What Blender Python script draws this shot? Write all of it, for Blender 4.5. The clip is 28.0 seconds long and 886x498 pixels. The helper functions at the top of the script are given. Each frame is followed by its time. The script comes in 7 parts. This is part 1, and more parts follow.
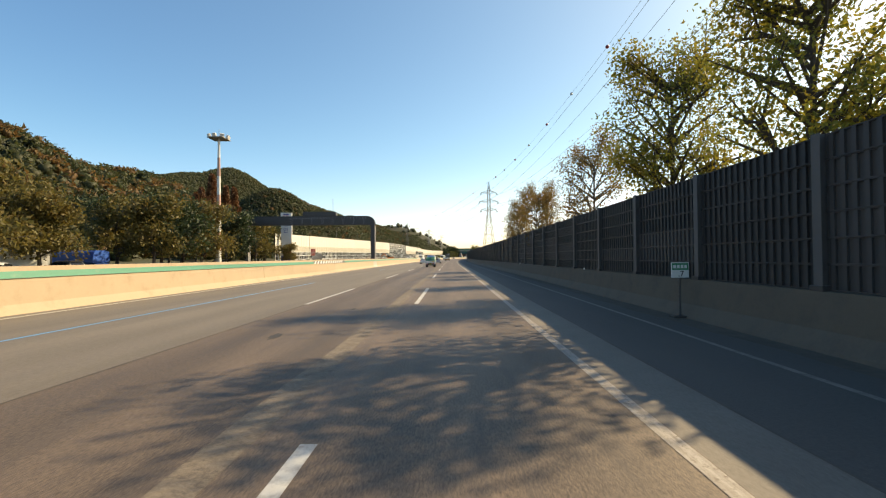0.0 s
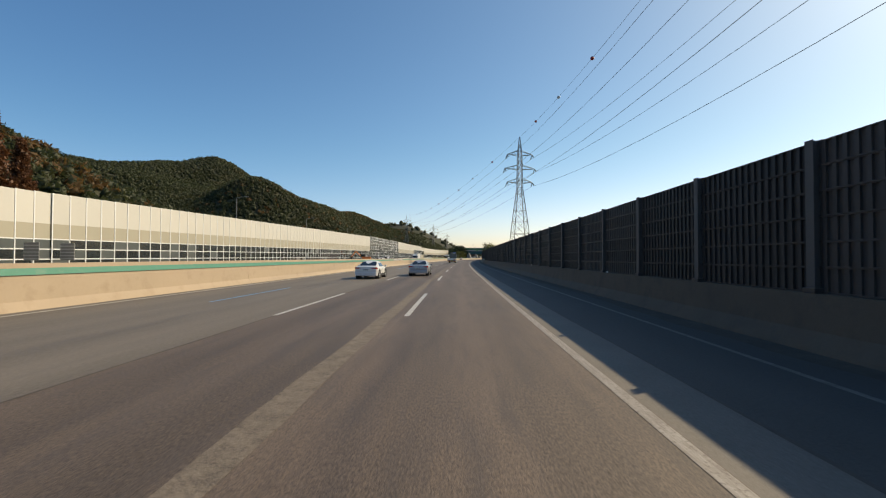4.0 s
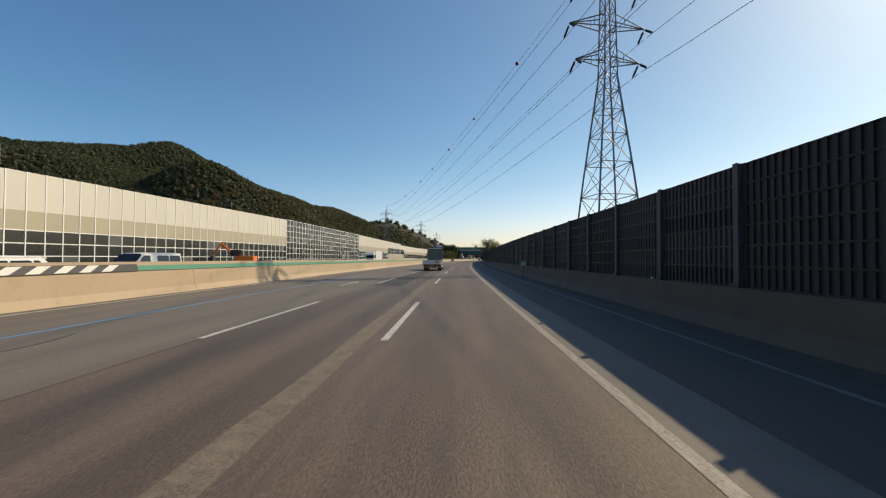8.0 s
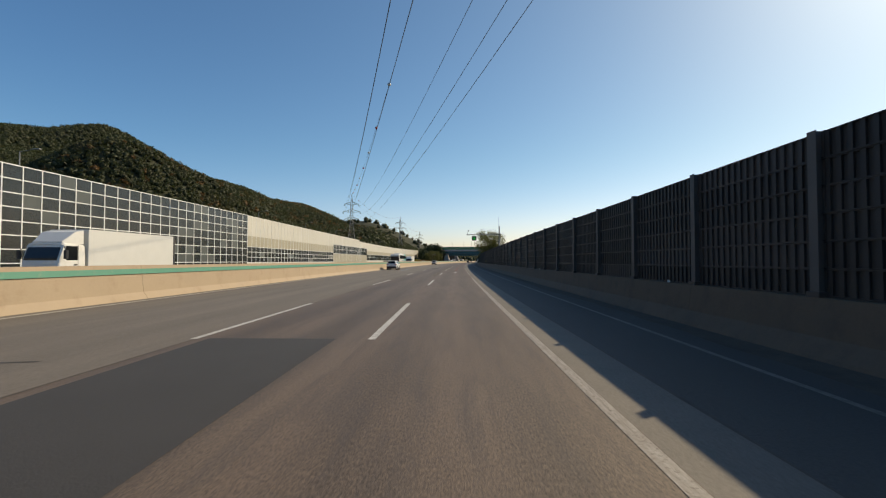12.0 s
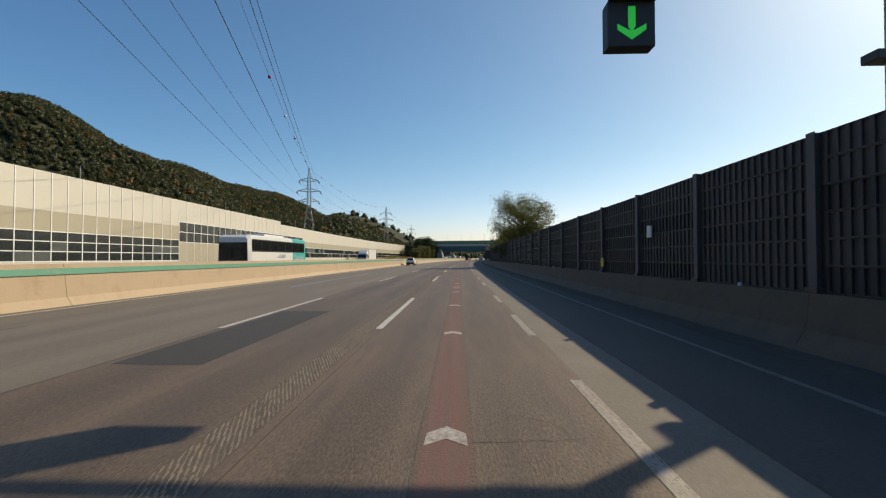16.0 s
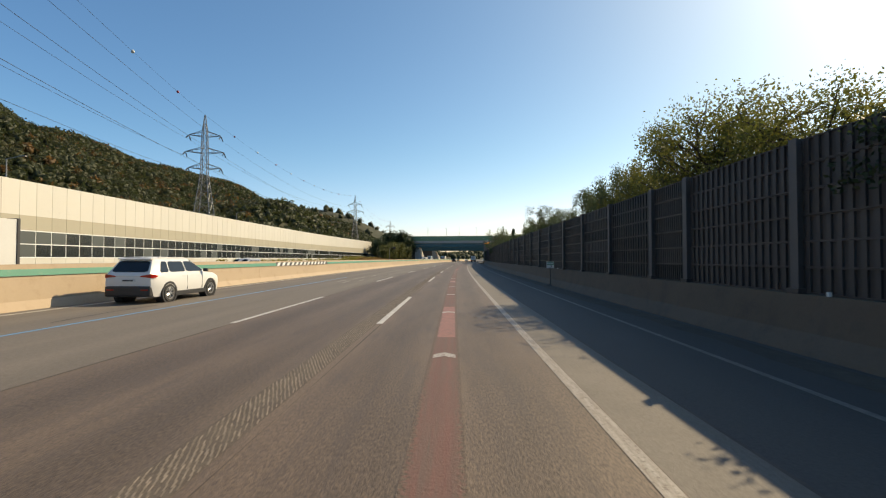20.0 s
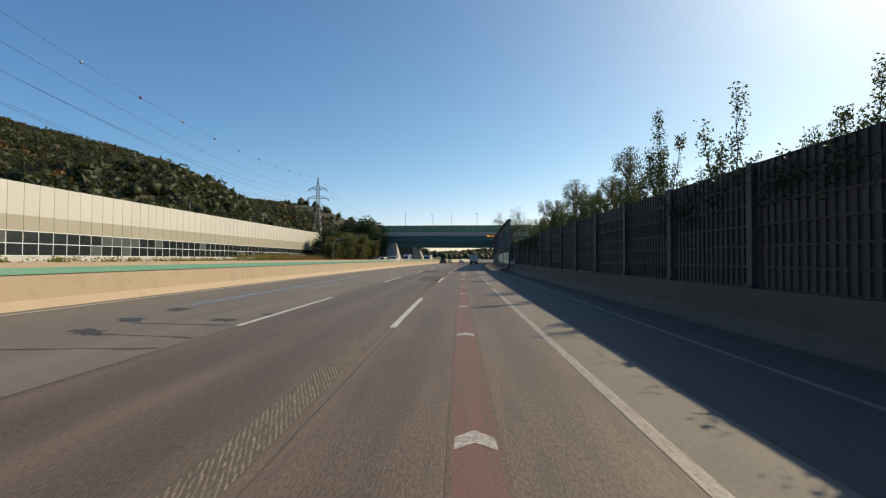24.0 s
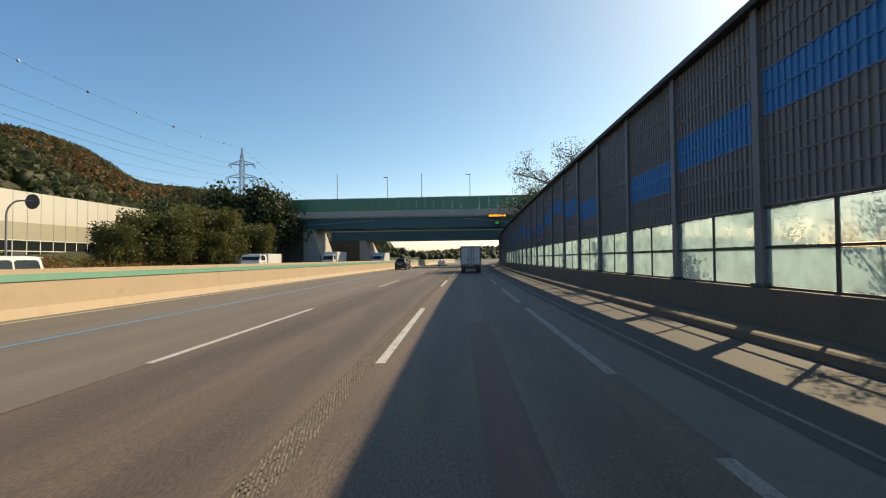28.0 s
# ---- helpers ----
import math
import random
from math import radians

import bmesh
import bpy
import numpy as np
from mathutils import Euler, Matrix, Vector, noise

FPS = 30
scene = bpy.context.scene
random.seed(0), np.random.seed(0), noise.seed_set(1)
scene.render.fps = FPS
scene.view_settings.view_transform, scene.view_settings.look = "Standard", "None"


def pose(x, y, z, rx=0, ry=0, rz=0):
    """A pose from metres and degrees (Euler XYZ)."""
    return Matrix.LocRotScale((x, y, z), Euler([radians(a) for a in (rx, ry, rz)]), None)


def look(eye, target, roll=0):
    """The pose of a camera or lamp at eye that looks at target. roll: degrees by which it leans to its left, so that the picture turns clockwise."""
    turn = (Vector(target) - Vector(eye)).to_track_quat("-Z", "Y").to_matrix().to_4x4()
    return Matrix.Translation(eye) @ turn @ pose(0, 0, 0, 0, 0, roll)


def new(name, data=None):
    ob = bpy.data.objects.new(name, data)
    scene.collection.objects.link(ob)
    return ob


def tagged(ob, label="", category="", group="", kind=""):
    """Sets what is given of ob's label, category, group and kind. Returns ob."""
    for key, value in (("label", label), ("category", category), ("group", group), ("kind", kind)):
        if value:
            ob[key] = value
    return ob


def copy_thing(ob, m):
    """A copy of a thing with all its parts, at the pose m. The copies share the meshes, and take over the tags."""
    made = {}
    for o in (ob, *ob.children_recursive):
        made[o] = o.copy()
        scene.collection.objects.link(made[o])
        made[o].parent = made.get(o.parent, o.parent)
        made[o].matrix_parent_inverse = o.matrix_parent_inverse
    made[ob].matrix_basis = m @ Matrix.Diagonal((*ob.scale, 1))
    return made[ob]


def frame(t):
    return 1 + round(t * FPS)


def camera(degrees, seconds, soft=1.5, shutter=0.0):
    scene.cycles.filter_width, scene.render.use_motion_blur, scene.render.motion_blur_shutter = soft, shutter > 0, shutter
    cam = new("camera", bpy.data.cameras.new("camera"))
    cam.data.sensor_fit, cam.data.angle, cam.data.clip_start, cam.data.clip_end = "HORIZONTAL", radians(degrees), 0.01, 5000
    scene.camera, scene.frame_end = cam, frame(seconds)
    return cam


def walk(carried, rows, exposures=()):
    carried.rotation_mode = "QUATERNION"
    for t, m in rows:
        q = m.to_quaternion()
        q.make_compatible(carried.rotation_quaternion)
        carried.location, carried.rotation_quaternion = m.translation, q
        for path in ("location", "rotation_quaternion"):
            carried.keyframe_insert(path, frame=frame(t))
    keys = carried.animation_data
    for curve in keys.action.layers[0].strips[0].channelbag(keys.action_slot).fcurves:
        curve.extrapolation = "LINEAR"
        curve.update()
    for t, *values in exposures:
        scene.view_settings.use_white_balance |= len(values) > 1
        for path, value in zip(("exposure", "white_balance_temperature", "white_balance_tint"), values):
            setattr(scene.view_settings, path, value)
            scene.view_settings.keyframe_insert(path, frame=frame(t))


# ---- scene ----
# The road's own coordinates: s metres along it, o metres to the right of the lane's middle.
KNOTS = [0, 120, 240, 360, 480, 600, 760, 1000, 1600]
BENDS = [-0.000279, 0.000236, 0.000298, 0.000242, 0.000397, 0.000581, 0.00051, 0.0002, 0.0]
GS = np.arange(-120, 1600, 2.0)
_th = np.cumsum(np.interp(GS, KNOTS, BENDS)) * 2
_th -= np.interp(0, GS, _th)
_gx, _gy = np.cumsum(np.sin(_th)) * 2, np.cumsum(np.cos(_th)) * 2
_gx -= np.interp(0, GS, _gx)
_gy -= np.interp(0, GS, _gy)


def turn_at(s):
    return float(np.interp(s, GS, _th))


def on(s, o, z=0.0):
    a = turn_at(s)
    return Vector((float(np.interp(s, GS, _gx)) + o * math.cos(a), float(np.interp(s, GS, _gy)) - o * math.sin(a), z))


def at(s, o, z=0.0, turn=0.0):
    """A pose on the road: its y runs along it, its x to the right."""
    return Matrix.Translation(on(s, o, z)) @ Matrix.Rotation(-turn_at(s) + radians(turn), 4, "Z")


# ---- camera ----
EYE = 1.70
cam = camera(90.6, 28.0, soft=1.2, shutter=0.015)
PATH = [
    (0, -0.319, 0.000, 1.315, 1.084, -0.361),
    (0.5, -0.286, 9.994, 1.311, 1.287, -0.334),
    (1, -0.328, 20.000, 1.517, 1.261, -0.298),
    (1.5, -0.471, 30.079, 1.504, 1.299, -0.221),
    (2, -0.620, 40.371, 1.708, 1.329, -0.112),
    (2.5, -0.747, 50.955, 1.825, 1.227, 0.042),
    (3, -0.786, 61.788, 2.005, 1.197, 0.107),
    (3.5, -0.862, 72.680, 2.226, 1.129, 0.102),
    (5.5, -1.002, 116.465, 1.947, 1.243, 0.146),
    (6, -1.039, 127.386, 1.832, 1.195, 0.148),
    (6.5, -1.044, 138.159, 1.511, 1.324, 0.142),
    (7, -1.029, 148.765, 1.347, 1.466, 0.129),
    (7.5, -0.938, 159.220, 1.157, 1.461, 0.232),
    (8, -0.882, 169.436, 0.995, 1.268, 0.286),
    (8.5, -0.773, 179.683, 0.824, 1.497, 0.274),
    (9, -0.571, 189.978, 0.560, 1.458, 0.204),
    (9.5, -0.343, 200.313, 0.309, 1.618, 0.146),
    (10, -0.090, 210.679, -0.014, 1.555, 0.102),
    (10.5, 0.196, 221.077, -0.287, 1.521, 0.056),
    (11, 0.514, 231.505, -0.521, 1.349, 0.008),
    (11.5, 0.844, 241.956, -0.697, 1.343, 0.000),
    (12, 1.204, 252.425, -0.888, 1.530, -0.013),
    (12.5, 1.594, 262.909, -1.048, 1.447, -0.012),
    (14.5, 3.616, 304.883, -1.068, 1.111, -0.005),
    (15, 4.195, 315.391, -1.169, 1.206, -0.045),
    (15.5, 4.682, 325.949, -1.338, 1.277, -0.051),
    (16, 5.206, 336.497, -1.428, 1.164, -0.054),
    (16.5, 5.785, 346.981, -1.620, 1.144, 0.000),
    (17, 6.385, 357.457, -1.834, 1.264, 0.043),
    (17.5, 7.088, 368.027, -2.115, 1.286, 0.135),
    (18, 7.694, 378.707, -2.299, 1.298, 0.142),
    (18.5, 8.485, 389.178, -2.609, 1.293, 0.056),
    (19, 9.253, 399.465, -2.900, 1.194, -0.011),
    (19.5, 10.058, 409.771, -3.140, 1.189, 0.020),
    (20, 10.926, 420.175, -3.319, 1.262, 0.036),
    (20.5, 11.764, 430.663, -3.459, 1.361, 0.080),
    (21, 12.641, 441.175, -3.652, 1.326, 0.121),
    (21.5, 13.557, 451.677, -3.826, 1.417, 0.127),
    (23.5, 17.451, 493.582, -4.271, 1.179, 0.234),
    (24, 18.581, 503.960, -4.478, 1.265, 0.306),
    (24.5, 19.710, 514.264, -4.825, 1.264, 0.254),
    (25, 20.903, 524.517, -5.276, 1.235, 0.216),
    (25.5, 22.209, 534.788, -5.561, 1.304, 0.115),
    (26, 23.541, 545.158, -5.856, 1.174, -0.065),
    (26.5, 24.854, 555.585, -6.051, 1.186, -0.185),
    (27, 26.266, 565.985, -6.199, 1.385, -0.245),
    (27.5, 27.740, 576.369, -6.432, 1.206, -0.352),
    (28, 29.249, 586.753, -6.698, 1.286, -0.538),
]

# the clip's camera opens up in shade and closes again
EXPOSURE = [(0.0, 0.7, 9700, 8), (1.0, 0.58, 9500, 8), (2.0, 0.35, 8600, 8), (3.0, 0.08, 7900, 8), (8.0, -0.13, 7850, 8), (12.0, -0.16, 7850, 8), (17.0, -0.09, 7850, 8), (18.5, -0.13, 7650, 8), (19.2, 0.12, 8200, 8), (19.8, 0.25, 8400, 8),
            (20.2, 0.25, 8400, 8), (21.0, 0.01, 8050, 8), (25.0, -0.03, 7600, 8), (26.5, 0.02, 7600, 8), (27.5, 0.15, 7900, 8), (28.0, 0.32, 8700, 8)]


def ahead(x, y, yaw, pitch, roll):
    a, b = radians(yaw), radians(pitch)
    return look((x, y, EYE), (x - math.sin(a) * math.cos(b), y + math.cos(a) * math.cos(b), EYE + math.sin(b)), roll)


walk(cam, [(t, ahead(x, y, yaw, pitch, roll)) for t, x, y, yaw, pitch, roll in PATH], EXPOSURE)

# ---- sky and sun ----
SUN = Vector((1.14, 0.75, 1.0)).normalized()
world = bpy.data.worlds.new("sky")
scene.world = world
world.use_nodes = True
_n = world.node_tree.nodes
_sky = _n.new("ShaderNodeTexSky")
_sky.sky_type, _sky.sun_disc = "NISHITA", False
_sky.sun_elevation, _sky.sun_rotation = math.asin(SUN.z), math.atan2(SUN.x, SUN.y)
_sky.air_density, _sky.dust_density, _sky.ozone_density = 1.0, 0.7, 1.2
_n["Background"].inputs["Strength"].default_value = 0.135
_l = world.node_tree.links


# clear blue away from the sun, paler towards it, and a neutral white haze at the horizon
_dir = _n.new("ShaderNodeTexCoord").outputs["Generated"]
_dot = _n.new("ShaderNodeVectorMath")
_dot.operation = "DOT_PRODUCT"
_l.new(_dir, _dot.inputs[0])
_dot.inputs[1].default_value = SUN
_near = _n.new("ShaderNodeMapRange")
_near.inputs["From Min"].default_value, _near.inputs["From Max"].default_value = 0.1, 0.9
_l.new(_dot.outputs["Value"], _near.inputs["Value"])
_sep = _n.new("ShaderNodeSeparateXYZ")
_l.new(_dir, _sep.inputs[0])
_low = _n.new("ShaderNodeMapRange")
_low.interpolation_type = "SMOOTHERSTEP"
_low.inputs["From Min"].default_value, _low.inputs["From Max"].default_value = 0.28, -0.06
_l.new(_sep.outputs["Z"], _low.inputs["Value"])


def _tint(fac, a, b, colour):
    mix = _n.new("ShaderNodeMix")
    mix.data_type = "RGBA"
    _l.new(fac, mix.inputs["Factor"])
    mix.inputs["A"].default_value, mix.inputs["B"].default_value = (*a, 1), (*b, 1)
    mul = _n.new("ShaderNodeMix")
    mul.data_type, mul.blend_type = "RGBA", "MULTIPLY"
    mul.inputs["Factor"].default_value = 1.0
    _l.new(colour, mul.inputs["A"])
    _l.new(mix.outputs["Result"], mul.inputs["B"])
    return mul.outputs["Result"]


_hue = _n.new("ShaderNodeHueSaturation")
_hue.inputs["Saturation"].default_value = 1.18
_l.new(_sky.outputs["Color"], _hue.inputs["Color"])
_c = _tint(_near.outputs["Result"], (0.66, 0.95, 1.2), (0.79, 0.93, 1.0), _hue.outputs["Color"])
_c = _tint(_low.outputs["Result"], (1.0, 1.0, 1.0), (1.36, 1.04, 1.18), _c)
_l.new(_c, _n["Background"].inputs["Color"])
_lamp = bpy.data.lights.new("sun", "SUN")
_lamp.energy, _lamp.angle, _lamp.color = 4.7, radians(0.55), (1.0, 0.9, 0.73)
sun = new("sun", _lamp)
sun.matrix_world = look(SUN * 300, (0, 0, 0))

# ---- materials ----


def mat(name, colour, rough=0.7, metal=0.0, grain=0.0, scale=3.0, fine=40.0, bump=0.0, dirt=None, dirt_amount=0.0, island=0.0, stretch=None, spec=0.5, piece=0.0, tracks=None, grit=2.0, streak=0.0, worn=0.0, feather=None, under=(0.102, 0.073, 0.054)):
    """A surface with two scales of variation: broad stains (scale) and fine grain (fine), both per metre."""
    m = bpy.data.materials.new(name)
    m.use_nodes = True
    nt = m.node_tree
    b = nt.nodes["Principled BSDF"]
    b.inputs["Roughness"].default_value, b.inputs["Metallic"].default_value = rough, metal
    b.inputs["Specular IOR Level"].default_value = spec
    if not grain and not dirt_amount and not piece and not island:
        b.inputs["Base Color"].default_value = (*colour, 1)
        return m
    co = nt.nodes.new("ShaderNodeTexCoord")
    geo = nt.nodes.new("ShaderNodeNewGeometry")
    place = geo.outputs["Position"]
    if stretch:
        mp = nt.nodes.new("ShaderNodeMapping")
        mp.inputs["Scale"].default_value = stretch
        nt.links.new(co.outputs["UV"], mp.inputs["Vector"])
        place = mp.outputs["Vector"]

    def field(sc, detail, rough_=0.6, flat=False):
        t = nt.nodes.new("ShaderNodeTexNoise")
        t.inputs["Scale"].default_value, t.inputs["Detail"].default_value, t.inputs["Roughness"].default_value = sc, detail, rough_
        nt.links.new(geo.outputs["Position"] if flat else place, t.inputs["Vector"])
        return t.outputs["Fac"]

    def mathn(op, a, v):
        q = nt.nodes.new("ShaderNodeMath")
        q.operation = op
        nt.links.new(a, q.inputs[0])
        if isinstance(v, float):
            q.inputs[1].default_value = v
        else:
            nt.links.new(v, q.inputs[1])
        return q.outputs[0]

    broad, small = field(scale, 5), field(fine, 4, 0.75, True)
    if streak:
        # grit dragged out along the lane by traffic
        mp = nt.nodes.new("ShaderNodeMapping")
        mp.inputs["Scale"].default_value = (streak, 1, 1)
        nt.links.new(co.outputs["UV"], mp.inputs["Vector"])
        ts = nt.nodes.new("ShaderNodeTexNoise")
        ts.inputs["Scale"].default_value, ts.inputs["Detail"].default_value, ts.inputs["Roughness"].default_value = fine, 5, 0.8
        nt.links.new(mp.outputs["Vector"], ts.inputs["Vector"])
        small = ts.outputs["Fac"]
    vary = mathn("ADD", mathn("MULTIPLY", mathn("SUBTRACT", broad, 0.5), grain * 2.2), mathn("MULTIPLY", mathn("SUBTRACT", small, 0.5), grain * grit))
    if island:
        vary = mathn("ADD", vary, mathn("MULTIPLY", mathn("SUBTRACT", geo.outputs["Random Per Island"], 0.5), island))
    if piece:
        info = nt.nodes.new("ShaderNodeObjectInfo")
        vary = mathn("ADD", vary, mathn("MULTIPLY", mathn("SUBTRACT", info.outputs["Random"], 0.5), piece))
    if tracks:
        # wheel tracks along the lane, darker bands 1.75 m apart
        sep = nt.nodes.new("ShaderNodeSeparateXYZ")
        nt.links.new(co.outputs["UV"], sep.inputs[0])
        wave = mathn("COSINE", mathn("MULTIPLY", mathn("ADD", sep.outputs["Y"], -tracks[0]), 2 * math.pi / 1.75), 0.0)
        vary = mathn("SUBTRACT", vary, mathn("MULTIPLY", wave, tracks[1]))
    gain = mathn("ADD", vary, 1.0)
    hsv = nt.nodes.new("ShaderNodeHueSaturation")
    hsv.inputs["Color"].default_value = (*colour, 1)
    nt.links.new(gain, hsv.inputs["Value"])
    out = hsv.outputs["Color"]
    if dirt_amount:
        ramp = nt.nodes.new("ShaderNodeMapRange")
        ramp.inputs["From Min"].default_value, ramp.inputs["From Max"].default_value = 0.62 - 0.25 * dirt_amount, 0.72
        ramp.inputs["To Max"].default_value = min(1.0, 0.45 + dirt_amount * 0.5)
        nt.links.new(field(scale * 2.3, 6, 0.7), ramp.inputs["Value"])
        mix = nt.nodes.new("ShaderNodeMix")
        mix.data_type = "RGBA"
        nt.links.new(ramp.outputs["Result"], mix.inputs["Factor"])
        nt.links.new(out, mix.inputs["A"])
        mix.inputs["B"].default_value = (*dirt, 1)
        out = mix.outputs["Result"]
    if worn or feather:
        # paint worn through to the asphalt in flecks, most along its edges
        wear = mathn("SUBTRACT", field(19.0, 6, 0.75, True), worn)
        if feather:
            sep = nt.nodes.new("ShaderNodeSeparateXYZ")
            nt.links.new(co.outputs["UV"], sep.inputs[0])
            edge = mathn("ABSOLUTE", mathn("SUBTRACT", sep.outputs["Y"], float(feather[0])), 0.0)
            wear = mathn("SUBTRACT", wear, mathn("MULTIPLY", mathn("MAXIMUM", mathn("SUBTRACT", edge, float(feather[1])), 0.0), float(feather[2])))
        bare, mix = nt.nodes.new("ShaderNodeHueSaturation"), nt.nodes.new("ShaderNodeMix")
        bare.inputs["Color"].default_value = (*under, 1)
        nt.links.new(mathn("ADD", mathn("MULTIPLY", mathn("SUBTRACT", small, 0.5), 3.0), 1.0), bare.inputs["Value"])
        mix.data_type = "RGBA"
        nt.links.new(mathn("MINIMUM", mathn("MAXIMUM", mathn("MULTIPLY", wear, 7.0), 0.0), 1.0), mix.inputs["Factor"])
        nt.links.new(bare.outputs["Color"], mix.inputs["A"])
        nt.links.new(out, mix.inputs["B"])
        out = mix.outputs["Result"]
    nt.links.new(out, b.inputs["Base Color"])
    if bump:
        bp = nt.nodes.new("ShaderNodeBump")
        bp.inputs["Strength"].default_value, bp.inputs["Distance"].default_value = bump, 0.01
        nt.links.new(small, bp.inputs["Height"])
        nt.links.new(bp.outputs["Normal"], b.inputs["Normal"])
    return m


def glass_mat(name, tint, alpha, rough=0.05):
    """Thin clear sheet: part lets through, part glossy."""
    m = bpy.data.materials.new(name)
    m.use_nodes = True
    nt = m.node_tree
    b = nt.nodes["Principled BSDF"]
    b.inputs["Base Color"].default_value, b.inputs["Roughness"].default_value = (*tint, 1), rough
    b.inputs["Alpha"].default_value = alpha
    return m


def milky_mat(name, tint):
    """Weathered clear sheet: half scatters the light that comes through, half shows what is behind."""
    m = bpy.data.materials.new(name)
    m.use_nodes = True
    nt = m.node_tree
    b = nt.nodes["Principled BSDF"]
    b.inputs["Base Color"].default_value, b.inputs["Roughness"].default_value = (*tint, 1), 0.2
    tl, tp, m1, m2 = nt.nodes.new("ShaderNodeBsdfTranslucent"), nt.nodes.new("ShaderNodeBsdfTransparent"), nt.nodes.new("ShaderNodeMixShader"), nt.nodes.new("ShaderNodeMixShader")
    tl.inputs["Color"].default_value = (*tint, 1)
    tp.inputs["Color"].default_value = (0.88, 0.92, 0.88, 1)
    m1.inputs[0].default_value, m2.inputs[0].default_value = 0.8, 0.5
    n = nt.nodes.new("ShaderNodeTexNoise")
    n.inputs["Scale"].default_value, n.inputs["Detail"].default_value = 1.6, 5
    g = nt.nodes.new("ShaderNodeNewGeometry")
    r = nt.nodes.new("ShaderNodeMapRange")
    r.inputs["From Min"].default_value, r.inputs["From Max"].default_value, r.inputs["To Min"].default_value, r.inputs["To Max"].default_value = 0.3, 0.7, 0.2, 0.66
    nt.links.new(g.outputs["Position"], n.inputs["Vector"])
    nt.links.new(n.outputs["Fac"], r.inputs["Value"])
    nt.links.new(r.outputs["Result"], m2.inputs[0])
    nt.links.new(b.outputs[0], m1.inputs[1])
    nt.links.new(tl.outputs[0], m1.inputs[2])
    nt.links.new(m1.outputs[0], m2.inputs[1])
    nt.links.new(tp.outputs[0], m2.inputs[2])
    nt.links.new(m2.outputs[0], nt.nodes["Material Output"].inputs["Surface"])
    return m


def glow_mat(name, colour, power):
    m = bpy.data.materials.new(name)
    m.use_nodes = True
    b = m.node_tree.nodes["Principled BSDF"]
    b.inputs["Base Color"].default_value = (*colour, 1)
    b.inputs["Emission Color"].default_value, b.inputs["Emission Strength"].default_value = (*colour, 1), power
    return m


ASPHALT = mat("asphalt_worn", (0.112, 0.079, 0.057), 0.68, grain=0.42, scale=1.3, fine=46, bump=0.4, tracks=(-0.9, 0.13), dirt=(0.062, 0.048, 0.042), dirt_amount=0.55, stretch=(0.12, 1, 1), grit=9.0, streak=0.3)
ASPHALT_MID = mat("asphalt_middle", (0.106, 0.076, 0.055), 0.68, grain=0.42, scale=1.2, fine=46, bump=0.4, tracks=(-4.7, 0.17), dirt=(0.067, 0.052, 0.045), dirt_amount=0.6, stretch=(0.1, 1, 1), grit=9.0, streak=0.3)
ASPHALT_DARK = mat("asphalt_shoulder", (0.074, 0.066, 0.059), 0.82, grain=0.25, scale=0.7, fine=24, bump=0.6, stretch=(0.3, 1, 1), grit=4.6)
PATCH = mat("asphalt_patch", (0.042, 0.038, 0.035), 0.75, grain=0.15, scale=0.8, fine=28, bump=0.5)
JOINT = mat("road_joint", (0.07, 0.056, 0.046), 0.85, grain=0.3, scale=0.6, fine=8, dirt=(0.11, 0.088, 0.07), dirt_amount=0.9)
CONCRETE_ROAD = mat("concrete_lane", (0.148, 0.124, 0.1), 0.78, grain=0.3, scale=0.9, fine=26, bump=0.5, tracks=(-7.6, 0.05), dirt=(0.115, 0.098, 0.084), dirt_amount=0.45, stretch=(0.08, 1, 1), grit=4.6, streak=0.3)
GUTTER = mat("concrete_strip", (0.155, 0.134, 0.112), 0.8, grain=0.24, scale=1.0, fine=30, bump=0.4, dirt=(0.16, 0.14, 0.12), dirt_amount=0.3, grit=4.6, streak=0.4)
PAINT = mat("road_paint_white", (0.52, 0.5, 0.46), 0.6, grain=0.14, scale=2.5, fine=22, bump=0.3, dirt=(0.16, 0.135, 0.115), dirt_amount=0.7, worn=0.2)
PAINT_BLUE = mat("road_paint_blue", (0.09, 0.28, 0.5), 0.6, grain=0.14, scale=2.5, fine=20, dirt=(0.16, 0.2, 0.24), dirt_amount=0.4, worn=0.3, under=(0.14, 0.117, 0.095))
PAINT_PINK = mat("road_paint_pink", (0.15, 0.069, 0.056), 0.75, grain=0.3, scale=1.6, fine=30, bump=0.6, dirt=(0.1, 0.077, 0.062), dirt_amount=0.85, stretch=(0.12, 3.5, 1), worn=0.22, feather=(-0.04, 0.13, 2.6))
PAINT_CHEVRON = mat("road_paint_chevron", (0.43, 0.4, 0.37), 0.65, grain=0.2, scale=4, fine=34, bump=0.6, dirt=(0.17, 0.12, 0.1), dirt_amount=0.9, worn=0.325)
# worn white paint, its colour lowered to hold the noise wall's shade
PAINT_SHADED = mat("road_paint_dim", (0.2, 0.185, 0.165), 0.7, grain=0.2, scale=2, fine=30, dirt=(0.08, 0.073, 0.066), dirt_amount=0.8, worn=0.26, under=(0.072, 0.064, 0.057))
PAINT_WORN = mat("road_paint_worn", (0.33, 0.3, 0.265), 0.65, grain=0.2, scale=2.2, fine=30, bump=0.6, dirt=(0.16, 0.13, 0.105), dirt_amount=1.0, stretch=(0.5, 4, 1), worn=0.33)
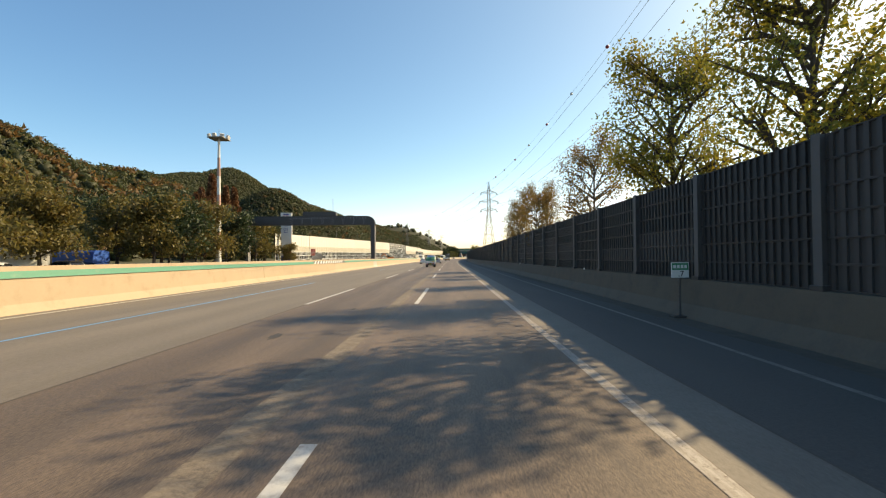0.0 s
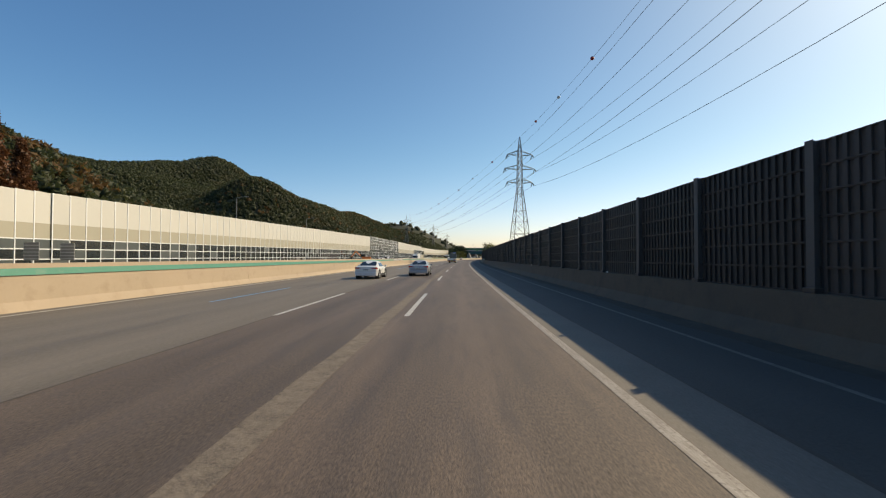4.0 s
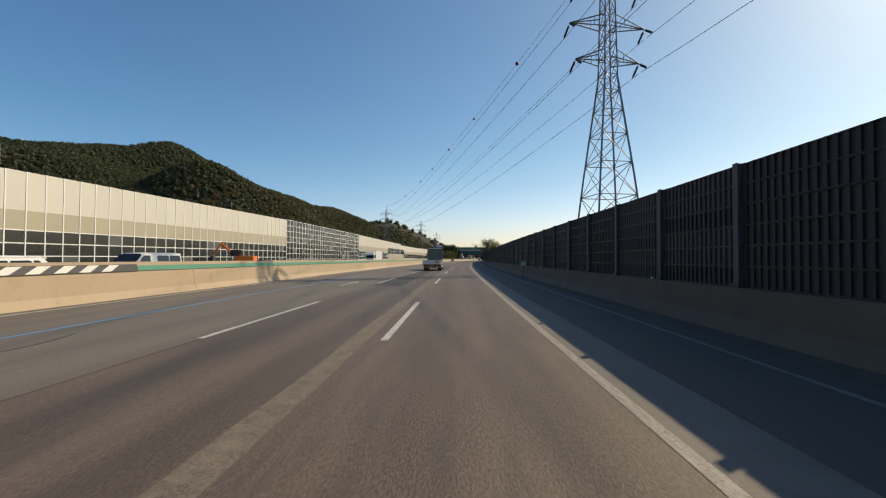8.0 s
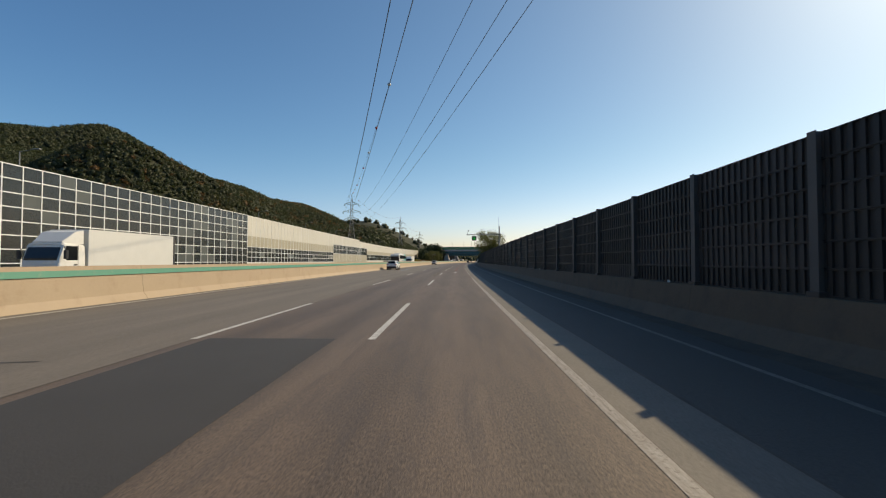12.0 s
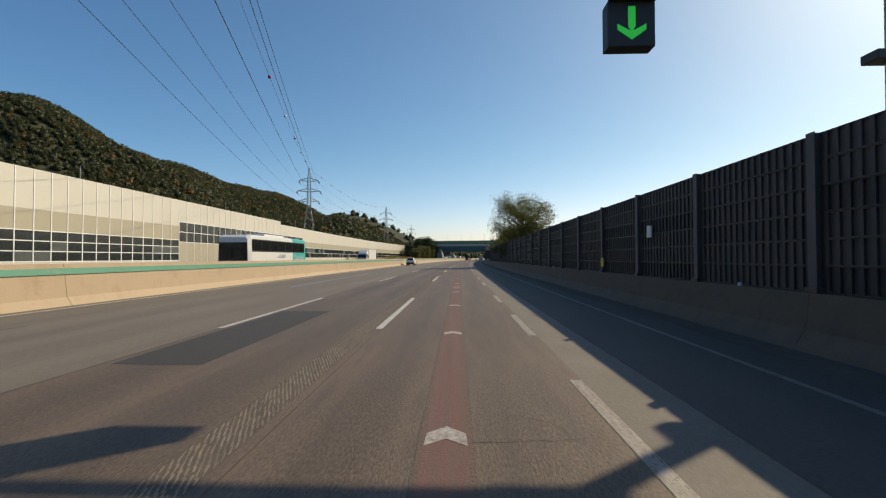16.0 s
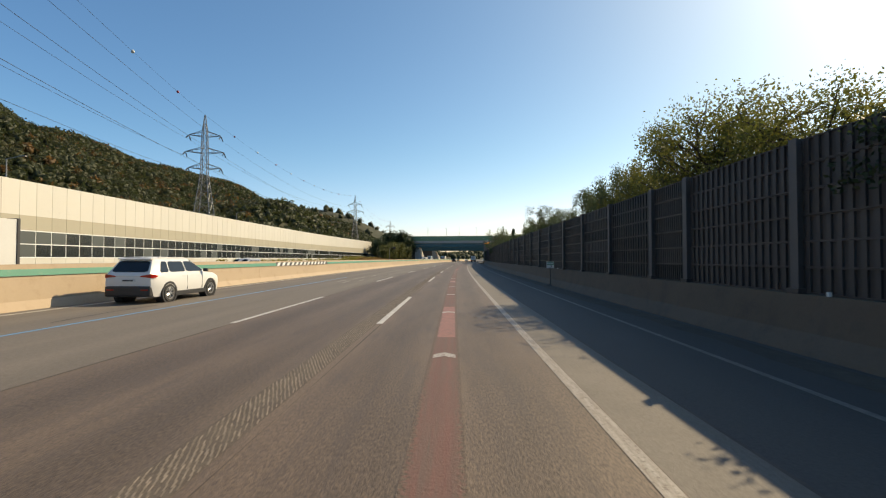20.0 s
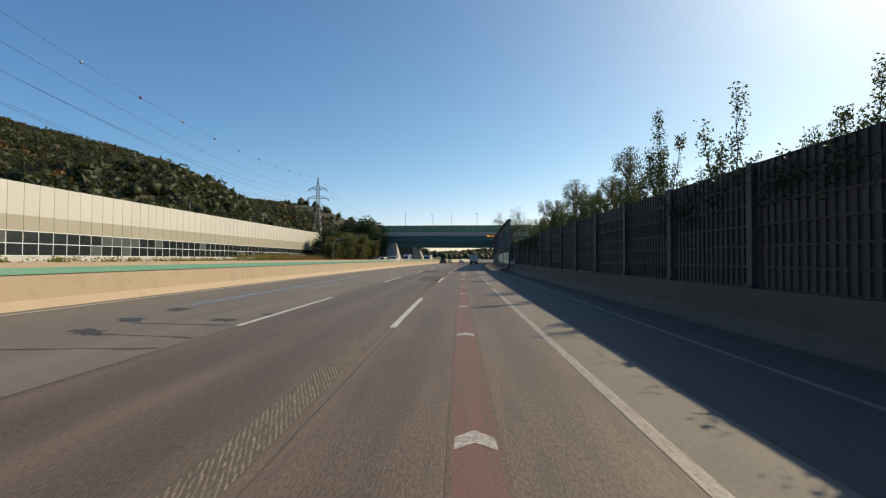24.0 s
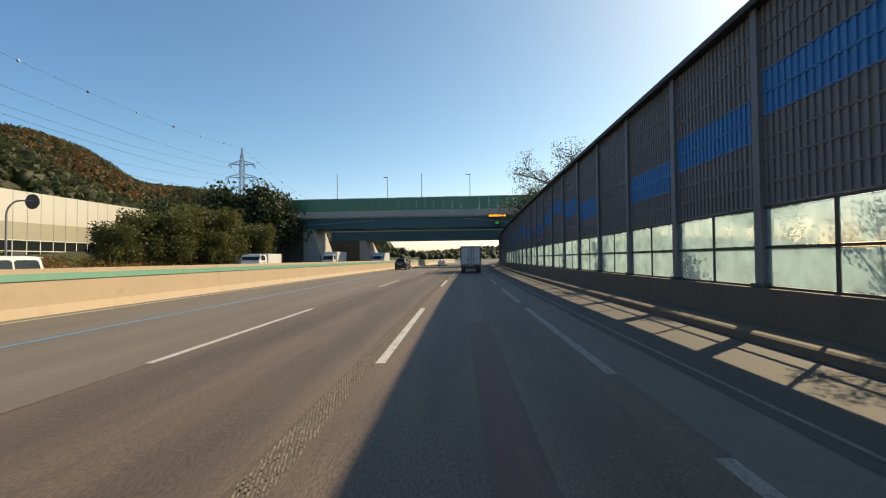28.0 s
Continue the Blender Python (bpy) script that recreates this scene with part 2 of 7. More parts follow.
PAINT_PINK_FRESH = mat("road_paint_pink_fresh", (0.26, 0.12, 0.1), 0.7, grain=0.25, scale=3, fine=14, bump=0.4, dirt=(0.14, 0.09, 0.075), dirt_amount=0.6, worn=0.28, feather=(-0.04, 0.16, 4.0))
RUMBLE = mat("rumble_rib", (0.205, 0.163, 0.125), 0.8, grain=0.25, scale=2, fine=30, island=0.6)
RUMBLE_OLD = mat("rumble_old", (0.135, 0.107, 0.083), 0.85, grain=0.5, scale=2.2, fine=22, bump=0.9, dirt=(0.22, 0.178, 0.135), dirt_amount=0.8, grit=4.0)
RUMBLE_WORN = mat("rumble_worn", (0.094, 0.073, 0.056), 0.85, grain=0.35, scale=1.6, fine=26, bump=0.8, dirt=(0.13, 0.104, 0.08), dirt_amount=0.6)
BARRIER = mat("barrier_concrete_tan", (0.39, 0.295, 0.2), 0.75, grain=0.07, scale=0.5, fine=10, bump=0.2, dirt=(0.29, 0.205, 0.13), dirt_amount=0.35, piece=0.08)
STRIPE = mat("barrier_green_paint", (0.035, 0.2, 0.13), 0.6, grain=0.1, scale=1.0, fine=12, dirt=(0.16, 0.24, 0.17), dirt_amount=0.25)
BLACK_PAINT = mat("black_paint", (0.03, 0.03, 0.03), 0.6, grain=0.1, scale=2)
WHITE_PAINT = mat("white_paint", (0.6, 0.59, 0.56), 0.55, grain=0.05, scale=1.5, fine=8)
CONCRETE = mat("concrete_base", (0.112, 0.085, 0.06), 0.85, grain=0.14, scale=0.7, fine=12, bump=0.4, dirt=(0.07, 0.058, 0.047), dirt_amount=0.55)
CONCRETE_PALE = mat("concrete_pale", (0.4, 0.37, 0.33), 0.8, grain=0.1, scale=0.4, fine=8, bump=0.3, dirt=(0.25, 0.22, 0.19), dirt_amount=0.4)
LOUVRE = mat("louvre_grey", (0.042, 0.0385, 0.037), 0.6, grain=0.12, scale=1.2, fine=18, dirt=(0.035, 0.033, 0.033), dirt_amount=0.3, piece=0.35)
LOUVRE_DARK = mat("louvre_dark", (0.02, 0.02, 0.02), 0.6, grain=0.12, scale=1.2, fine=18, piece=0.25)
POST = mat("galvanised_post", (0.085, 0.082, 0.08), 0.6, 0.1, grain=0.1, scale=2, fine=20)
PANEL_WHITE = mat("panel_cream", (0.56, 0.53, 0.465), 0.5, grain=0.03, scale=0.5, fine=6, piece=0.05, dirt=(0.49, 0.46, 0.4), dirt_amount=0.12)
PANEL_BEIGE = mat("panel_beige", (0.37, 0.333, 0.25), 0.55, grain=0.04, scale=0.6, fine=6, piece=0.06)
FRAME_WHITE = mat("frame_white", (0.76, 0.76, 0.74), 0.45, grain=0.03)
PANE_DARK = glass_mat("pane_dark", (0.022, 0.028, 0.03), 0.8, 0.2)
# milky panes at the wall's start; elsewhere reflections put in as paler colour
PANE_HAZY_REFLECT = glass_mat("pane_hazy", (0.09, 0.1, 0.095), 0.85, 0.3)
PANE_CLEAR = milky_mat("pane_milky", (0.37, 0.5, 0.53))
GREEN_LIGHT = mat("panel_green_light", (0.075, 0.22, 0.1), 0.55, grain=0.08, piece=0.1)
GREEN_MID = mat("panel_green_mid", (0.028, 0.15, 0.11), 0.55, grain=0.08, piece=0.1)
GREEN_DARK = mat("panel_green_dark", (0.022, 0.085, 0.075), 0.55, grain=0.08, piece=0.1)
BLUE = mat("panel_blue", (0.022, 0.2, 0.46), 0.55, grain=0.08, piece=0.1)
GREY_PANEL = mat("panel_grey", (0.155, 0.152, 0.16), 0.55, grain=0.08, piece=0.12)
STEEL_DARK = mat("steel_dark_brown", (0.05, 0.045, 0.045), 0.5, 0.2, grain=0.1)
STEEL_GREY = mat("steel_grey", (0.27, 0.26, 0.25), 0.5, 0.3, grain=0.08, scale=1)
PYLON = mat("pylon_steel", (0.2, 0.2, 0.2), 0.5, 0.5, grain=0.1)
WIRE = mat("wire_dark", (0.05, 0.05, 0.055), 0.6)
BRIDGE_GREEN = glass_mat("bridge_screen_green", (0.02, 0.17, 0.085), 0.9, 0.3)
BRIDGE_BLUE = mat("bridge_girder_teal", (0.02, 0.105, 0.12), 0.5, grain=0.12, scale=0.5, fine=6, dirt=(0.03, 0.06, 0.06), dirt_amount=0.4)
EARTH = mat("ground_grass_earth", (0.04, 0.042, 0.02), 0.95, grain=0.35, scale=0.08, fine=1.5, dirt=(0.068, 0.052, 0.025), dirt_amount=0.4)

# ---- helpers for meshes ----


def part(name, bm, material, parent=None, label="", m=None, smooth=False):
    me = bpy.data.meshes.new(name)
    bm.to_mesh(me)
    bm.free()
    if smooth:
        me.shade_smooth()
    me.materials.append(material)
    ob = new(name, me)
    if parent:
        ob.parent = parent
    if m is not None:
        ob.matrix_basis = m
    return tagged(ob, label)


def piece(name, me, parent, m):
    ob = new(name, me)
    ob.parent = parent
    ob.matrix_basis = m
    return ob


def mesh_of(name, bm, material, smooth=False):
    me = bpy.data.meshes.new(name)
    bm.to_mesh(me)
    bm.free()
    if smooth:
        me.shade_smooth()
    me.materials.append(material)
    return me


def base(name, m, label, category, group="", kind=""):
    ob = new(name)
    ob.matrix_basis = m
    return tagged(ob, label, category, group, kind)


def box(bm, x0, x1, y0, y1, z0, z1, bevel=0.0):
    v = [bm.verts.new(p) for p in ((x0, y0, z0), (x1, y0, z0), (x1, y1, z0), (x0, y1, z0), (x0, y0, z1), (x1, y0, z1), (x1, y1, z1), (x0, y1, z1))]
    f = [bm.faces.new([v[i] for i in q]) for q in ((3, 2, 1, 0), (4, 5, 6, 7), (0, 1, 5, 4), (1, 2, 6, 5), (2, 3, 7, 6), (3, 0, 4, 7))]
    if bevel:
        edges = list({e for g in f for e in g.edges})
        bmesh.ops.bevel(bm, geom=edges, offset=bevel, segments=2, profile=0.6, affect="EDGES")
    return bm


def boxes(*rows, bevel=0.0):
    bm = bmesh.new()
    for r in rows:
        box(bm, *r, bevel=bevel)
    return bm


def rod(bm, a, b, r0, r1=None, n=8):
    a, b = Vector(a), Vector(b)
    r1 = r0 if r1 is None else r1
    q = (b - a).to_track_quat("Z", "Y")
    rings = []
    for p, r in ((a, r0), (b, r1)):
        rings.append([bm.verts.new(p + q @ Vector((r * math.cos(k * 2 * math.pi / n), r * math.sin(k * 2 * math.pi / n), 0))) for k in range(n)])
    for k in range(n):
        bm.faces.new((rings[0][k], rings[0][(k + 1) % n], rings[1][(k + 1) % n], rings[1][k]))
    bm.faces.new(rings[0][::-1])
    bm.faces.new(rings[1])
    return bm


def loft(bm, rings, caps=True, closed=True):
    vs = [[bm.verts.new(p) for p in r] for r in rings]
    n = len(vs[0])
    for a, b in zip(vs, vs[1:]):
        for k in range(n if closed else n - 1):
            bm.faces.new((a[k], a[(k + 1) % n], b[(k + 1) % n], b[k]))
    if caps and closed:
        bm.faces.new(vs[0][::-1])
        bm.faces.new(vs[-1])
    return bm


def ribbon(name, s0, s1, profile, material, step=4.0, parent=None, caps=False, closed=False):
    """A strip along the road: profile is points (o, z) from left to right; o or z may be a function of s."""
    n = max(1, int(math.ceil((s1 - s0) / step)))
    bm = bmesh.new()
    uv = bm.loops.layers.uv.new("UVMap")
    rows, co = [], {}
    for k in range(n + 1):
        s = s0 + (s1 - s0) * k / n
        row = []
        for o, z in profile:
            o, z = (o(s) if callable(o) else o), (z(s) if callable(z) else z)
            v = bm.verts.new(on(s, o, z))
            co[v] = (s, o)
            row.append(v)
        rows.append(row)
    m = len(profile)
    for a, b in zip(rows, rows[1:]):
        for j in range(m if closed else m - 1):
            f = bm.faces.new((a[j], a[(j + 1) % m], b[(j + 1) % m], b[j]))
            for l in f.loops:
                l[uv].uv = co[l.vert]
    if caps:
        bm.faces.new(rows[0])
        bm.faces.new(rows[-1][::-1])
    bmesh.ops.recalc_face_normals(bm, faces=bm.faces) if caps else None
    ob = part(name, bm, material, parent)
    return ob


# ---- ground, hills and road ----
HILLS = [(-442, 715, 114, 219), (-446, 735, 115, 94), (-246, 594, 78, 76), (-274, 622, 78, 100), (-257, 766, 80, 76), (-236, 617, 61, 90), (-195, 631, 58, 76), (-83, 651, 24, 77),
         (-186, 777, 65, 76), (-140, 753, 49, 76), (-154, 714, 43, 84), (-88, 674, 21, 77), (-36, 653, 24, 76), (-189, 871, 79, 76), (-125, 951, 57, 87), (-162, 1224, 88, 141),
         (-225, 937, 90, 82), (-391, 808, 132, 99), (-190, 150, 58, 68), (-172, 225, 44, 64), (-300, 120, 74, 110), (-496, 631, 100, 200), (-130, 500, 17, 76), (-700, 400, 90, 260),
         (330, 1800, 30, 260), (620, 1500, 40, 260), (-407, 793, 134, 140), (-458, 564, 95, 158), (-241, 770, 68, 76), (-206, 700, 72, 76)]


def rise(x, y):
    h = 0 * x
    for cx, cy, cz, w in HILLS:
        h = h + (cz / 100 * np.exp(-(((x - cx) ** 2 + (y - cy) ** 2) / w**2))) ** 4
    h = 100 * np.maximum(h, 1e-30) ** 0.25
    h = h + 0.04 * h * np.sin(x * 0.05 + 1) * np.cos(y * 0.043)
    near = np.hypot(x[..., None] - np.interp(np.arange(-100, 1500, 20), GS, _gx), y[..., None] - np.interp(np.arange(-100, 1500, 20), GS, _gy)).min(-1)
    return h * np.clip((near - 56) / 40, 0, 1)


_xs = np.concatenate([np.linspace(-4500, -800, 8)[:-1], np.arange(-800, -480, 20.0), np.arange(-480, 0, 8.0), np.arange(0, 801, 20.0), np.linspace(800, 4500, 8)[1:]])
_ys = np.concatenate([np.linspace(-3000, -300, 6)[:-1], np.arange(-300, 420, 20.0), np.arange(420, 1000, 10.0), np.arange(1000, 1901, 20.0), np.linspace(1900, 4900, 8)[1:]])
_X, _Y = np.meshgrid(_xs, _ys)
_Z = rise(_X, _Y) - 0.06
_nx = len(_xs)
_me = bpy.data.meshes.new("ground")
_me.from_pydata(np.stack([_X, _Y, _Z], -1).reshape(-1, 3).tolist(), [], [(j * _nx + i, j * _nx + i + 1, (j + 1) * _nx + i + 1, (j + 1) * _nx + i) for j in range(len(_ys) - 1) for i in range(_nx - 1)])
_me.materials.append(EARTH)
tagged(new("ground", _me), "grass and earth ground rising to wooded hills", "ground", kind="structure")

END = 1300
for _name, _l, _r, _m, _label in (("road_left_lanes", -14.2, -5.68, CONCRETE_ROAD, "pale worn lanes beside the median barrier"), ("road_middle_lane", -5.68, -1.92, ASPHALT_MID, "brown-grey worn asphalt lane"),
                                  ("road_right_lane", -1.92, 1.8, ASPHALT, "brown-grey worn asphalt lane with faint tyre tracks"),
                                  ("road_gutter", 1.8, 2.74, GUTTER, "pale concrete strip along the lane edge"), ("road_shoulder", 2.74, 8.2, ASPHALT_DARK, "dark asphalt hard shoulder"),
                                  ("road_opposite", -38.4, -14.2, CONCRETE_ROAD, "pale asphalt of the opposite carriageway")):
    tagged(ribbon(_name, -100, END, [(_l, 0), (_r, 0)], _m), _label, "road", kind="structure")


def marking(name, rows, o, w, material, label, z=0.005):
    """A painted line; one of several strokes is a thing whose strokes are its parts."""
    whole = base(name, Matrix(), label, "road marking", kind="structure") if len(rows) > 1 else None
    side = o if callable(o) else (lambda s: o)
    for s0, s1 in rows:
        mid = side(s0)
        bm = bmesh.new()
        uv = bm.loops.layers.uv.new("UVMap")
        n = max(1, int((s1 - s0) / 4))
        for k in range(n):
            a, b = s0 + (s1 - s0) * k / n, s0 + (s1 - s0) * (k + 1) / n
            q = ((a, mid - w / 2), (a, mid + w / 2), (b, mid + w / 2), (b, mid - w / 2))
            f = bm.faces.new([bm.verts.new(on(*p, z)) for p in q])
            for l, p in zip(f.loops, q):
                l[uv].uv = p
        if whole:
            part("stroke", bm, material, whole)
        else:
            whole = tagged(part(name, bm, material), label, "road marking", kind="structure")
            break
    return whole


def phase(s):
    return float(np.interp(s, [0, 140, 180, 240, 369, 432, 515, 600], [16, 16.5, 18.5, 20.6, 29, 32.6, 36.0, 35.0]))


_dash = [(20 * k + phase(20 * k + 20), 20 * k + phase(20 * k + 20) + 8) for k in range(-5, 60)]
marking("lane_dashes_right", _dash, lambda s: -1.64 if s < 32 else -1.82, 0.16, PAINT, "worn white dashed lane line")
marking("lane_dashes_left", _dash, -5.7, 0.15, PAINT, "worn white dashed lane line")
marking("bus_lane_line", [(-100, 30), (58, 62), (100, 108), (150, 212), (330, 345), (362, 384), (428, 460), (520, 546), (585, END)], -9.75, 0.12, PAINT_BLUE, "worn blue bus-lane line")
marking("median_edge_line", [(-100, END)], -13.25, 0.15, PAINT, "white edge line beside the barrier")
marking("right_edge_line", [(-100, 297)], 1.7, 0.17, PAINT_WORN, "worn white lane edge line")
marking("right_edge_dashes", [(303.5, 306.6), (310, 313), (316.5, 319.6), (323.3, 326.2), (331, 334), (338, 342.8), (346.3, 349.8), (353.5, 356.5), (363.7, 367), (371.3, 374.5), (382, 385), (389.4, 393.2), (398.5, 530), (533.3, 541)]
        + [(544 + 6.6 * k, 547.4 + 6.6 * k) for k in range(4)] + [(571.7, 575.7), (577.1, 585.2), (587.5, 591.9), (594.6, 603), (605, 613)] + [(617 + 20 * k, 625 + 20 * k) for k in range(30)], 1.7, 0.17, PAINT_WORN, "worn white dashed line beside the shoulder lane")
# white lines beside the noise walls, shade put into their paint colour
marking("shoulder_line", [(-100, 571)], 4.68, 0.12, PAINT_SHADED, "thin white line on the hard shoulder")
marking("shoulder_line_outer", [(571, END)], 3.0, 0.07, PAINT_SHADED, "thin white line along the tall noise wall")
marking("guide_line", [(322, 372), (374, 470), (471, 530), (533, 545), (576, 600)], -0.04, 0.52, PAINT_PINK, "faded pink guide line in the lane", 0.004)
marking("guide_line_fresh", [(361.0, 362.1), (362.8, 363.4), (333, 336), (430, 436), (452, 454), (486, 492), (540, 543), (579, 584)], -0.04, 0.4, PAINT_PINK_FRESH, "brighter remains of the pink guide line", 0.0055)
for _k, (_s0, _s1, _o0, _o1) in enumerate([(343.5, 350.5, -5.5, -4.0), (232, 262, -5.4, -2.6), (196.4, 226, -5.55, -3.75), (538, 547.3, -3.7, -2.0), (557.4, 567, -5.45, -3.5)]):
    tagged(ribbon("road_patch", _s0, _s1, [(_o0, 0.003), (_o1, 0.003)], PATCH, 2), "dark repaired asphalt patch in the lane", "road patch", kind="structure")

# tar-filled cracks and joints
rnd = random.Random(21)
for _k in range(46):
    _s, _o = rnd.uniform(20, 620), rnd.uniform(-12.8, -6)
    bm = bmesh.new()
    a, w = 0.0, rnd.uniform(0.02, 0.05)
    p = [(_s, _o)]
    for _ in range(8):
        a = a * 0.6 + rnd.uniform(-0.25, 0.25)
        p.append((p[-1][0] + rnd.uniform(0.3, 0.9) * (1 if _k % 3 else 0.15), p[-1][1] + (a * 0.4 if _k % 3 else 0.35)))
    vs = [(bm.verts.new(on(s, o - w, 0.004)), bm.verts.new(on(s + (0 if _k % 3 else 2 * w), o + (w if _k % 3 else 0), 0.004))) for s, o in p]
    for q, r in zip(vs, vs[1:]):
        bm.faces.new((q[0], q[1], r[1], r[0]))
    tagged(part("road_crack", bm, PATCH), "dark tar-filled crack in the pale lane", "road crack", kind="structure")
CRACK = mat("road_crack_dark", (0.068, 0.05, 0.041), 0.85, grain=0.3, scale=2, fine=20)
rnd = random.Random(52)
for _s0, _s1, _o0, _o1, _n in ((228, 262, -1.5, 1.5, 7), (338, 352, -1.3, 1.4, 8), (440, 560, -5.4, 1.4, 12), (0, 130, -5.4, 1.4, 6)):
    for _k in range(_n):
        p, a = [(rnd.uniform(_s0, _s1), rnd.uniform(_o0, _o1))], rnd.uniform(0, 6.283)
        w = rnd.uniform(0.002, 0.005)
        for _ in range(rnd.randint(5, 11)):
            a += rnd.uniform(-0.55, 0.55)
            p.append((p[-1][0] + 0.16 * math.cos(a), p[-1][1] + 0.16 * math.sin(a)))
        bm = bmesh.new()
        vs = [(bm.verts.new(on(s - w, o - w, 0.0044)), bm.verts.new(on(s + w, o + w * 0.6, 0.0044))) for s, o in p]
        for q, r in zip(vs, vs[1:]):
            bm.faces.new((q[0], q[1], r[1], r[0]))
        tagged(part("road_crack", bm, CRACK), "thin winding crack in the worn asphalt", "road crack", kind="structure")
WALL_DIRT = mat("verge_dirt", (0.095, 0.075, 0.055), 0.95, grain=0.4, scale=1.2, fine=12, bump=0.8, dirt=(0.055, 0.047, 0.04), dirt_amount=0.8)
tagged(ribbon("verge_dirt", -60, 570, [(lambda s: 5.45 + 0.12 * math.sin(s * 0.31) + 0.07 * math.sin(s * 1.7), 0.004), (6.08, 0.012)], WALL_DIRT, 1.0), "brown grit washed up along the wall foot", "dirt", kind="structure")
for _o in (-5.66, 2.75):
    tagged(ribbon("road_joint", -60, 760, [(lambda s, o=_o: o - 0.025 + 0.012 * math.sin(s * 0.7), 0.0035), (lambda s, o=_o: o + 0.02 + 0.012 * math.sin(s * 1.1), 0.0035)], JOINT, 2), "dark lengthwise joint between lanes", "road joint", kind="structure")

# ribs of the rumble strip left of the dashed line
tagged(ribbon("worn_strip", -60, 232, [(lambda s: -2.56 + 0.03 * math.sin(s * 0.9), 0.003), (lambda s: -2.16 + 0.02 * math.sin(s * 1.3), 0.003)], RUMBLE_OLD, 1.5), "mottled tan strip of worn-down rumble ribs", "rumble strip", kind="structure")
def strip_left(s):
    return -2.33 - 0.25 * min(1, max(0, (336 - s) / 20)) + 0.12 * min(1, max(0, (s - 535) / 12))


def strip_right(s):
    return -1.89 - 0.25 * min(1, max(0, (336 - s) / 20)) - 0.02 * min(1, max(0, (s - 535) / 12))


tagged(ribbon("worn_strip", 300, 640, [(lambda s: strip_left(s) - 0.015 + 0.012 * math.sin(s * 0.9), 0.003), (lambda s: strip_right(s) + 0.01 * math.sin(s * 1.3), 0.003)], RUMBLE_WORN, 1.5), "mottled tan bed of the rumble strip", "rumble strip", kind="structure")
tagged(ribbon("tar_seam", 300, 585, [(lambda s: -1.772 + 0.008 * math.sin(s * 0.8), 0.0032), (lambda s: -1.75 + 0.012 * math.sin(s * 0.47), 0.0032)], JOINT, 1.5), "thin dark seam between two asphalt lanes", "road seam", kind="structure")
bm = bmesh.new()
rnd = random.Random(33)
for _k in range(2640):
    _s = 300 + _k * 0.128
    _l, _w = strip_left(_s), strip_right(_s) - strip_left(_s)
    for _j in range(13):
        if rnd.random() < 0.08:
            continue
        _o, _y, _n2 = _l + 0.028 + _w / 13.5 * _j + rnd.uniform(-0.004, 0.004), _s + 0.047 * _j + rnd.uniform(-0.012, 0.012), rnd.uniform(0.085, 0.12)
        _d = rnd.uniform(0.012, 0.02)
        q = [on(_y, _o, 0.0055), on(_y, _o + _d, 0.0055), on(_y + _n2, _o + _d - 0.028, 0.0055), on(_y + _n2, _o - 0.028, 0.0055)]
        bm.faces.new([bm.verts.new(p) for p in q])
tagged(part("rumble_strip", bm, RUMBLE), "grooved rumble strip of slanting ribs", "rumble strip", kind="stuff")

# white chevrons on the guide line, and the worn arrow before it
chev = base("guide_chevrons", Matrix(), "worn white chevrons on the pink guide line", "road marking", kind="structure")
for _k in range(-1, 48):
    _s = {-1: 320.8, 0: 327.0, 5: 358.2, 6: 365.2, 17: 422.5, 18: 428.0, 19: 434.2, 44: 571.6, 45: 577.4, 46: 583.2, 47: 589.1}.get(_k, 327.2 + 5.75 * _k + (1.9 if _k < 5 else 0) - (2.65 * min(1, max(0, (_k - 12) / 18)) if _k < 36 else 0))
    if 528 < _s < 533 or 545 < _s < 571 or _k == 7:
        continue
    bm = bmesh.new()
    for sg in (-1, 1):
        q = [on(_s + 0.16, -0.04, 0.008), on(_s, -0.04 + sg * 0.2, 0.008), on(_s + 0.28, -0.04 + sg * 0.19, 0.008), on(_s + 0.46, -0.04, 0.008)]
        bm.faces.new([bm.verts.new(p) for p in (q if sg > 0 else q[::-1])])
    part("chevron", bm, PAINT_CHEVRON, chev)
for _s, _o in ((312.0, -0.05), (552.0, -0.05), (196.4, -7.55)):
    bm = bmesh.new()
    for q in (((-0.12, 0), (0.12, 0), (0.12, 3.0), (-0.12, 3.0)), ((-0.42, 2.9), (0.42, 2.9), (0.0, 5.0))):
        bm.faces.new([bm.verts.new(on(_s + y, x + _o, 0.007)) for x, y in q])
    tagged(part("lane_arrow", bm, PAINT_CHEVRON), "worn white straight-ahead arrow", "road marking", kind="structure")

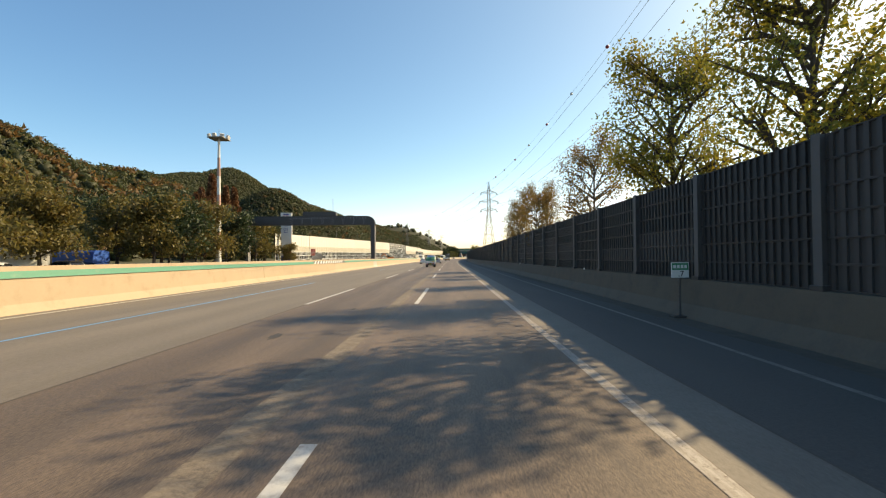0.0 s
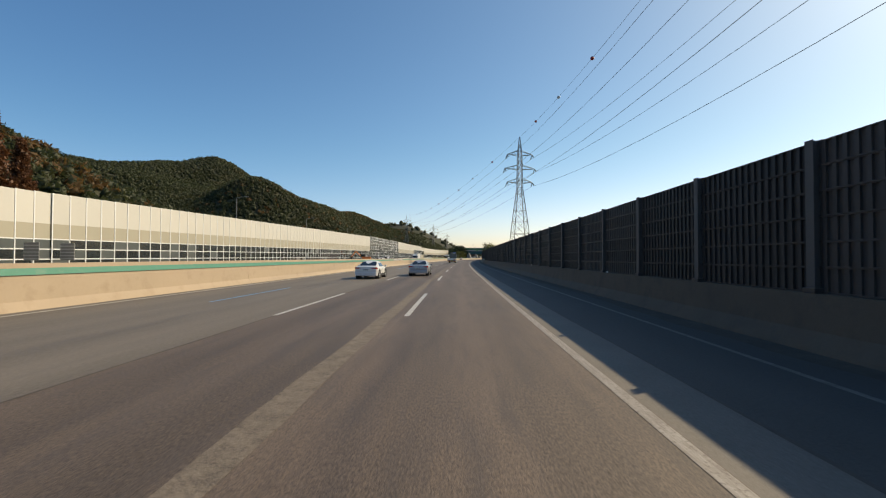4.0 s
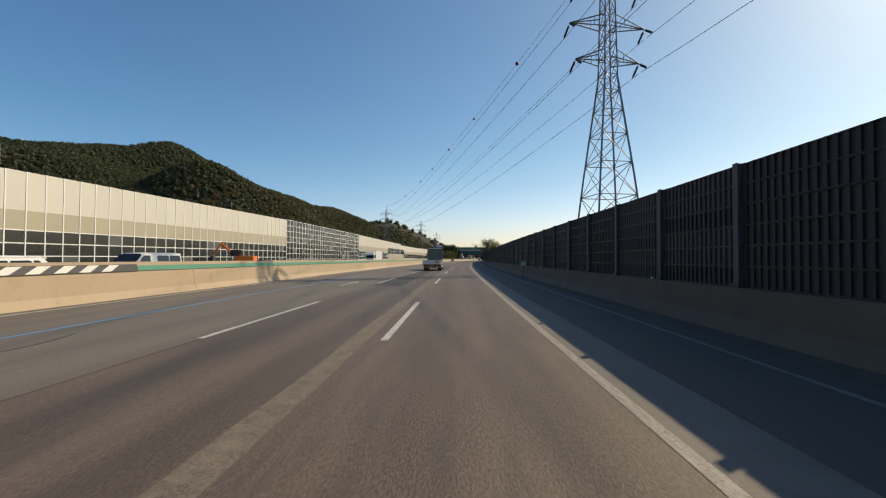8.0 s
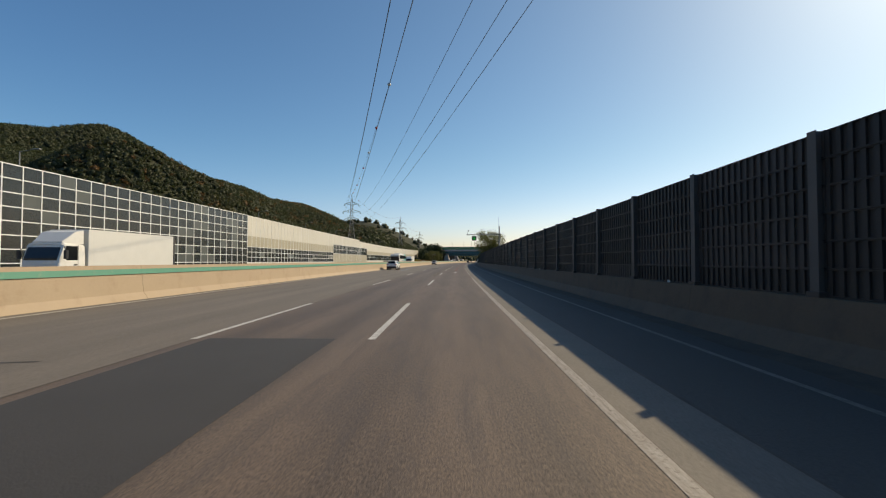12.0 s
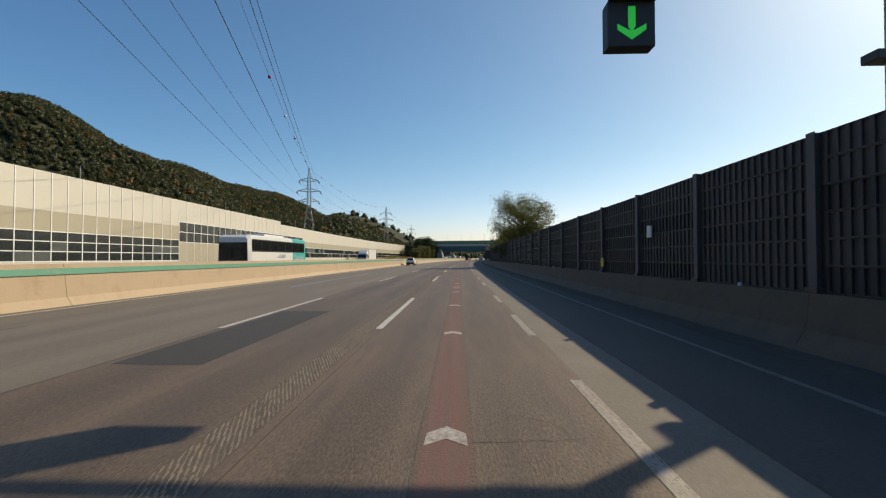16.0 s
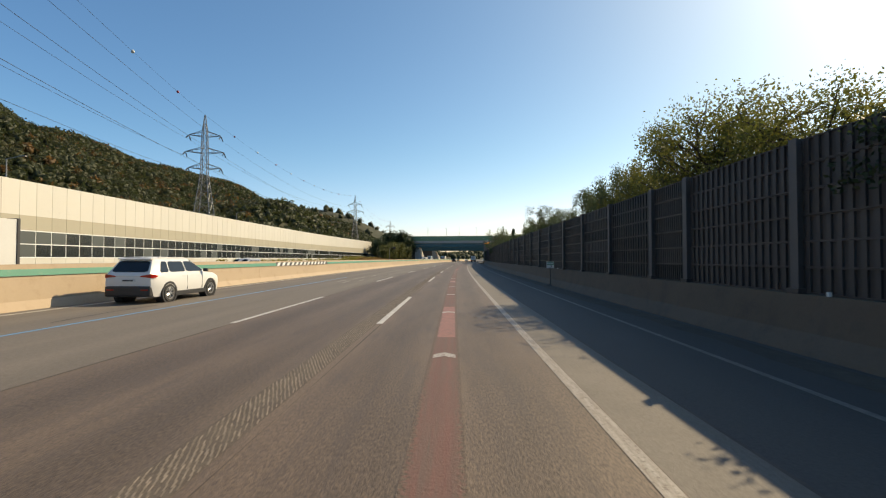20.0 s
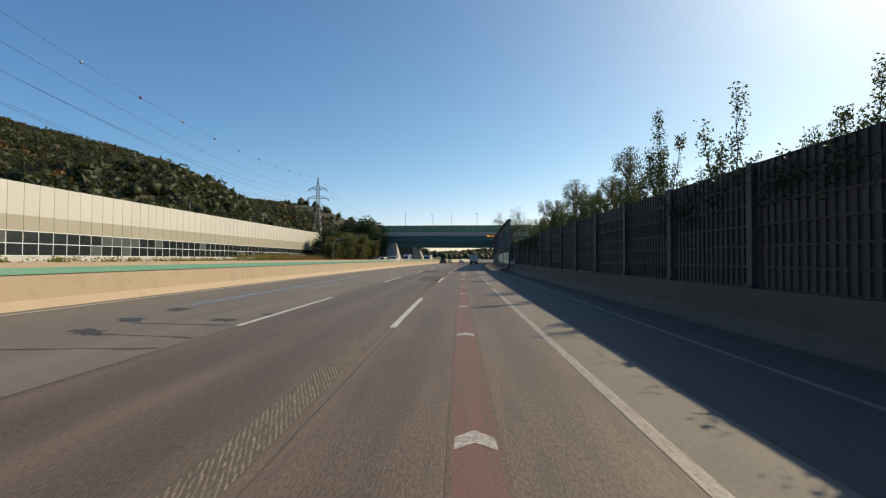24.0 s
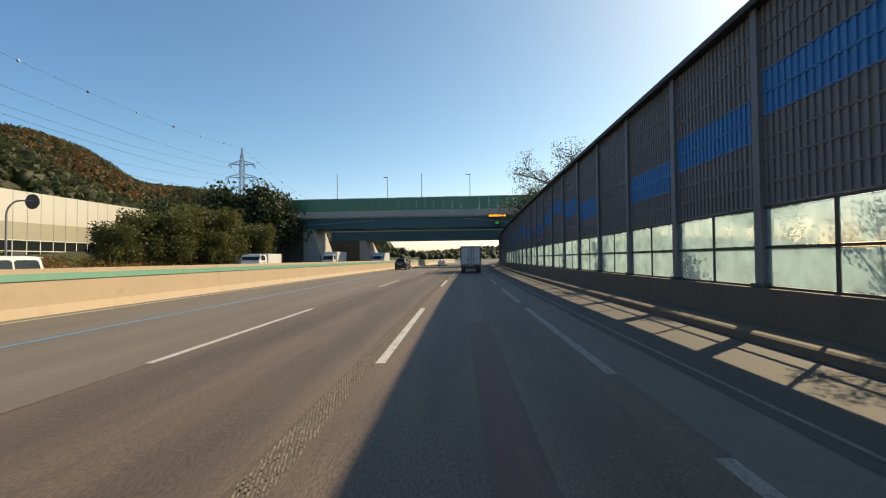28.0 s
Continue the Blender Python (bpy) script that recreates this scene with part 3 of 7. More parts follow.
for _o, _a, _b in ((-8.5, 452.4, 455), (-7.9, 452.4, 453.8), (-7.2, 453.3, 454.8), (-7.75, 450.9, 452.2), (-8.25, 456.4, 461), (-7.5, 456.0, 457.4), (-8.0, 462.5, 464.5)):
    marking("lettering_bars", [(_a, _b)], _o, 0.13, PAINT_WORN, "worn unreadable white lettering on the lane", 0.006)
rnd = random.Random(77)
for _s, _o, _w, _d in ((514.3, -8.6, 1.3, 0.4), (516.3, -9.1, 1.2, 0.4), (518.7, -9.35, 1.1, 0.45), (516.4, -6.6, 0.9, 0.35), (517.6, -5.95, 0.5, 0.3), (198.5, -10.6, 1.6, 0.6), (201, -11.2, 1.4, 0.7), (204.5, -10.8, 1.0, 0.8), (300.5, -8.2, 0.9, 0.4), (388, -8.8, 0.7, 0.4), (391, -10.6, 1.0, 0.35), (541, -11.2, 0.8, 0.4), (538, -9.2, 0.6, 0.25), (70, -7.2, 0.5, 0.3), (9.5, -4.2, 0.25, 0.4), (14.5, -3.6, 0.2, 0.3)):
    bm = bmesh.new()
    q = []
    for k in range(18):
        a, r = k * math.pi / 9, rnd.uniform(0.45, 1.15)
        q.append(bm.verts.new(on(_s + _d * r * math.sin(a) - 0.25 * _w * r * math.cos(a), _o + _w * 0.5 * r * math.cos(a), 0.0045)))
    bm.faces.new(q)
    tagged(part("road_hole", bm, PATCH), "dark broken-up hollow in the pale lane", "pothole", kind="structure")
for _s, _o0, _o1, _t in ((512.2, -9.6, -5.8, 0.4), (514.0, -8.4, -5.8, -0.3), (515.6, -8.6, -5.8, -0.2), (534.5, -11, -6, 0.6), (395.2, -11.5, -6.2, -0.5)):
    bm = bmesh.new()
    vs = [(bm.verts.new(on(_s + _t * k / 8 + rnd.uniform(-0.06, 0.06), _o0 + (_o1 - _o0) * k / 8, 0.0042)), bm.verts.new(on(_s + _t * k / 8 + 0.07 + rnd.uniform(0, 0.03), _o0 + (_o1 - _o0) * k / 8, 0.0042))) for k in range(9)]
    for q, r in zip(vs, vs[1:]):
        bm.faces.new((q[0], r[0], r[1], q[1]))
    tagged(part("road_crack", bm, PATCH), "dark crack running across the pale lane", "road crack", kind="structure")

# ---- median barrier ----
median = base("median_barrier", Matrix(), "tan concrete median barrier with a green stripe", "barrier", kind="structure")
_prof = [(-14.95, 0), (-14.75, 0.3), (-14.6, 1.5), (-14.2, 1.5), (-14.05, 0.3), (-13.85, 0)]
for _k in range(-3, 40):
    ribbon("barrier_block", _k * 20 - 8 + 0.01, _k * 20 + 12 - 0.01, _prof, BARRIER, 5, median, caps=True, closed=True)
ribbon("repaired_block", 78.3, 81.9, [(-13.835, 0.004), (-14.035, 0.3), (-14.085, 1.08)], CONCRETE_PALE, 2, median)
HAZARD = [(44, 57), (174, 188), (455, 468.5), (587.5, 600)]
_cut = [-60] + [v for h in HAZARD for v in h] + [792]
for _a, _b in zip(_cut[::2], _cut[1::2]):
    ribbon("green_stripe", _a, _b, [(-14.109, 1.12), (-14.186, 1.36)], STRIPE, 5, median)
for _a, _b in HAZARD:
    ribbon("hazard_board", _a, _b, [(-14.105, 1.10), (-14.182, 1.40)], BLACK_PAINT, 3, median)
    _s = _a
    while _s < _b - 1.2:
        bm = bmesh.new()
        bm.faces.new([bm.verts.new(p) for p in (on(_s, -14.095, 1.12), on(_s + 0.5, -14.095, 1.12), on(_s + 1.0, -14.168, 1.38), on(_s + 0.5, -14.168, 1.38))])
        part("hazard_bar", bm, WHITE_PAINT, median)
        _s += 1.0

# ---- right noise wall, low: posts every 4 m, six louvred panels between them ----


def wo(s):
    return float(np.interp(s, [0, 220, 340, 573], [6.5, 6.5, 6.78, 6.8]))


def wall_top(s):
    return float(np.interp(s, [0, 60, 110, 160, 260, 330, 370, 573], [3.9, 3.9, 3.95, 4.0, 4.03, 4.02, 3.98, 4.0]))


BASE_Z = 1.04


def louvre_mesh(name, w, h, material, ribs=13):
    """A panel: back sheet, upright ribs, and a lip along its lower and upper edge."""
    bm = bmesh.new()
    box(bm, -w / 2, w / 2, 0.045, 0.06, 0, h)
    box(bm, -w / 2, w / 2, -0.014, 0.045, 0, 0.026)
    box(bm, -w / 2, w / 2, 0, 0.045, h - 0.02, h)
    for k in range(ribs):
        x = -w / 2 + (k + 0.5) * w / ribs
        box(bm, x - w / ribs * 0.2, x + w / ribs * 0.2, 0.004, 0.045, 0.026, h - 0.02)
    return mesh_of(name, bm, material)


def wall_frame(s0, s1, side, z):
    """A pose on the wall between two posts: x along it, y away from the road, scaled to the bay."""
    a, b = on(s0, side(s0)), on(s1, side(s1))
    d = b - a
    return Matrix.Translation(a.lerp(b, 0.5) + Vector((0, 0, z))) @ Matrix.Rotation(math.atan2(d.y, d.x) + math.pi, 4, "Z") @ Matrix.Rotation(math.pi, 4, "Z") @ Matrix.Diagonal((d.length / 4, -1, 1, 1))


LV = [louvre_mesh("louvre_panel", 3.84, 0.48, LOUVRE, 17), louvre_mesh("louvre_panel", 3.84, 0.48, LOUVRE_DARK, 17)]
_bm = boxes((-0.1, 0.1, -0.075, -0.058, 0, 1), (-0.1, 0.1, 0.1, 0.115, 0, 1), (-0.012, 0.012, -0.058, 0.1, 0, 1))
POST_MESH = mesh_of("wall_post", _bm, POST)
_bm = boxes((-0.15, 0.15, -0.14, 0.16, 0, 0.1), bevel=0.01)
SHOE_MESH = mesh_of("post_shoe", _bm, STEEL_DARK)
LOW_END = 573
turn = Matrix.Rotation(radians(-90), 4, "Z")
_posts, _s = [], -55.8
while _s < LOW_END:
    _posts.append(_s)
    _s += 2.2 if 430.5 < _s < 434.5 else 4.0225 if 200 < _s < 360 else 4.0
rng = random.Random(4)
_sec = None
for _k, (_s, _n) in enumerate(zip(_posts, _posts[1:] + [_posts[-1] + 4])):
    if _k % 20 == 0:
        _sec = base("noise_wall", Matrix(), "dark grey louvred noise wall on a stained concrete base", "noise wall", "low noise wall sections", kind="structure")
        _a, _b = _s, (_posts[_k + 20] if _k + 20 < len(_posts) else LOW_END)
        ribbon("concrete_base", _a, _b - 0.012, [(lambda s: wo(s) - 0.5, 0), (lambda s: wo(s) - 0.47, 0.07), (lambda s: wo(s) - 0.26, 0.36), (lambda s: wo(s) - 0.17, BASE_Z), (lambda s: wo(s) + 0.3, BASE_Z), (lambda s: wo(s) + 0.3, 0)], CONCRETE, 4, _sec, caps=True, closed=True)
        ribbon("backing_sheet", _a, _b - 0.012, [(lambda s: wo(s) + 0.066, BASE_Z - 0.02), (lambda s: wo(s) + 0.066, lambda s: wall_top(s) - 0.02)], LOUVRE_DARK, 4, _sec)
    high = wall_top(_s) - BASE_Z
    _m = at(_s, wo(_s), BASE_Z) @ turn
    piece("wall_post", POST_MESH, _sec, _m @ Matrix.Diagonal((1, -1, high + 0.03, 1)))
    piece("post_shoe", SHOE_MESH, _sec, _m @ Matrix.Diagonal((1, -1, 1, 1)))
    if _n > LOW_END:
        continue
    kind_ = rng.random()
    for j in range(6):
        pale = kind_ < 0.45 or (kind_ < 0.6 and j > 3) or (kind_ < 0.72 and j in (1, 2)) or rng.random() < 0.06
        piece("louvre_panel", LV[0 if pale else 1], _sec, wall_frame(_s, _n, wo, BASE_Z + 0.008 + j * high / 6) @ Matrix.Translation((0, rng.uniform(-0.006, 0.006), 0)) @ Matrix.Diagonal((1, 1, high / 6 / 0.484, 1)))

# ---- right noise wall, tall: two rows of panes below nine louvred rows ----
TO, TALL0, TALL_BAY, TALL_N = 6.5, 570.5, 4.0, 36
TALL1 = TALL0 + TALL_BAY * TALL_N
LT = {n: louvre_mesh("louvre_panel", 3.84, 0.512, m, 20) for n, m in (("grey", GREY_PANEL), ("blue", BLUE), ("g0", GREEN_DARK), ("g1", GREEN_MID), ("g2", GREEN_LIGHT))}
_bm = boxes((-0.12, 0.12, -0.15, -0.13, 0, 6.6), (-0.12, 0.12, 0.12, 0.14, 0, 6.6), (-0.015, 0.015, -0.13, 0.12, 0, 6.6))
TPOST = mesh_of("wall_post", _bm, GREY_PANEL)
_bm = boxes((-1.92, 1.92, -0.03, 0.03, 0, 0.05), (-1.92, 1.92, -0.03, 0.03, 0.89, 0.95), (-1.92, 1.92, -0.03, 0.03, 1.8, 1.86), (-0.03, 0.03, -0.03, 0.03, 0.05, 1.8))
PFRAME = mesh_of("pane_frame", _bm, STEEL_DARK)
_bm = boxes((-0.92, 0.92, -0.006, 0.006, 0, 0.83))
PANE = mesh_of("pane", _bm, PANE_CLEAR)
_wave = [(4, 5), (3, 4), (2, 3), (), (2, 3), (3, 4)]
tall = None
for _k in range(TALL_N + 1):
    _s = TALL0 + _k * TALL_BAY
    if _k % 19 == 0:
        tall = base("tall_noise_wall", Matrix(), "tall grey noise wall with blue and green panels above milky panes", "noise wall", "tall noise wall sections", kind="structure")
        _b = min(_s + 19 * TALL_BAY, TALL1)
        ribbon("concrete_base", _s - 0.12, _b - 0.13, [(TO - 0.42, 0), (TO - 0.36, 0.25), (TO - 0.24, 0.97), (TO + 0.22, 0.97), (TO + 0.22, 0)], CONCRETE, 4, tall, caps=True, closed=True)
        ribbon("kerb", _s, _b - 0.01, [(TO - 1.28, 0), (TO - 1.26, 0.16), (TO - 1.2, 0.19), (TO - 0.43, 0.19), (TO - 0.43, 0)], CONCRETE, 4, tall, caps=True, closed=True)
        ribbon("coping", _s - 0.1, _b - 0.11, [(TO - 0.3, 7.42), (TO - 0.32, 7.52), (TO - 0.26, 7.62), (TO - 0.1, 7.69), (TO + 0.1, 7.68), (TO + 0.25, 7.58), (TO + 0.3, 7.42)], LOUVRE_DARK, 4, tall, caps=True, closed=True)
    piece("wall_post", TPOST, tall, at(_s, TO, 0.95) @ turn @ Matrix.Diagonal((1, -1, 1, 1)))
    piece("post_shoe", SHOE_MESH, tall, at(_s, TO, 0.97) @ turn @ Matrix.Diagonal((1.3, -1.3, 1, 1)))
    if _k == TALL_N:
        continue
    _f = lambda z: wall_frame(_s, _s + TALL_BAY, lambda s: TO, z)
    piece("pane_frame", PFRAME, tall, _f(0.97))
    for dx in (-0.96, 0.96):
        for dz in (0.055, 0.96):
            piece("pane", PANE, tall, _f(0.97) @ Matrix.Translation((dx, 0, dz))).visible_shadow = False
    for j in range(9):
        if _k < 3:
            c = ("g0", "g0", "g0", "g1", "g1", "g1", "g2", "g2", "g2")[j]
        else:
            c = "blue" if j in _wave[_k % len(_wave)] else "grey"
        piece("louvre_panel", LT[c], tall, _f(2.84 + j * 0.514) @ Matrix.Translation((0, -0.03, 0)))

# ---- left noise wall across the opposite carriageway ----
L_S, L_O, L_T = [90, 125, 215, 276, 340, 450, 560, 676], [-37, -41, -42, -42.2, -42.7, -46, -53, -63.3], [6.9, 8.1, 10.0, 10.9, 11.0, 10.9, 11.3, 12.5]


def lo(s):
    return float(np.interp(s, L_S, L_O))


def lt(s):
    return float(np.interp(s, L_S, L_T)) - (0.75 if s > 442 else 0.0)


BAY = 2.0
_bm = boxes((-BAY / 2, BAY / 2, 0, 0.08, 0, 1))
UPPER = mesh_of("cream_panel", _bm, PANEL_WHITE)
_bm = boxes((-BAY / 2, BAY / 2, 0, 0.08, 0, 1))
LOWER = mesh_of("beige_panel", _bm, PANEL_BEIGE)
_bm = boxes((-0.055, 0.055, -0.022, 0.02, 0, 1))
LPOST = mesh_of("white_post", _bm, FRAME_WHITE)
_bm = boxes((-BAY / 2 + 0.05, BAY / 2 - 0.05, 0.0, 0.015, 0, 1))
LPANE = [mesh_of("dark_pane", _bm, PANE_DARK), mesh_of("dark_pane", boxes((-BAY / 2 + 0.05, BAY / 2 - 0.05, 0.0, 0.015, 0, 1)), PANE_HAZY_REFLECT)]


def sized(m, z):
    return m @ Matrix.Diagonal((1, 1, z, 1))


rng = random.Random(14)
_sec, _k = None, 0
for _k in range(int((676 - 92) / BAY)):
    _s = 92 + _k * BAY
    if _k % 30 == 0:
        _sec = base("roadside_screen", Matrix(), "cream and beige noise wall with dark panes in white frames", "noise wall", "far noise wall sections", kind="structure")
    top = lt(_s)
    a = math.atan2(lo(_s + 1) - lo(_s - 1), 2)
    face = at(_s, lo(_s), 0) @ Matrix.Rotation(radians(90) - a, 4, "Z")
    mid = at(_s + BAY / 2, lo(_s + BAY / 2), 0) @ Matrix.Rotation(radians(90) - a, 4, "Z")
    up = lambda z: Matrix.Translation((0, 0, z))
    piece("white_post", LPOST, _sec, sized(face, top) @ Matrix.Translation((0, -0.02 if _s < 450 else 0.06, 0)))
    rows, solid = [], []
    if 271.5 < _s < 339:
        rows = [(z, z + (top - 0.1) / 8) for z in np.arange(0.1, top - 0.3, (top - 0.1) / 8)]
    elif 403 < _s < 459:
        rows = [(4.3, 5.9), (5.9, 7.5)]
        solid = [(0, 4.3, LOWER), (7.5, top, UPPER)]
    else:
        f = 0.62 if _s < 450 else 0.63
        p0, p1 = (0.5, top * 0.43) if _s < 339 else (1.35, 4.6) if _s < 450 else (1.8, 4.75)
        n = 3 if _s < 450 else 2
        rows = [(p0 + (p1 - p0) * i / n, p0 + (p1 - p0) * (i + 1) / n) for i in range(n)]
        solid = [(0, p0, UPPER), (p1, top * f, LOWER), (top * f, top, UPPER)]
    for z0, z1 in rows:
        piece("dark_pane", LPANE[rng.random() < (0.45 if _s < 150 else 0.12)], _sec, sized(mid @ up(z0 + 0.04), z1 - z0 - 0.08))
    if rows:
        part("pane_frame", boxes(*[(-BAY / 2, BAY / 2, -0.022, 0.03, z - 0.05, z + 0.05) for z in [r[0] for r in rows] + [rows[-1][1]]]), FRAME_WHITE, _sec, m=mid)
    for z0, z1, me in solid:
        piece(me.name.split(".")[0], me, _sec, sized(mid @ up(z0), z1 - z0))
tagged(ribbon("verge_barrier", 60, 700, [(lambda s: lo(s) + 3.2, 0), (lambda s: lo(s) + 3.3, 1.15), (lambda s: lo(s) + 3.6, 1.15), (lambda s: lo(s) + 3.7, 0)], CONCRETE_PALE, 4), "low pale concrete barrier before the far noise wall", "barrier", kind="structure")

# ---- more materials ----
CAR_WHITE = mat("car_paint_white", (0.66, 0.655, 0.64), 0.3, grain=0.02, scale=0.7, dirt=(0.6, 0.58, 0.54), dirt_amount=0.12)
TRUCK_WHITE = mat("truck_paint_white", (0.72, 0.7, 0.655), 0.42, grain=0.04, scale=0.9, fine=8, dirt=(0.6, 0.565, 0.5), dirt_amount=0.3)
BOX_GREY = mat("truck_box_grey_white", (0.5, 0.51, 0.52), 0.45, grain=0.05, scale=0.8, fine=9, dirt=(0.33, 0.32, 0.3), dirt_amount=0.35)
BLACK_PLASTIC = mat("black_plastic", (0.025, 0.025, 0.027), 0.55, grain=0.1)
CHASSIS = mat("chassis_dark", (0.035, 0.033, 0.032), 0.7, grain=0.15, dirt=(0.09, 0.075, 0.06), dirt_amount=0.3)
CAR_GLASS = mat("car_glass", (0.012, 0.014, 0.016), 0.06)
RUBBER = mat("tyre_rubber", (0.03, 0.029, 0.028), 0.85, grain=0.15, scale=4)
RIM = mat("wheel_alloy", (0.38, 0.38, 0.39), 0.35, 0.7, grain=0.08)
RED_LAMP = mat("red_lamp", (0.38, 0.015, 0.012), 0.2)
RED_LIT = glow_mat("red_lamp_lit", (0.6, 0.03, 0.02), 0.12)
AMBER_LAMP = mat("amber_lamp", (0.6, 0.2, 0.02), 0.25)
CLEAR_LAMP = mat("clear_lamp", (0.6, 0.62, 0.65), 0.15)
YELLOW_PLATE = mat("yellow_plate", (0.55, 0.4, 0.06), 0.5, grain=0.08)
PLATE_WHITE = mat("plate_white", (0.6, 0.62, 0.6), 0.5)
TARP_GREEN = mat("tarp_green", (0.018, 0.17, 0.1), 0.6, grain=0.2, scale=1.5, fine=14, bump=0.5, dirt=(0.012, 0.09, 0.06), dirt_amount=0.4)
TARP_BLUE = mat("tarp_blue", (0.025, 0.12, 0.55), 0.5, grain=0.12, scale=2, fine=12)
ORANGE = mat("orange_band", (0.75, 0.27, 0.02), 0.5, grain=0.05)
TEAL = mat("bus_teal", (0.02, 0.38, 0.36), 0.35, grain=0.04)
NAVY = mat("navy", (0.02, 0.04, 0.2), 0.5)
RED_PAINT = mat("red_paint", (0.5, 0.03, 0.025), 0.5)
SIGN_GREEN = mat("sign_green", (0.02, 0.2, 0.09), 0.5)
CAR_BLUE = mat("car_paint_blue", (0.02, 0.035, 0.09), 0.3)
CAR_BLACK = mat("car_paint_black", (0.015, 0.015, 0.017), 0.3)
CAR_SILVER = mat("car_paint_silver", (0.33, 0.35, 0.38), 0.35, 0.4)
TRUCK_BLUE = mat("truck_paint_blue", (0.02, 0.1, 0.42), 0.4, grain=0.05)
DIGGER = mat("digger_orange", (0.7, 0.17, 0.02), 0.5, grain=0.06, dirt=(0.3, 0.14, 0.05), dirt_amount=0.3)
GUARD = mat("guard_plate_dark", (0.075, 0.085, 0.09), 0.28, 0.6, grain=0.12, scale=1.2, fine=6, dirt=(0.16, 0.16, 0.15), dirt_amount=0.35)
GUARD_WORN = mat("guard_plate_worn", (0.13, 0.14, 0.14), 0.35, 0.4, grain=0.25, scale=1.6, fine=8, dirt=(0.06, 0.068, 0.072), dirt_amount=0.8)
ALU = mat("aluminium", (0.55, 0.54, 0.52), 0.4, 0.6, grain=0.08)
GREEN_GLOW = glow_mat("signal_green", (0.004, 0.36, 0.05), 0.75)
AMBER_GLOW = glow_mat("amber_leds", (1.0, 0.35, 0.03), 1.6)
BARK = mat("bark", (0.06, 0.048, 0.038), 0.9, grain=0.25, scale=3, fine=18, bump=0.6)


def leaf_mat(name, colour, accent, amount, through_light=0.35, island=0.6, scale=0.35):
    m = mat(name, colour, 0.6, grain=0.25, scale=scale, fine=2.0, island=island, dirt=accent, dirt_amount=amount)
    nt = m.node_tree
    b = nt.nodes["Principled BSDF"]
    b.inputs["Subsurface Weight"].default_value = 0.0
    tr = nt.nodes.new("ShaderNodeBsdfTranslucent")
    mix = nt.nodes.new("ShaderNodeMixShader")
    mix.inputs[0].default_value = through_light
    src = b.inputs["Base Color"].links[0].from_socket
    nt.links.new(src, tr.inputs["Color"])
    nt.links.new(b.outputs[0], mix.inputs[1])
    nt.links.new(tr.outputs[0], mix.inputs[2])
    nt.links.new(mix.outputs[0], nt.nodes["Material Output"].inputs["Surface"])
    return m


LEAF_AUTUMN = leaf_mat("leaves_green_gold", (0.15, 0.165, 0.03), (0.38, 0.25, 0.03), 0.8, 0.5)
LEAF_GREEN = leaf_mat("leaves_green", (0.065, 0.09, 0.034), (0.17, 0.15, 0.045), 0.5, 0.4)
LEAF_GOLD = leaf_mat("leaves_gold_brown", (0.17, 0.12, 0.03), (0.3, 0.15, 0.035), 0.8, 0.5)
LEAF_BROWN = leaf_mat("leaves_olive_brown", (0.12, 0.105, 0.03), (0.21, 0.125, 0.03), 0.7, 0.5)
LEAF_OLIVE = leaf_mat("leaves_olive_green", (0.085, 0.1, 0.03), (0.17, 0.13, 0.035), 0.7, 0.5)
LEAF_DRY = leaf_mat("grass_dry_orange", (0.25, 0.145, 0.05), (0.12, 0.12, 0.04), 0.6, 0.5)
LEAF_BIG = leaf_mat("leaves_green_lit", (0.1, 0.115, 0.028), (0.25, 0.2, 0.038), 0.7, 0.6)
LEAF_PINE = leaf_mat("needles_dark", (0.035, 0.055, 0.02), (0.08, 0.07, 0.025), 0.3)
LEAF_RUST = leaf_mat("needles_rust", (0.15, 0.06, 0.022), (0.07, 0.05, 0.02), 0.4)
LEAF_HILL = leaf_mat("hill_leaves", (0.054, 0.064, 0.024), (0.095, 0.074, 0.024), 0.35, 0.5, 0.3, 0.012)
LEAF_HILL_RUST = leaf_mat("hill_leaves_rust", (0.155, 0.086, 0.028), (0.1, 0.082, 0.025), 0.4, 0.5, 0.12, 0.05)

# ---- power line: pylons, wires and marker balls ----


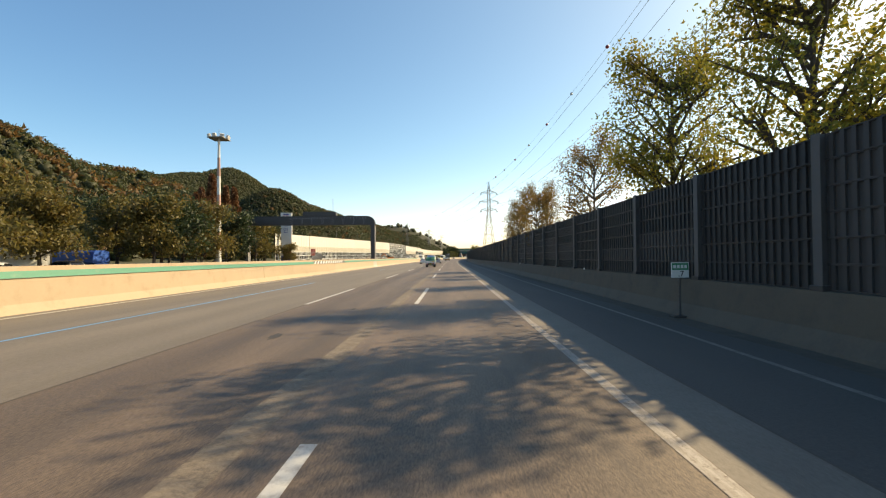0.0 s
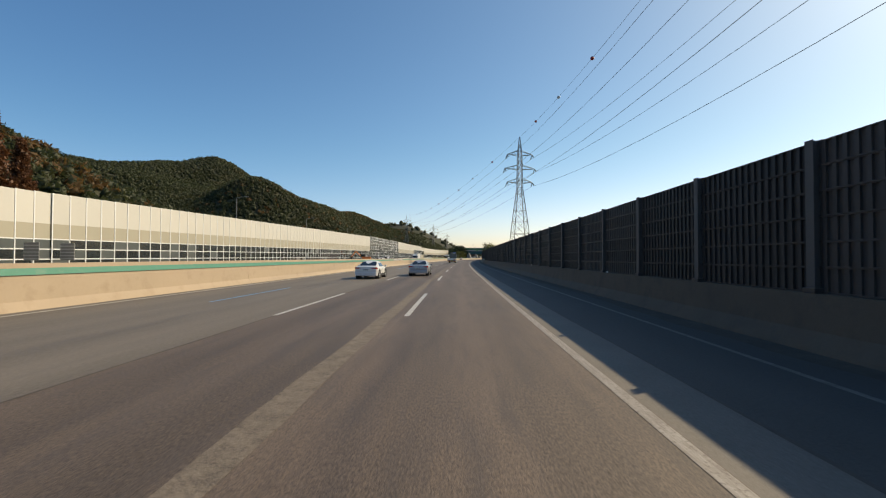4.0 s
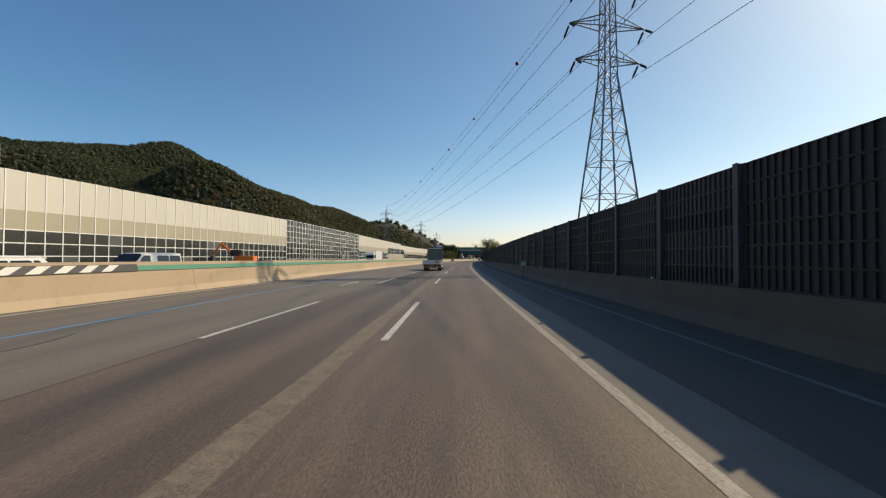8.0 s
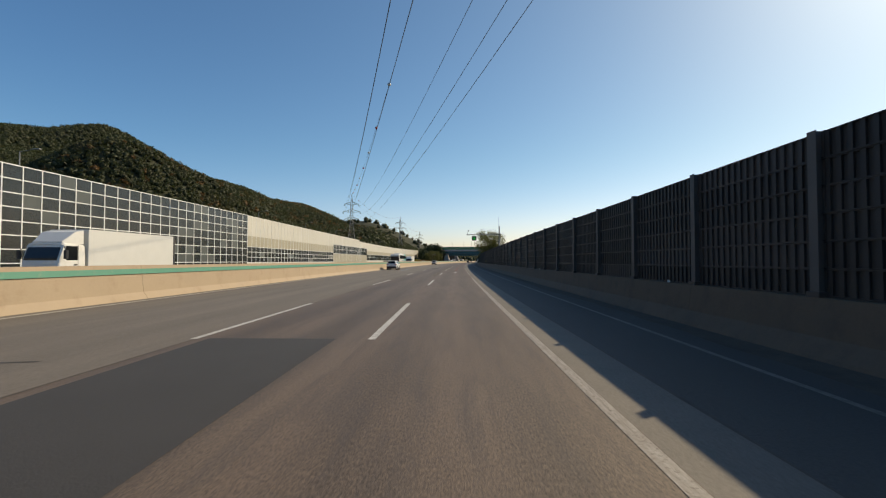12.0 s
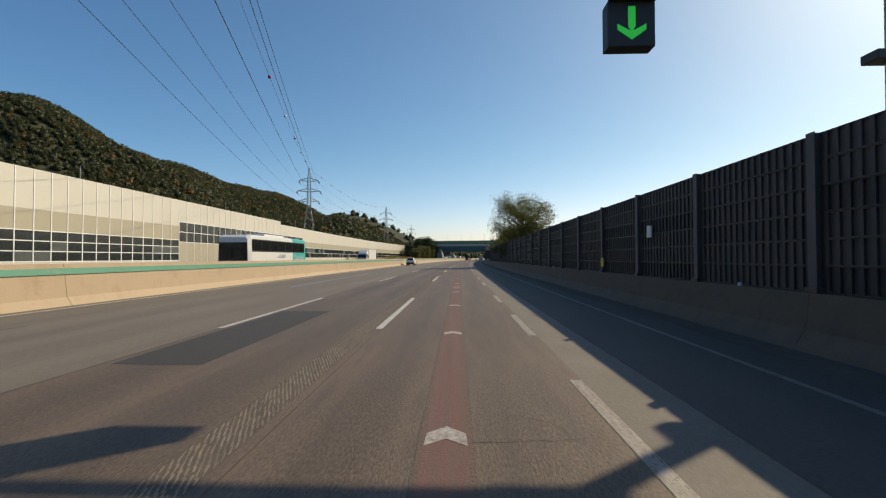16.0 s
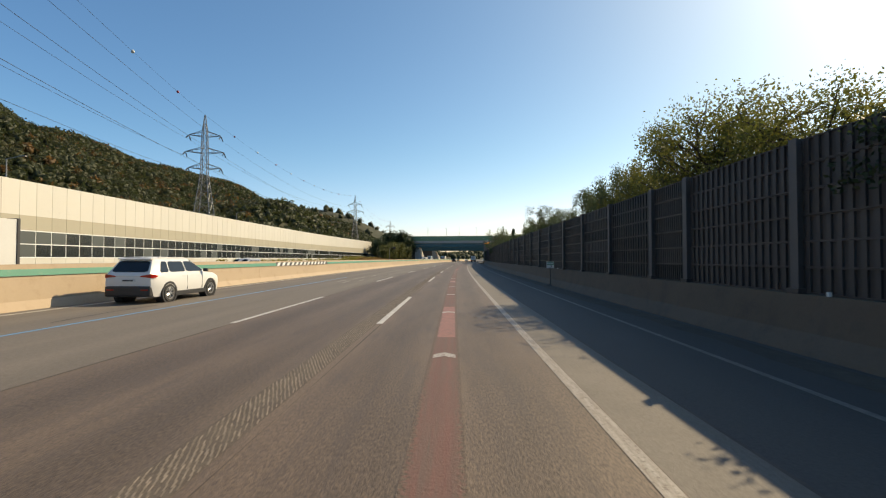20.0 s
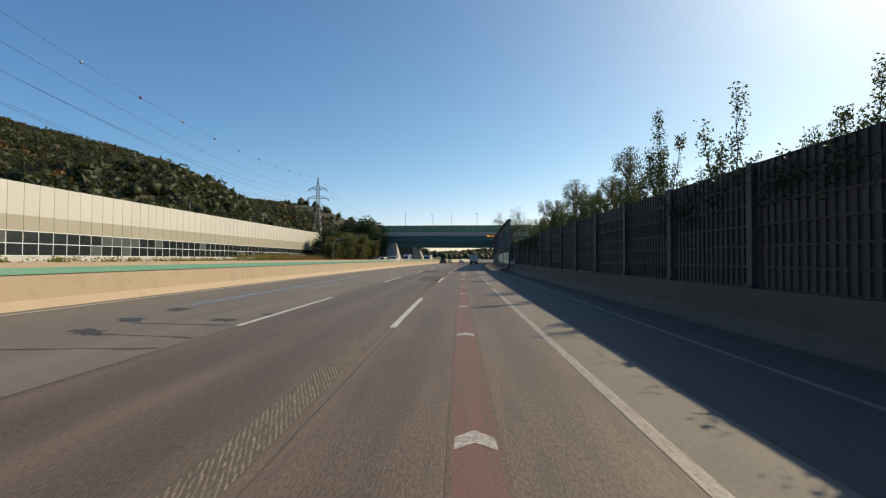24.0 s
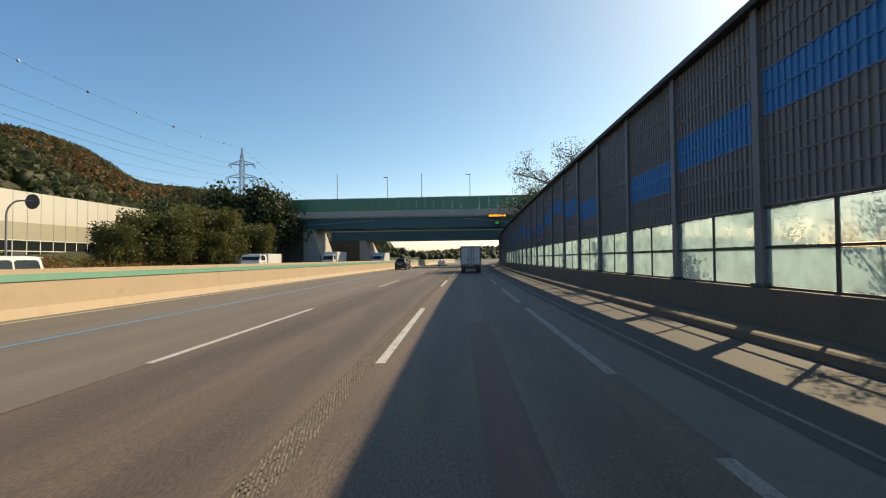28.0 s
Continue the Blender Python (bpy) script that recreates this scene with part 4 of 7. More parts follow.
def pylon(label, m, scale=1.0, near=False):
    ob = base("pylon", m @ Matrix.Diagonal((0.84 * scale, 0.84 * scale, scale, 1)), label, "pylon", "power line pylons")
    legs = [(0, 3.9), (12, 2.55), (24, 1.0), (36, 0.72), (41, 0.12)]

    def half(z):
        return float(np.interp(z, [a for a, b in legs], [b for a, b in legs]))

    for sx in (-1, 1):
        for sy in (-1, 1):
            bm = bmesh.new()
            for (z0, w0), (z1, w1) in zip(legs, legs[1:]):
                rod(bm, (sx * w0, sy * w0, z0), (sx * w1, sy * w1, z1), 0.14 if z0 < 24 else 0.1, n=4)
            part("leg", bm, PYLON, ob)
    levels = [0, 5, 9.5, 13.5, 17, 20, 22.5, 24.5, 26.5, 28.5, 30.5, 32.5, 34.5, 36.5, 38.5]
    bm = bmesh.new()
    for z0, z1 in zip(levels, levels[1:]):
        a, b = half(z0), half(z1)
        for q in range(4):
            r = Matrix.Rotation(q * math.pi / 2, 3, "Z")
            for p0, p1 in (((-a, -a, z0), (b, -b, z1)), ((a, -a, z0), (-b, -b, z1)), ((-b, -b, z1), (b, -b, z1))):
                rod(bm, r @ Vector(p0), r @ Vector(p1), 0.055, n=4)
                if near:
                    part("brace", bm, PYLON, ob)
                    bm = bmesh.new()
    if near:
        bm.free()
    else:
        tagged(part("bracing", bm, PYLON, ob), kind="stuff")
    for z, w in ((26, 5.0), (30.4, 5.9), (35, 4.9)):
        for sg in (-1, 1):
            bm = bmesh.new()
            c = half(z)
            for sy in (-1, 1):
                rod(bm, (sg * c, sy * c, z), (sg * w, 0, z + 0.35), 0.08, n=4)
                rod(bm, (sg * c, sy * c, z + 1.5), (sg * w, 0, z + 0.35), 0.08, n=4)
                for f in (0.3, 0.6):
                    p = Vector((sg * c, sy * c, z)).lerp(Vector((sg * w, 0, z + 0.35)), f)
                    rod(bm, p, Vector((sg * c, sy * c, z + 1.5)).lerp(Vector((sg * w, 0, z + 0.35)), f), 0.05, n=4)
            arm = part("crossarm", bm, PYLON, ob)
            for sy in (-1, 1):
                bm = bmesh.new()
                rod(bm, (sg * w, 0, z + 0.3), (sg * (w + 0.1), sy * 1.9, z - 0.9), 0.05, n=6)
                for k in range(7):
                    f0, f1 = 0.2 + k * 0.1, 0.26 + k * 0.1
                    p, q = Vector((sg * w, 0, z + 0.3)), Vector((sg * (w + 0.1), sy * 1.9, z - 0.9))
                    rod(bm, p.lerp(q, f0), p.lerp(q, f1), 0.16, n=8)
                part("insulator", bm, STEEL_DARK, arm)
    return ob


PYL = [(38.5, -12.5), (17.9, 222), (-60, 570), (-45, 816), (-30, 1080)]
PYL_K = [1.35, 0.97, 1.21, 1.42, 1.42]
for _k, (_x, _y) in enumerate(PYL):
    if _k == 0:
        continue
    _d = Vector(PYL[min(_k + 1, 4)]) - Vector(PYL[_k - 1])
    pylon("grey steel lattice pylon with three pairs of arms", Matrix.Translation((_x, _y, 0)) @ Matrix.Rotation(math.atan2(-_d.x, _d.y), 4, "Z"), PYL_K[_k], _k == 1)
BALL_R = mat("marker_ball_red", (0.35, 0.03, 0.03), 0.5)
for (ax, ay), (bx, by), k in zip(PYL, PYL[1:], range(9)):
    d = Vector((bx - ax, by - ay, 0)).normalized()
    side = Vector((d.y, -d.x, 0))
    for o, z, r in ((-5.1, 25.1, 0.035), (5.1, 25.1, 0.035), (-6, 29.5, 0.035), (6, 29.5, 0.035), (-5, 34.1, 0.035), (5, 34.1, 0.035), (0, 41, 0.03)):
        za, zb = z * PYL_K[k] + (4 if k == 0 else 0), z * PYL_K[k + 1]
        a, b = Vector((ax, ay, za)) + side * (o * 0.84 * PYL_K[k]), Vector((bx, by, zb)) + side * (o * 0.84 * PYL_K[k + 1])
        bm = bmesh.new()
        pts = [a.lerp(b, i / 24) - Vector((0, 0, 4 * (9.0 if k == 0 else 7.5) * (i / 24) * (1 - i / 24))) for i in range(25)]
        loft(bm, [[p + side * (r * ca) + Vector((0, 0, r * sa)) for ca, sa in ((1, 0), (0, 1), (-1, 0), (0, -1))] for p in pts])
        tagged(part("power_line", bm, WIRE), "dark sagging power cable between the pylons", "cable", "power line cables")
        if o == 0:
            for i in range(1, 12):
                f = i / 12
                p = a.lerp(b, f) - Vector((0, 0, 4 * (9.0 if k == 0 else 7.5) * f * (1 - f)))
                bm = bmesh.new()
                bmesh.ops.create_icosphere(bm, subdivisions=2, radius=0.36)
                ob = part("marker_ball", bm, BALL_R if i % 2 else PLATE_WHITE, None, smooth=True)
                ob.location = p
                tagged(ob, "red marker ball on the power cable" if i % 2 else "white marker ball on the power cable", "marker ball", "aerial marker balls")

# ---- gantry over the opposite carriageway ----
g = base("gantry", at(80.2, -14.5) @ Matrix.Diagonal((1, 1, 1.04, 1)), "dark steel gantry with rounded corners and a grey post", "gantry")


def bend_frame(y0, y1, material):
    """An L-shaped frame: a post, a rounded corner and a long beam to the left."""
    outer, inner = [], []
    for x, z in ((0.45, 1.44), (0.45, 7.4)):
        outer.append((x, z))
    for k in range(7):
        a = k * math.pi / 12
        outer.append((-0.95 + 1.4 * math.cos(a), 7.6 + 1.4 * math.sin(a)))
    outer.append((-23, 9.0))
    inner = [(-0.3, 1.44), (-0.3, 7.4), (-0.32, 7.42), (-0.36, 7.43), (-0.4, 7.44), (-0.46, 7.45), (-0.5, 7.45), (-0.55, 7.45), (-0.6, 7.45), (-23, 7.45)]
    bm = bmesh.new()
    rings = [[(p[0], y0, p[1]), (p[0], y1, p[1]), (q[0], y1, q[1]), (q[0], y0, q[1])] for p, q in zip(outer, inner)]
    return loft(bm, rings)


part("near_frame", bend_frame(-0.6, -0.35, STEEL_DARK), STEEL_DARK, g)
part("far_frame", bend_frame(0.35, 0.6, STEEL_DARK), STEEL_DARK, g)
part("post_cladding", boxes((-0.28, 0.43, -0.34, 0.34, 1.44, 7.3), bevel=0.02), STEEL_GREY, g, "grey painted post cladding")
part("walkway", boxes((-23, -0.6, -0.34, 0.34, 7.5, 7.6)), STEEL_DARK, g)
part("far_post", boxes((-23.4, -22.8, -0.5, 0.5, 0, 9.0), bevel=0.03), STEEL_GREY, g)
part("message_board", boxes((-12.7, -6.6, -0.7, 0.35, 9.0, 9.75), bevel=0.04), STEEL_DARK, g, "dark back of a message board")
part("antenna", rod(bmesh.new(), (-7.2, -0.5, 9.7), (-7.2, -0.5, 12), 0.03), STEEL_GREY, g)
for _k in range(26):
    part("slot", boxes((-1.3 - _k * 0.55, -1.12 - _k * 0.55, -0.612, -0.6, 8.62, 8.68)), ALU, g, "pale slot in the beam")
for _k in range(8):
    bm = bmesh.new()
    for _j in range(5):
        bmesh.ops.create_uvsphere(bm, u_segments=8, v_segments=5, radius=0.04, matrix=Matrix.Translation((-1.6 - _k * 1.9 + 0.22 * (_j % 2), -0.605, 7.72 + _j * 0.17)))
    part("bolt_row", bm, ALU, g)
for _z in (2.3, 3.9, 5.5):
    part("panel_seam", boxes((-0.285, 0.436, -0.346, 0.346, _z, _z + 0.025)), STEEL_DARK, g)


def text_mesh(name, words, size, material, parent, m):
    cu = bpy.data.curves.new(name, "FONT")
    cu.body, cu.size, cu.align_x, cu.align_y, cu.extrude = words, size, "CENTER", "CENTER", 0.004
    tmp = new(name, cu)
    dg = bpy.context.evaluated_depsgraph_get()
    me = bpy.data.meshes.new_from_object(tmp.evaluated_get(dg))
    bpy.data.objects.remove(tmp)
    me.materials.clear()
    me.materials.append(material)
    ob = new(name, me)
    ob.parent = parent
    ob.matrix_basis = m
    return ob


UPRIGHT = Matrix.Rotation(radians(90), 4, "X")
sg = base("rest_area_sign", at(95, -36.0, 0, 8), "tall white rest-area sign slab with dark writing and a blue wave", "sign")
part("slab", boxes((-1.15, 1.15, -0.3, 0.3, 0, 11.6), bevel=0.03), WHITE_PAINT, sg)
text_mesh("place_name", "천", 1.25, NAVY, sg, Matrix.Translation((-0.1, -0.31, 9.1)) @ UPRIGHT)
text_mesh("place_name", "안", 1.25, NAVY, sg, Matrix.Translation((-0.1, -0.31, 7.7)) @ UPRIGHT)
part("swoosh", boxes((-0.7, 0.5, -0.315, -0.3, 10.9, 11.0)), RED_PAINT, sg)
part("caption_bar", boxes((-0.6, 0.6, -0.315, -0.3, 11.15, 11.4)), NAVY, sg)
part("blue_wave", boxes((-1.1, 1.1, -0.316, -0.3, 0.8, 2.2)), TRUCK_BLUE, sg)
part("red_wave", boxes((-0.2, 1.1, -0.318, -0.3, 2.2, 3.2)), RED_PAINT, sg)
for _s, _o, _w, _z, _m in ((104, -33, 1.1, 3.9, RED_PAINT), (121, -38, 1.4, 3.0, STEEL_GREY), (124, -37.5, 1.4, 3.0, STEEL_GREY)):
    sg = base("notice_board", at(_s, _o, 0), "small roadside notice board seen from its ribbed back on a post", "sign", "small roadside boards")
    part("board", boxes((-_w / 2, _w / 2, -0.03, 0.03, _z - 1.6, _z), bevel=0.01), _m, sg)
    part("post", rod(bmesh.new(), (0, 0.06, 0), (0, 0.06, _z - 0.1), 0.05), STEEL_GREY, sg)
    for _k in range(5):
        part("rib", boxes((-_w / 2, _w / 2, -0.045, -0.03, _z - 1.5 + _k * 0.3, _z - 1.42 + _k * 0.3)), ALU, sg)

MAST_RED = mat("mast_faded_red", (0.4, 0.23, 0.18), 0.6, grain=0.1, scale=0.8, fine=6)
mast = base("light_mast", at(70, -37.6), "tall red-and-white floodlight mast with a ring of lamps", "light mast")
for _k in range(7):
    bm = rod(bmesh.new(), (0, 0, _k * 3), (0, 0, _k * 3 + 3), 0.42 - _k * 0.035, 0.42 - (_k + 1) * 0.035, 14)
    part("shaft_section", bm, WHITE_PAINT if _k % 2 == 0 else MAST_RED, mast)
part("head_frame", boxes((-1.3, 1.3, -1.3, 1.3, 21, 21.15), bevel=0.02), STEEL_GREY, mast)
for _k in range(8):
    a = _k * math.pi / 4
    ob = part("floodlight", boxes((-0.3, 0.3, -0.15, 0.2, -0.25, 0.25), bevel=0.04), WHITE_PAINT, mast)
    ob.matrix_basis = Matrix.Translation((1.45 * math.cos(a), 1.45 * math.sin(a), 21.4)) @ Matrix.Rotation(a - math.pi / 2, 4, "Z") @ Matrix.Rotation(radians(-25), 4, "X")
part("lightning_rod", rod(bmesh.new(), (0, 0, 21), (0, 0, 22.6), 0.03), STEEL_GREY, mast)


def street_lamp(s, o, h, arm, label="slim grey street lamp behind the noise wall"):
    ob = base("street_lamp", at(s, o), label, "street lamp", "street lamps")
    part("pole", rod(bmesh.new(), (0, 0, 0), (0, 0, h), 0.1, 0.06), STEEL_GREY, ob)
    bm = rod(bmesh.new(), (0, 0, h - 0.05), (arm, 0, h + 0.25), 0.045, 0.04)
    part("arm", bm, STEEL_GREY, ob)
    part("lamp_head", boxes((min(arm, arm * 1.5), max(arm, arm * 1.5), -0.14, 0.14, h + 0.2, h + 0.32), bevel=0.03), STEEL_GREY, ob)


for _s, _o, _h in ((169, -45, 13.6), (212, -47, 13.3), (258, -48, 13.5), (300, -49, 14), (360, -50, 14), (392, -50, 14), (430, -52, 14), (470, -53, 13.5), (530, -58, 13.5), (600, -64, 15)):
    street_lamp(_s, _o, _h, 1.6)

# ---- lane signal on its cantilever arm ----
ls = base("lane_signal", at(345.7, 8.9), "grey cantilever pole with a green-arrow lane signal", "lane signal")
part("pole", rod(bmesh.new(), (0, 0, 0), (0, 0, 9.0), 0.17, 0.13, 12), STEEL_GREY, ls)
part("arm", rod(bmesh.new(), (0.2, 0, 7.3), (-6.9, 0, 7.2), 0.11, 0.08, 10), STEEL_GREY, ls)
part("collar", rod(bmesh.new(), (0.25, 0, 7.3), (-0.7, 0, 7.3), 0.16, n=10), STEEL_DARK, ls)
part("antenna", rod(bmesh.new(), (-0.1, 0, 9), (-0.1, 0, 10.9), 0.025), STEEL_GREY, ls)
part("camera_bracket", boxes((-0.5, 0.1, -0.2, 0.2, 5.65, 5.85), bevel=0.03), STEEL_DARK, ls)
part("camera_stalk", rod(bmesh.new(), (-6.8, 0, 7.2), (-6.55, 0, 8.0), 0.04), STEEL_GREY, ls)
part("camera_head", boxes((-6.65, -6.4, -0.2, 0.2, 7.95, 8.15), bevel=0.04), STEEL_DARK, ls)
part("hanger", rod(bmesh.new(), (-5.3, 0, 7.2), (-5.3, 0, 6.9), 0.05), STEEL_DARK, ls)


def arrow_sign(parent, x, z, size):
    case = part("signal_case", boxes((x - size / 2, x + size / 2, -0.18, 0.18, z - size / 2, z + size / 2), bevel=0.03), BLACK_PLASTIC, parent)
    part("visor", boxes((x - size / 2, x + size / 2, -0.4, -0.18, z + size / 2 - 0.03, z + size / 2)), BLACK_PLASTIC, case)
    bm = bmesh.new()
    u = size * 0.36
    for q in (((-0.22, 1), (0.22, 1), (0.22, -0.2), (-0.22, -0.2)), ((-0.85, -0.05), (-0.85, -0.4), (0, -1), (0, -0.5)), ((0.85, -0.05), (0, -0.5), (0, -1), (0.85, -0.4)), ((-0.22, -0.2), (0.22, -0.2), (0.0, -0.6))):
        bm.faces.new([bm.verts.new((x + a * u, -0.19, z + b * u)) for a, b in q])
    part("green_arrow", bm, GREEN_GLOW, case, "lit green down arrow")


arrow_sign(ls, -5.3, 6.45, 0.95)

# kilometre boards on the low wall
for _s, _t in ((12.2, ".7"), (211.6, ".5"), (448.75, ".3"), (562.6, ".2")):
    kb = base("distance_marker", at(_s, wo(_s) - 0.56), "small green and white distance board on a thin post", "distance marker", "distance markers")
    part("post", rod(bmesh.new(), (0, 0.02, 0), (0, 0.02, 1.1), 0.03), STEEL_DARK, kb)
    part("foot", boxes((-0.25, 0.25, -0.15, 0.15, 0, 0.06), bevel=0.01), STEEL_DARK, kb)
    part("board", boxes((-0.24, 0.24, -0.015, 0.015, 1.1, 1.52), bevel=0.006), PLATE_WHITE, kb)
    part("green_panel", boxes((-0.22, 0.22, -0.021, -0.015, 1.31, 1.5)), SIGN_GREEN, kb)
    for _k in range(4):
        part("caption_bar", boxes((-0.19 + _k * 0.1, -0.12 + _k * 0.1, -0.025, -0.021, 1.36, 1.45)), PLATE_WHITE, kb)
    text_mesh("number", _t, 0.22, BLACK_PLASTIC, kb, Matrix.Translation((0.02, -0.02, 1.2)) @ UPRIGHT)
_bm = boxes((-0.03, 0.03, -0.03, 0.03, 0, 0.08), bevel=0.008)
_refl = mesh_of("reflector", _bm, PLATE_WHITE)
for _k in range(29):
    _s = 2 + _k * 20.3
    ob = new("reflector", _refl)
    ob.matrix_basis = at(_s, wo(_s) - 0.13, BASE_Z)
    tagged(ob, "small white reflector on the concrete base", "reflector", "wall reflectors")
for _s, _z in ((343 + 9, 2.6), (343 + 14, 1.5)):
    bm = boxes((-0.02, 0.02, -0.16, 0.16, -0.2, 0.2))
    ob = part("plate_tag", bm, PLATE_WHITE if _z > 2 else YELLOW_PLATE)
    ob.matrix_basis = at(_s, wo(_s) - 0.1, _z)
    tagged(ob, "small plain plate fixed to a wall post" if _z > 2 else "small yellow plate fixed to the wall", "plate")

# ---- overpass ----
BS = 684
ov = base("overpass", at(BS, 0, 0.6), "road bridge with green screen, concrete deck and teal girders", "bridge")
part("deck", boxes((-43, 40, 0, 9.5, 10.35, 11.3), bevel=0.03), CONCRETE_PALE, ov)
part("parapet", boxes((-43, 40, -0.25, 0.1, 10.6, 11.95), bevel=0.03), CONCRETE_PALE, ov)
part("parapet", boxes((-43, 40, 9.3, 9.65, 10.6, 11.95), bevel=0.03), CONCRETE_PALE, ov)
for y in (0.5, 4.2, 8.0):
    part("girder", boxes((-41, 38, y, y + 1.1, 8.1, 10.35), bevel=0.02), BRIDGE_BLUE, ov)
for _k in range(16):
    part("stiffener", boxes((-40 + _k * 5, -39.85 + _k * 5, 0.4, 0.5, 8.15, 10.3)), BRIDGE_BLUE, ov)
for _k in range(40):
    x = -42.5 + _k * 2.0
    part("screen_panel", boxes((x, x + 1.93, -0.06, -0.03, 11.95, 14.7)), BRIDGE_GREEN, ov)
    part("screen_post", boxes((x - 0.05, x + 0.02, -0.1, 0.02, 11.95, 14.75)), SIGN_GREEN, ov)
part("screen_rail", boxes((-42.6, 37.6, -0.12, 0.0, 14.72, 14.82)), SIGN_GREEN, ov)
for x, h in ((-30.5, 20.4), (-19, 19.4), (-11.3, 20.3), (-0.6, 19.6)):
    part("lamp_post", rod(bmesh.new(), (x, 0.3, 11.3), (x, 0.3, h), 0.09, 0.06), STEEL_GREY, ov)
    if h < 20:
        part("lamp_head", boxes((x - 0.9, x + 0.05, 0.2, 0.45, h - 0.05, h + 0.1), bevel=0.03), STEEL_GREY, ov)
part("drain_pipe", rod(bmesh.new(), (-38, -0.3, 8.9), (-22, -0.3, 9.7), 0.08), STEEL_GREY, ov)
part("drain_pipe", rod(bmesh.new(), (-2, -0.3, 9.9), (8, -0.3, 8.9), 0.08), STEEL_GREY, ov)
part("abutment", boxes((-47, -38.5, 0, 9.5, -0.6, 8.1), bevel=0.05), CONCRETE, ov)
bm = loft(bmesh.new(), [[(-38.5, 0.5, -0.6), (-33.5, 0.5, -0.6), (-36.5, 0.5, 8.1), (-38.5, 0.5, 8.1)], [(-38.5, 9, -0.6), (-33.5, 9, -0.6), (-36.5, 9, 8.1), (-38.5, 9, 8.1)]])
part("slope_facing", bm, CONCRETE_PALE, ov)
part("abutment", boxes((12, 20, 0, 9.5, -0.6, 8.1), bevel=0.05), CONCRETE, ov)
arrow_sign(ov, 5.2, 9.0, 1.3)
part("message_board", boxes((3.2, 7.4, -0.5, -0.26, 10.0, 10.75), bevel=0.03), BLACK_PLASTIC, ov)
for _k in range(7):
    part("message_bar", boxes((3.45 + _k * 0.54, 3.85 + _k * 0.54, -0.515, -0.5, 10.18, 10.58)), AMBER_GLOW, ov)
part("notice", boxes((8.6, 9.6, -0.4, -0.3, 11.6, 14.2), bevel=0.02), PLATE_WHITE, ov)
for _k in range(3):
    part("notice_bar", boxes((8.75, 9.45, -0.412, -0.4, 11.8 + _k * 0.8, 12.3 + _k * 0.8)), BLACK_PLASTIC, ov)
ov2 = base("rear_overpass", at(706, 0), "second bridge with teal girders just behind the first", "bridge")
part("deck", boxes((-42, 40, 0, 9, 9.3, 10.2), bevel=0.03), CONCRETE_PALE, ov2)
for y in (0.3, 4, 7.5):
    part("girder", boxes((-40, 38, y, y + 1.1, 6.9, 9.3), bevel=0.02), BRIDGE_BLUE, ov2)
part("abutment", boxes((-42, -32, 0, 9, 0, 6.9), bevel=0.05), CONCRETE, ov2)
bm = loft(bmesh.new(), [[(-32, 0.3, 0), (-27, 0.3, 0), (-30.5, 0.3, 6.9), (-32, 0.3, 6.9)], [(-32, 8.7, 0), (-27, 8.7, 0), (-30.5, 8.7, 6.9), (-32, 8.7, 6.9)]])
part("slope_facing", bm, CONCRETE_PALE, ov2)
part("abutment", boxes((11, 20, 0, 9, 0, 6.9), bevel=0.05), CONCRETE, ov2)

# round sign on a bent pole
rs = base("round_sign", at(622, -38), "round dark sign back hung from a bent grey pole", "sign")
bm = rod(bmesh.new(), (0, 0, 0), (0, 0, 5.6), 0.08)
for k in range(6):
    a, b = k * math.pi / 12, (k + 1) * math.pi / 12
    rod(bm, (1.2 - 1.2 * math.cos(a), 0, 5.6 + 1.2 * math.sin(a)), (1.2 - 1.2 * math.cos(b), 0, 5.6 + 1.2 * math.sin(b)), 0.07)
rod(bm, (1.2, 0, 6.8), (2.4, 0, 6.8), 0.07)
part("pole", bm, STEEL_GREY, rs)
bm = rod(bmesh.new(), (2.3, -0.06, 6.7), (2.3, 0.0, 6.7), 0.62, n=24)
part("disc", bm, STEEL_DARK, rs)

# ---- vehicles ----


def lathe(bm, profile, n=24, caps=True):
    rings = [[Vector((x, r * math.cos(k * 2 * math.pi / n), r * math.sin(k * 2 * math.pi / n))) for k in range(n)] for r, x in profile]
    return loft(bm, rings, caps)


def wheel(parent, x, y, r, w, rim=RIM, side=1):
    tyre = part("wheel", lathe(bmesh.new(), [(r * 0.62, -w / 2), (r * 0.93, -w / 2), (r, -w * 0.32), (r, w * 0.32), (r * 0.93, w / 2), (r * 0.62, w / 2)], caps=False), RUBBER, parent, smooth=False)
    tyre.location = (x, y, r)
    bm = lathe(bmesh.new(), [(r * 0.66, side * w * 0.505), (r * 0.6, side * w * 0.42), (r * 0.3, side * w * 0.3), (r * 0.18, side * w * 0.44), (0.01, side * w * 0.46)], caps=False)
    hub = part("rim", bm, rim, tyre)
    bm = bmesh.new()
    for k in range(8):
        a = k * math.pi / 4
        box(bm, side * w * 0.34 - 0.02, side * w * 0.34 + 0.02, r * 0.45 * math.cos(a) - r * 0.07, r * 0.45 * math.cos(a) + r * 0.07, r * 0.45 * math.sin(a) - r * 0.07, r * 0.45 * math.sin(a) + r * 0.07)
    part("rim_hole", bm, BLACK_PLASTIC, tyre)
    return tyre


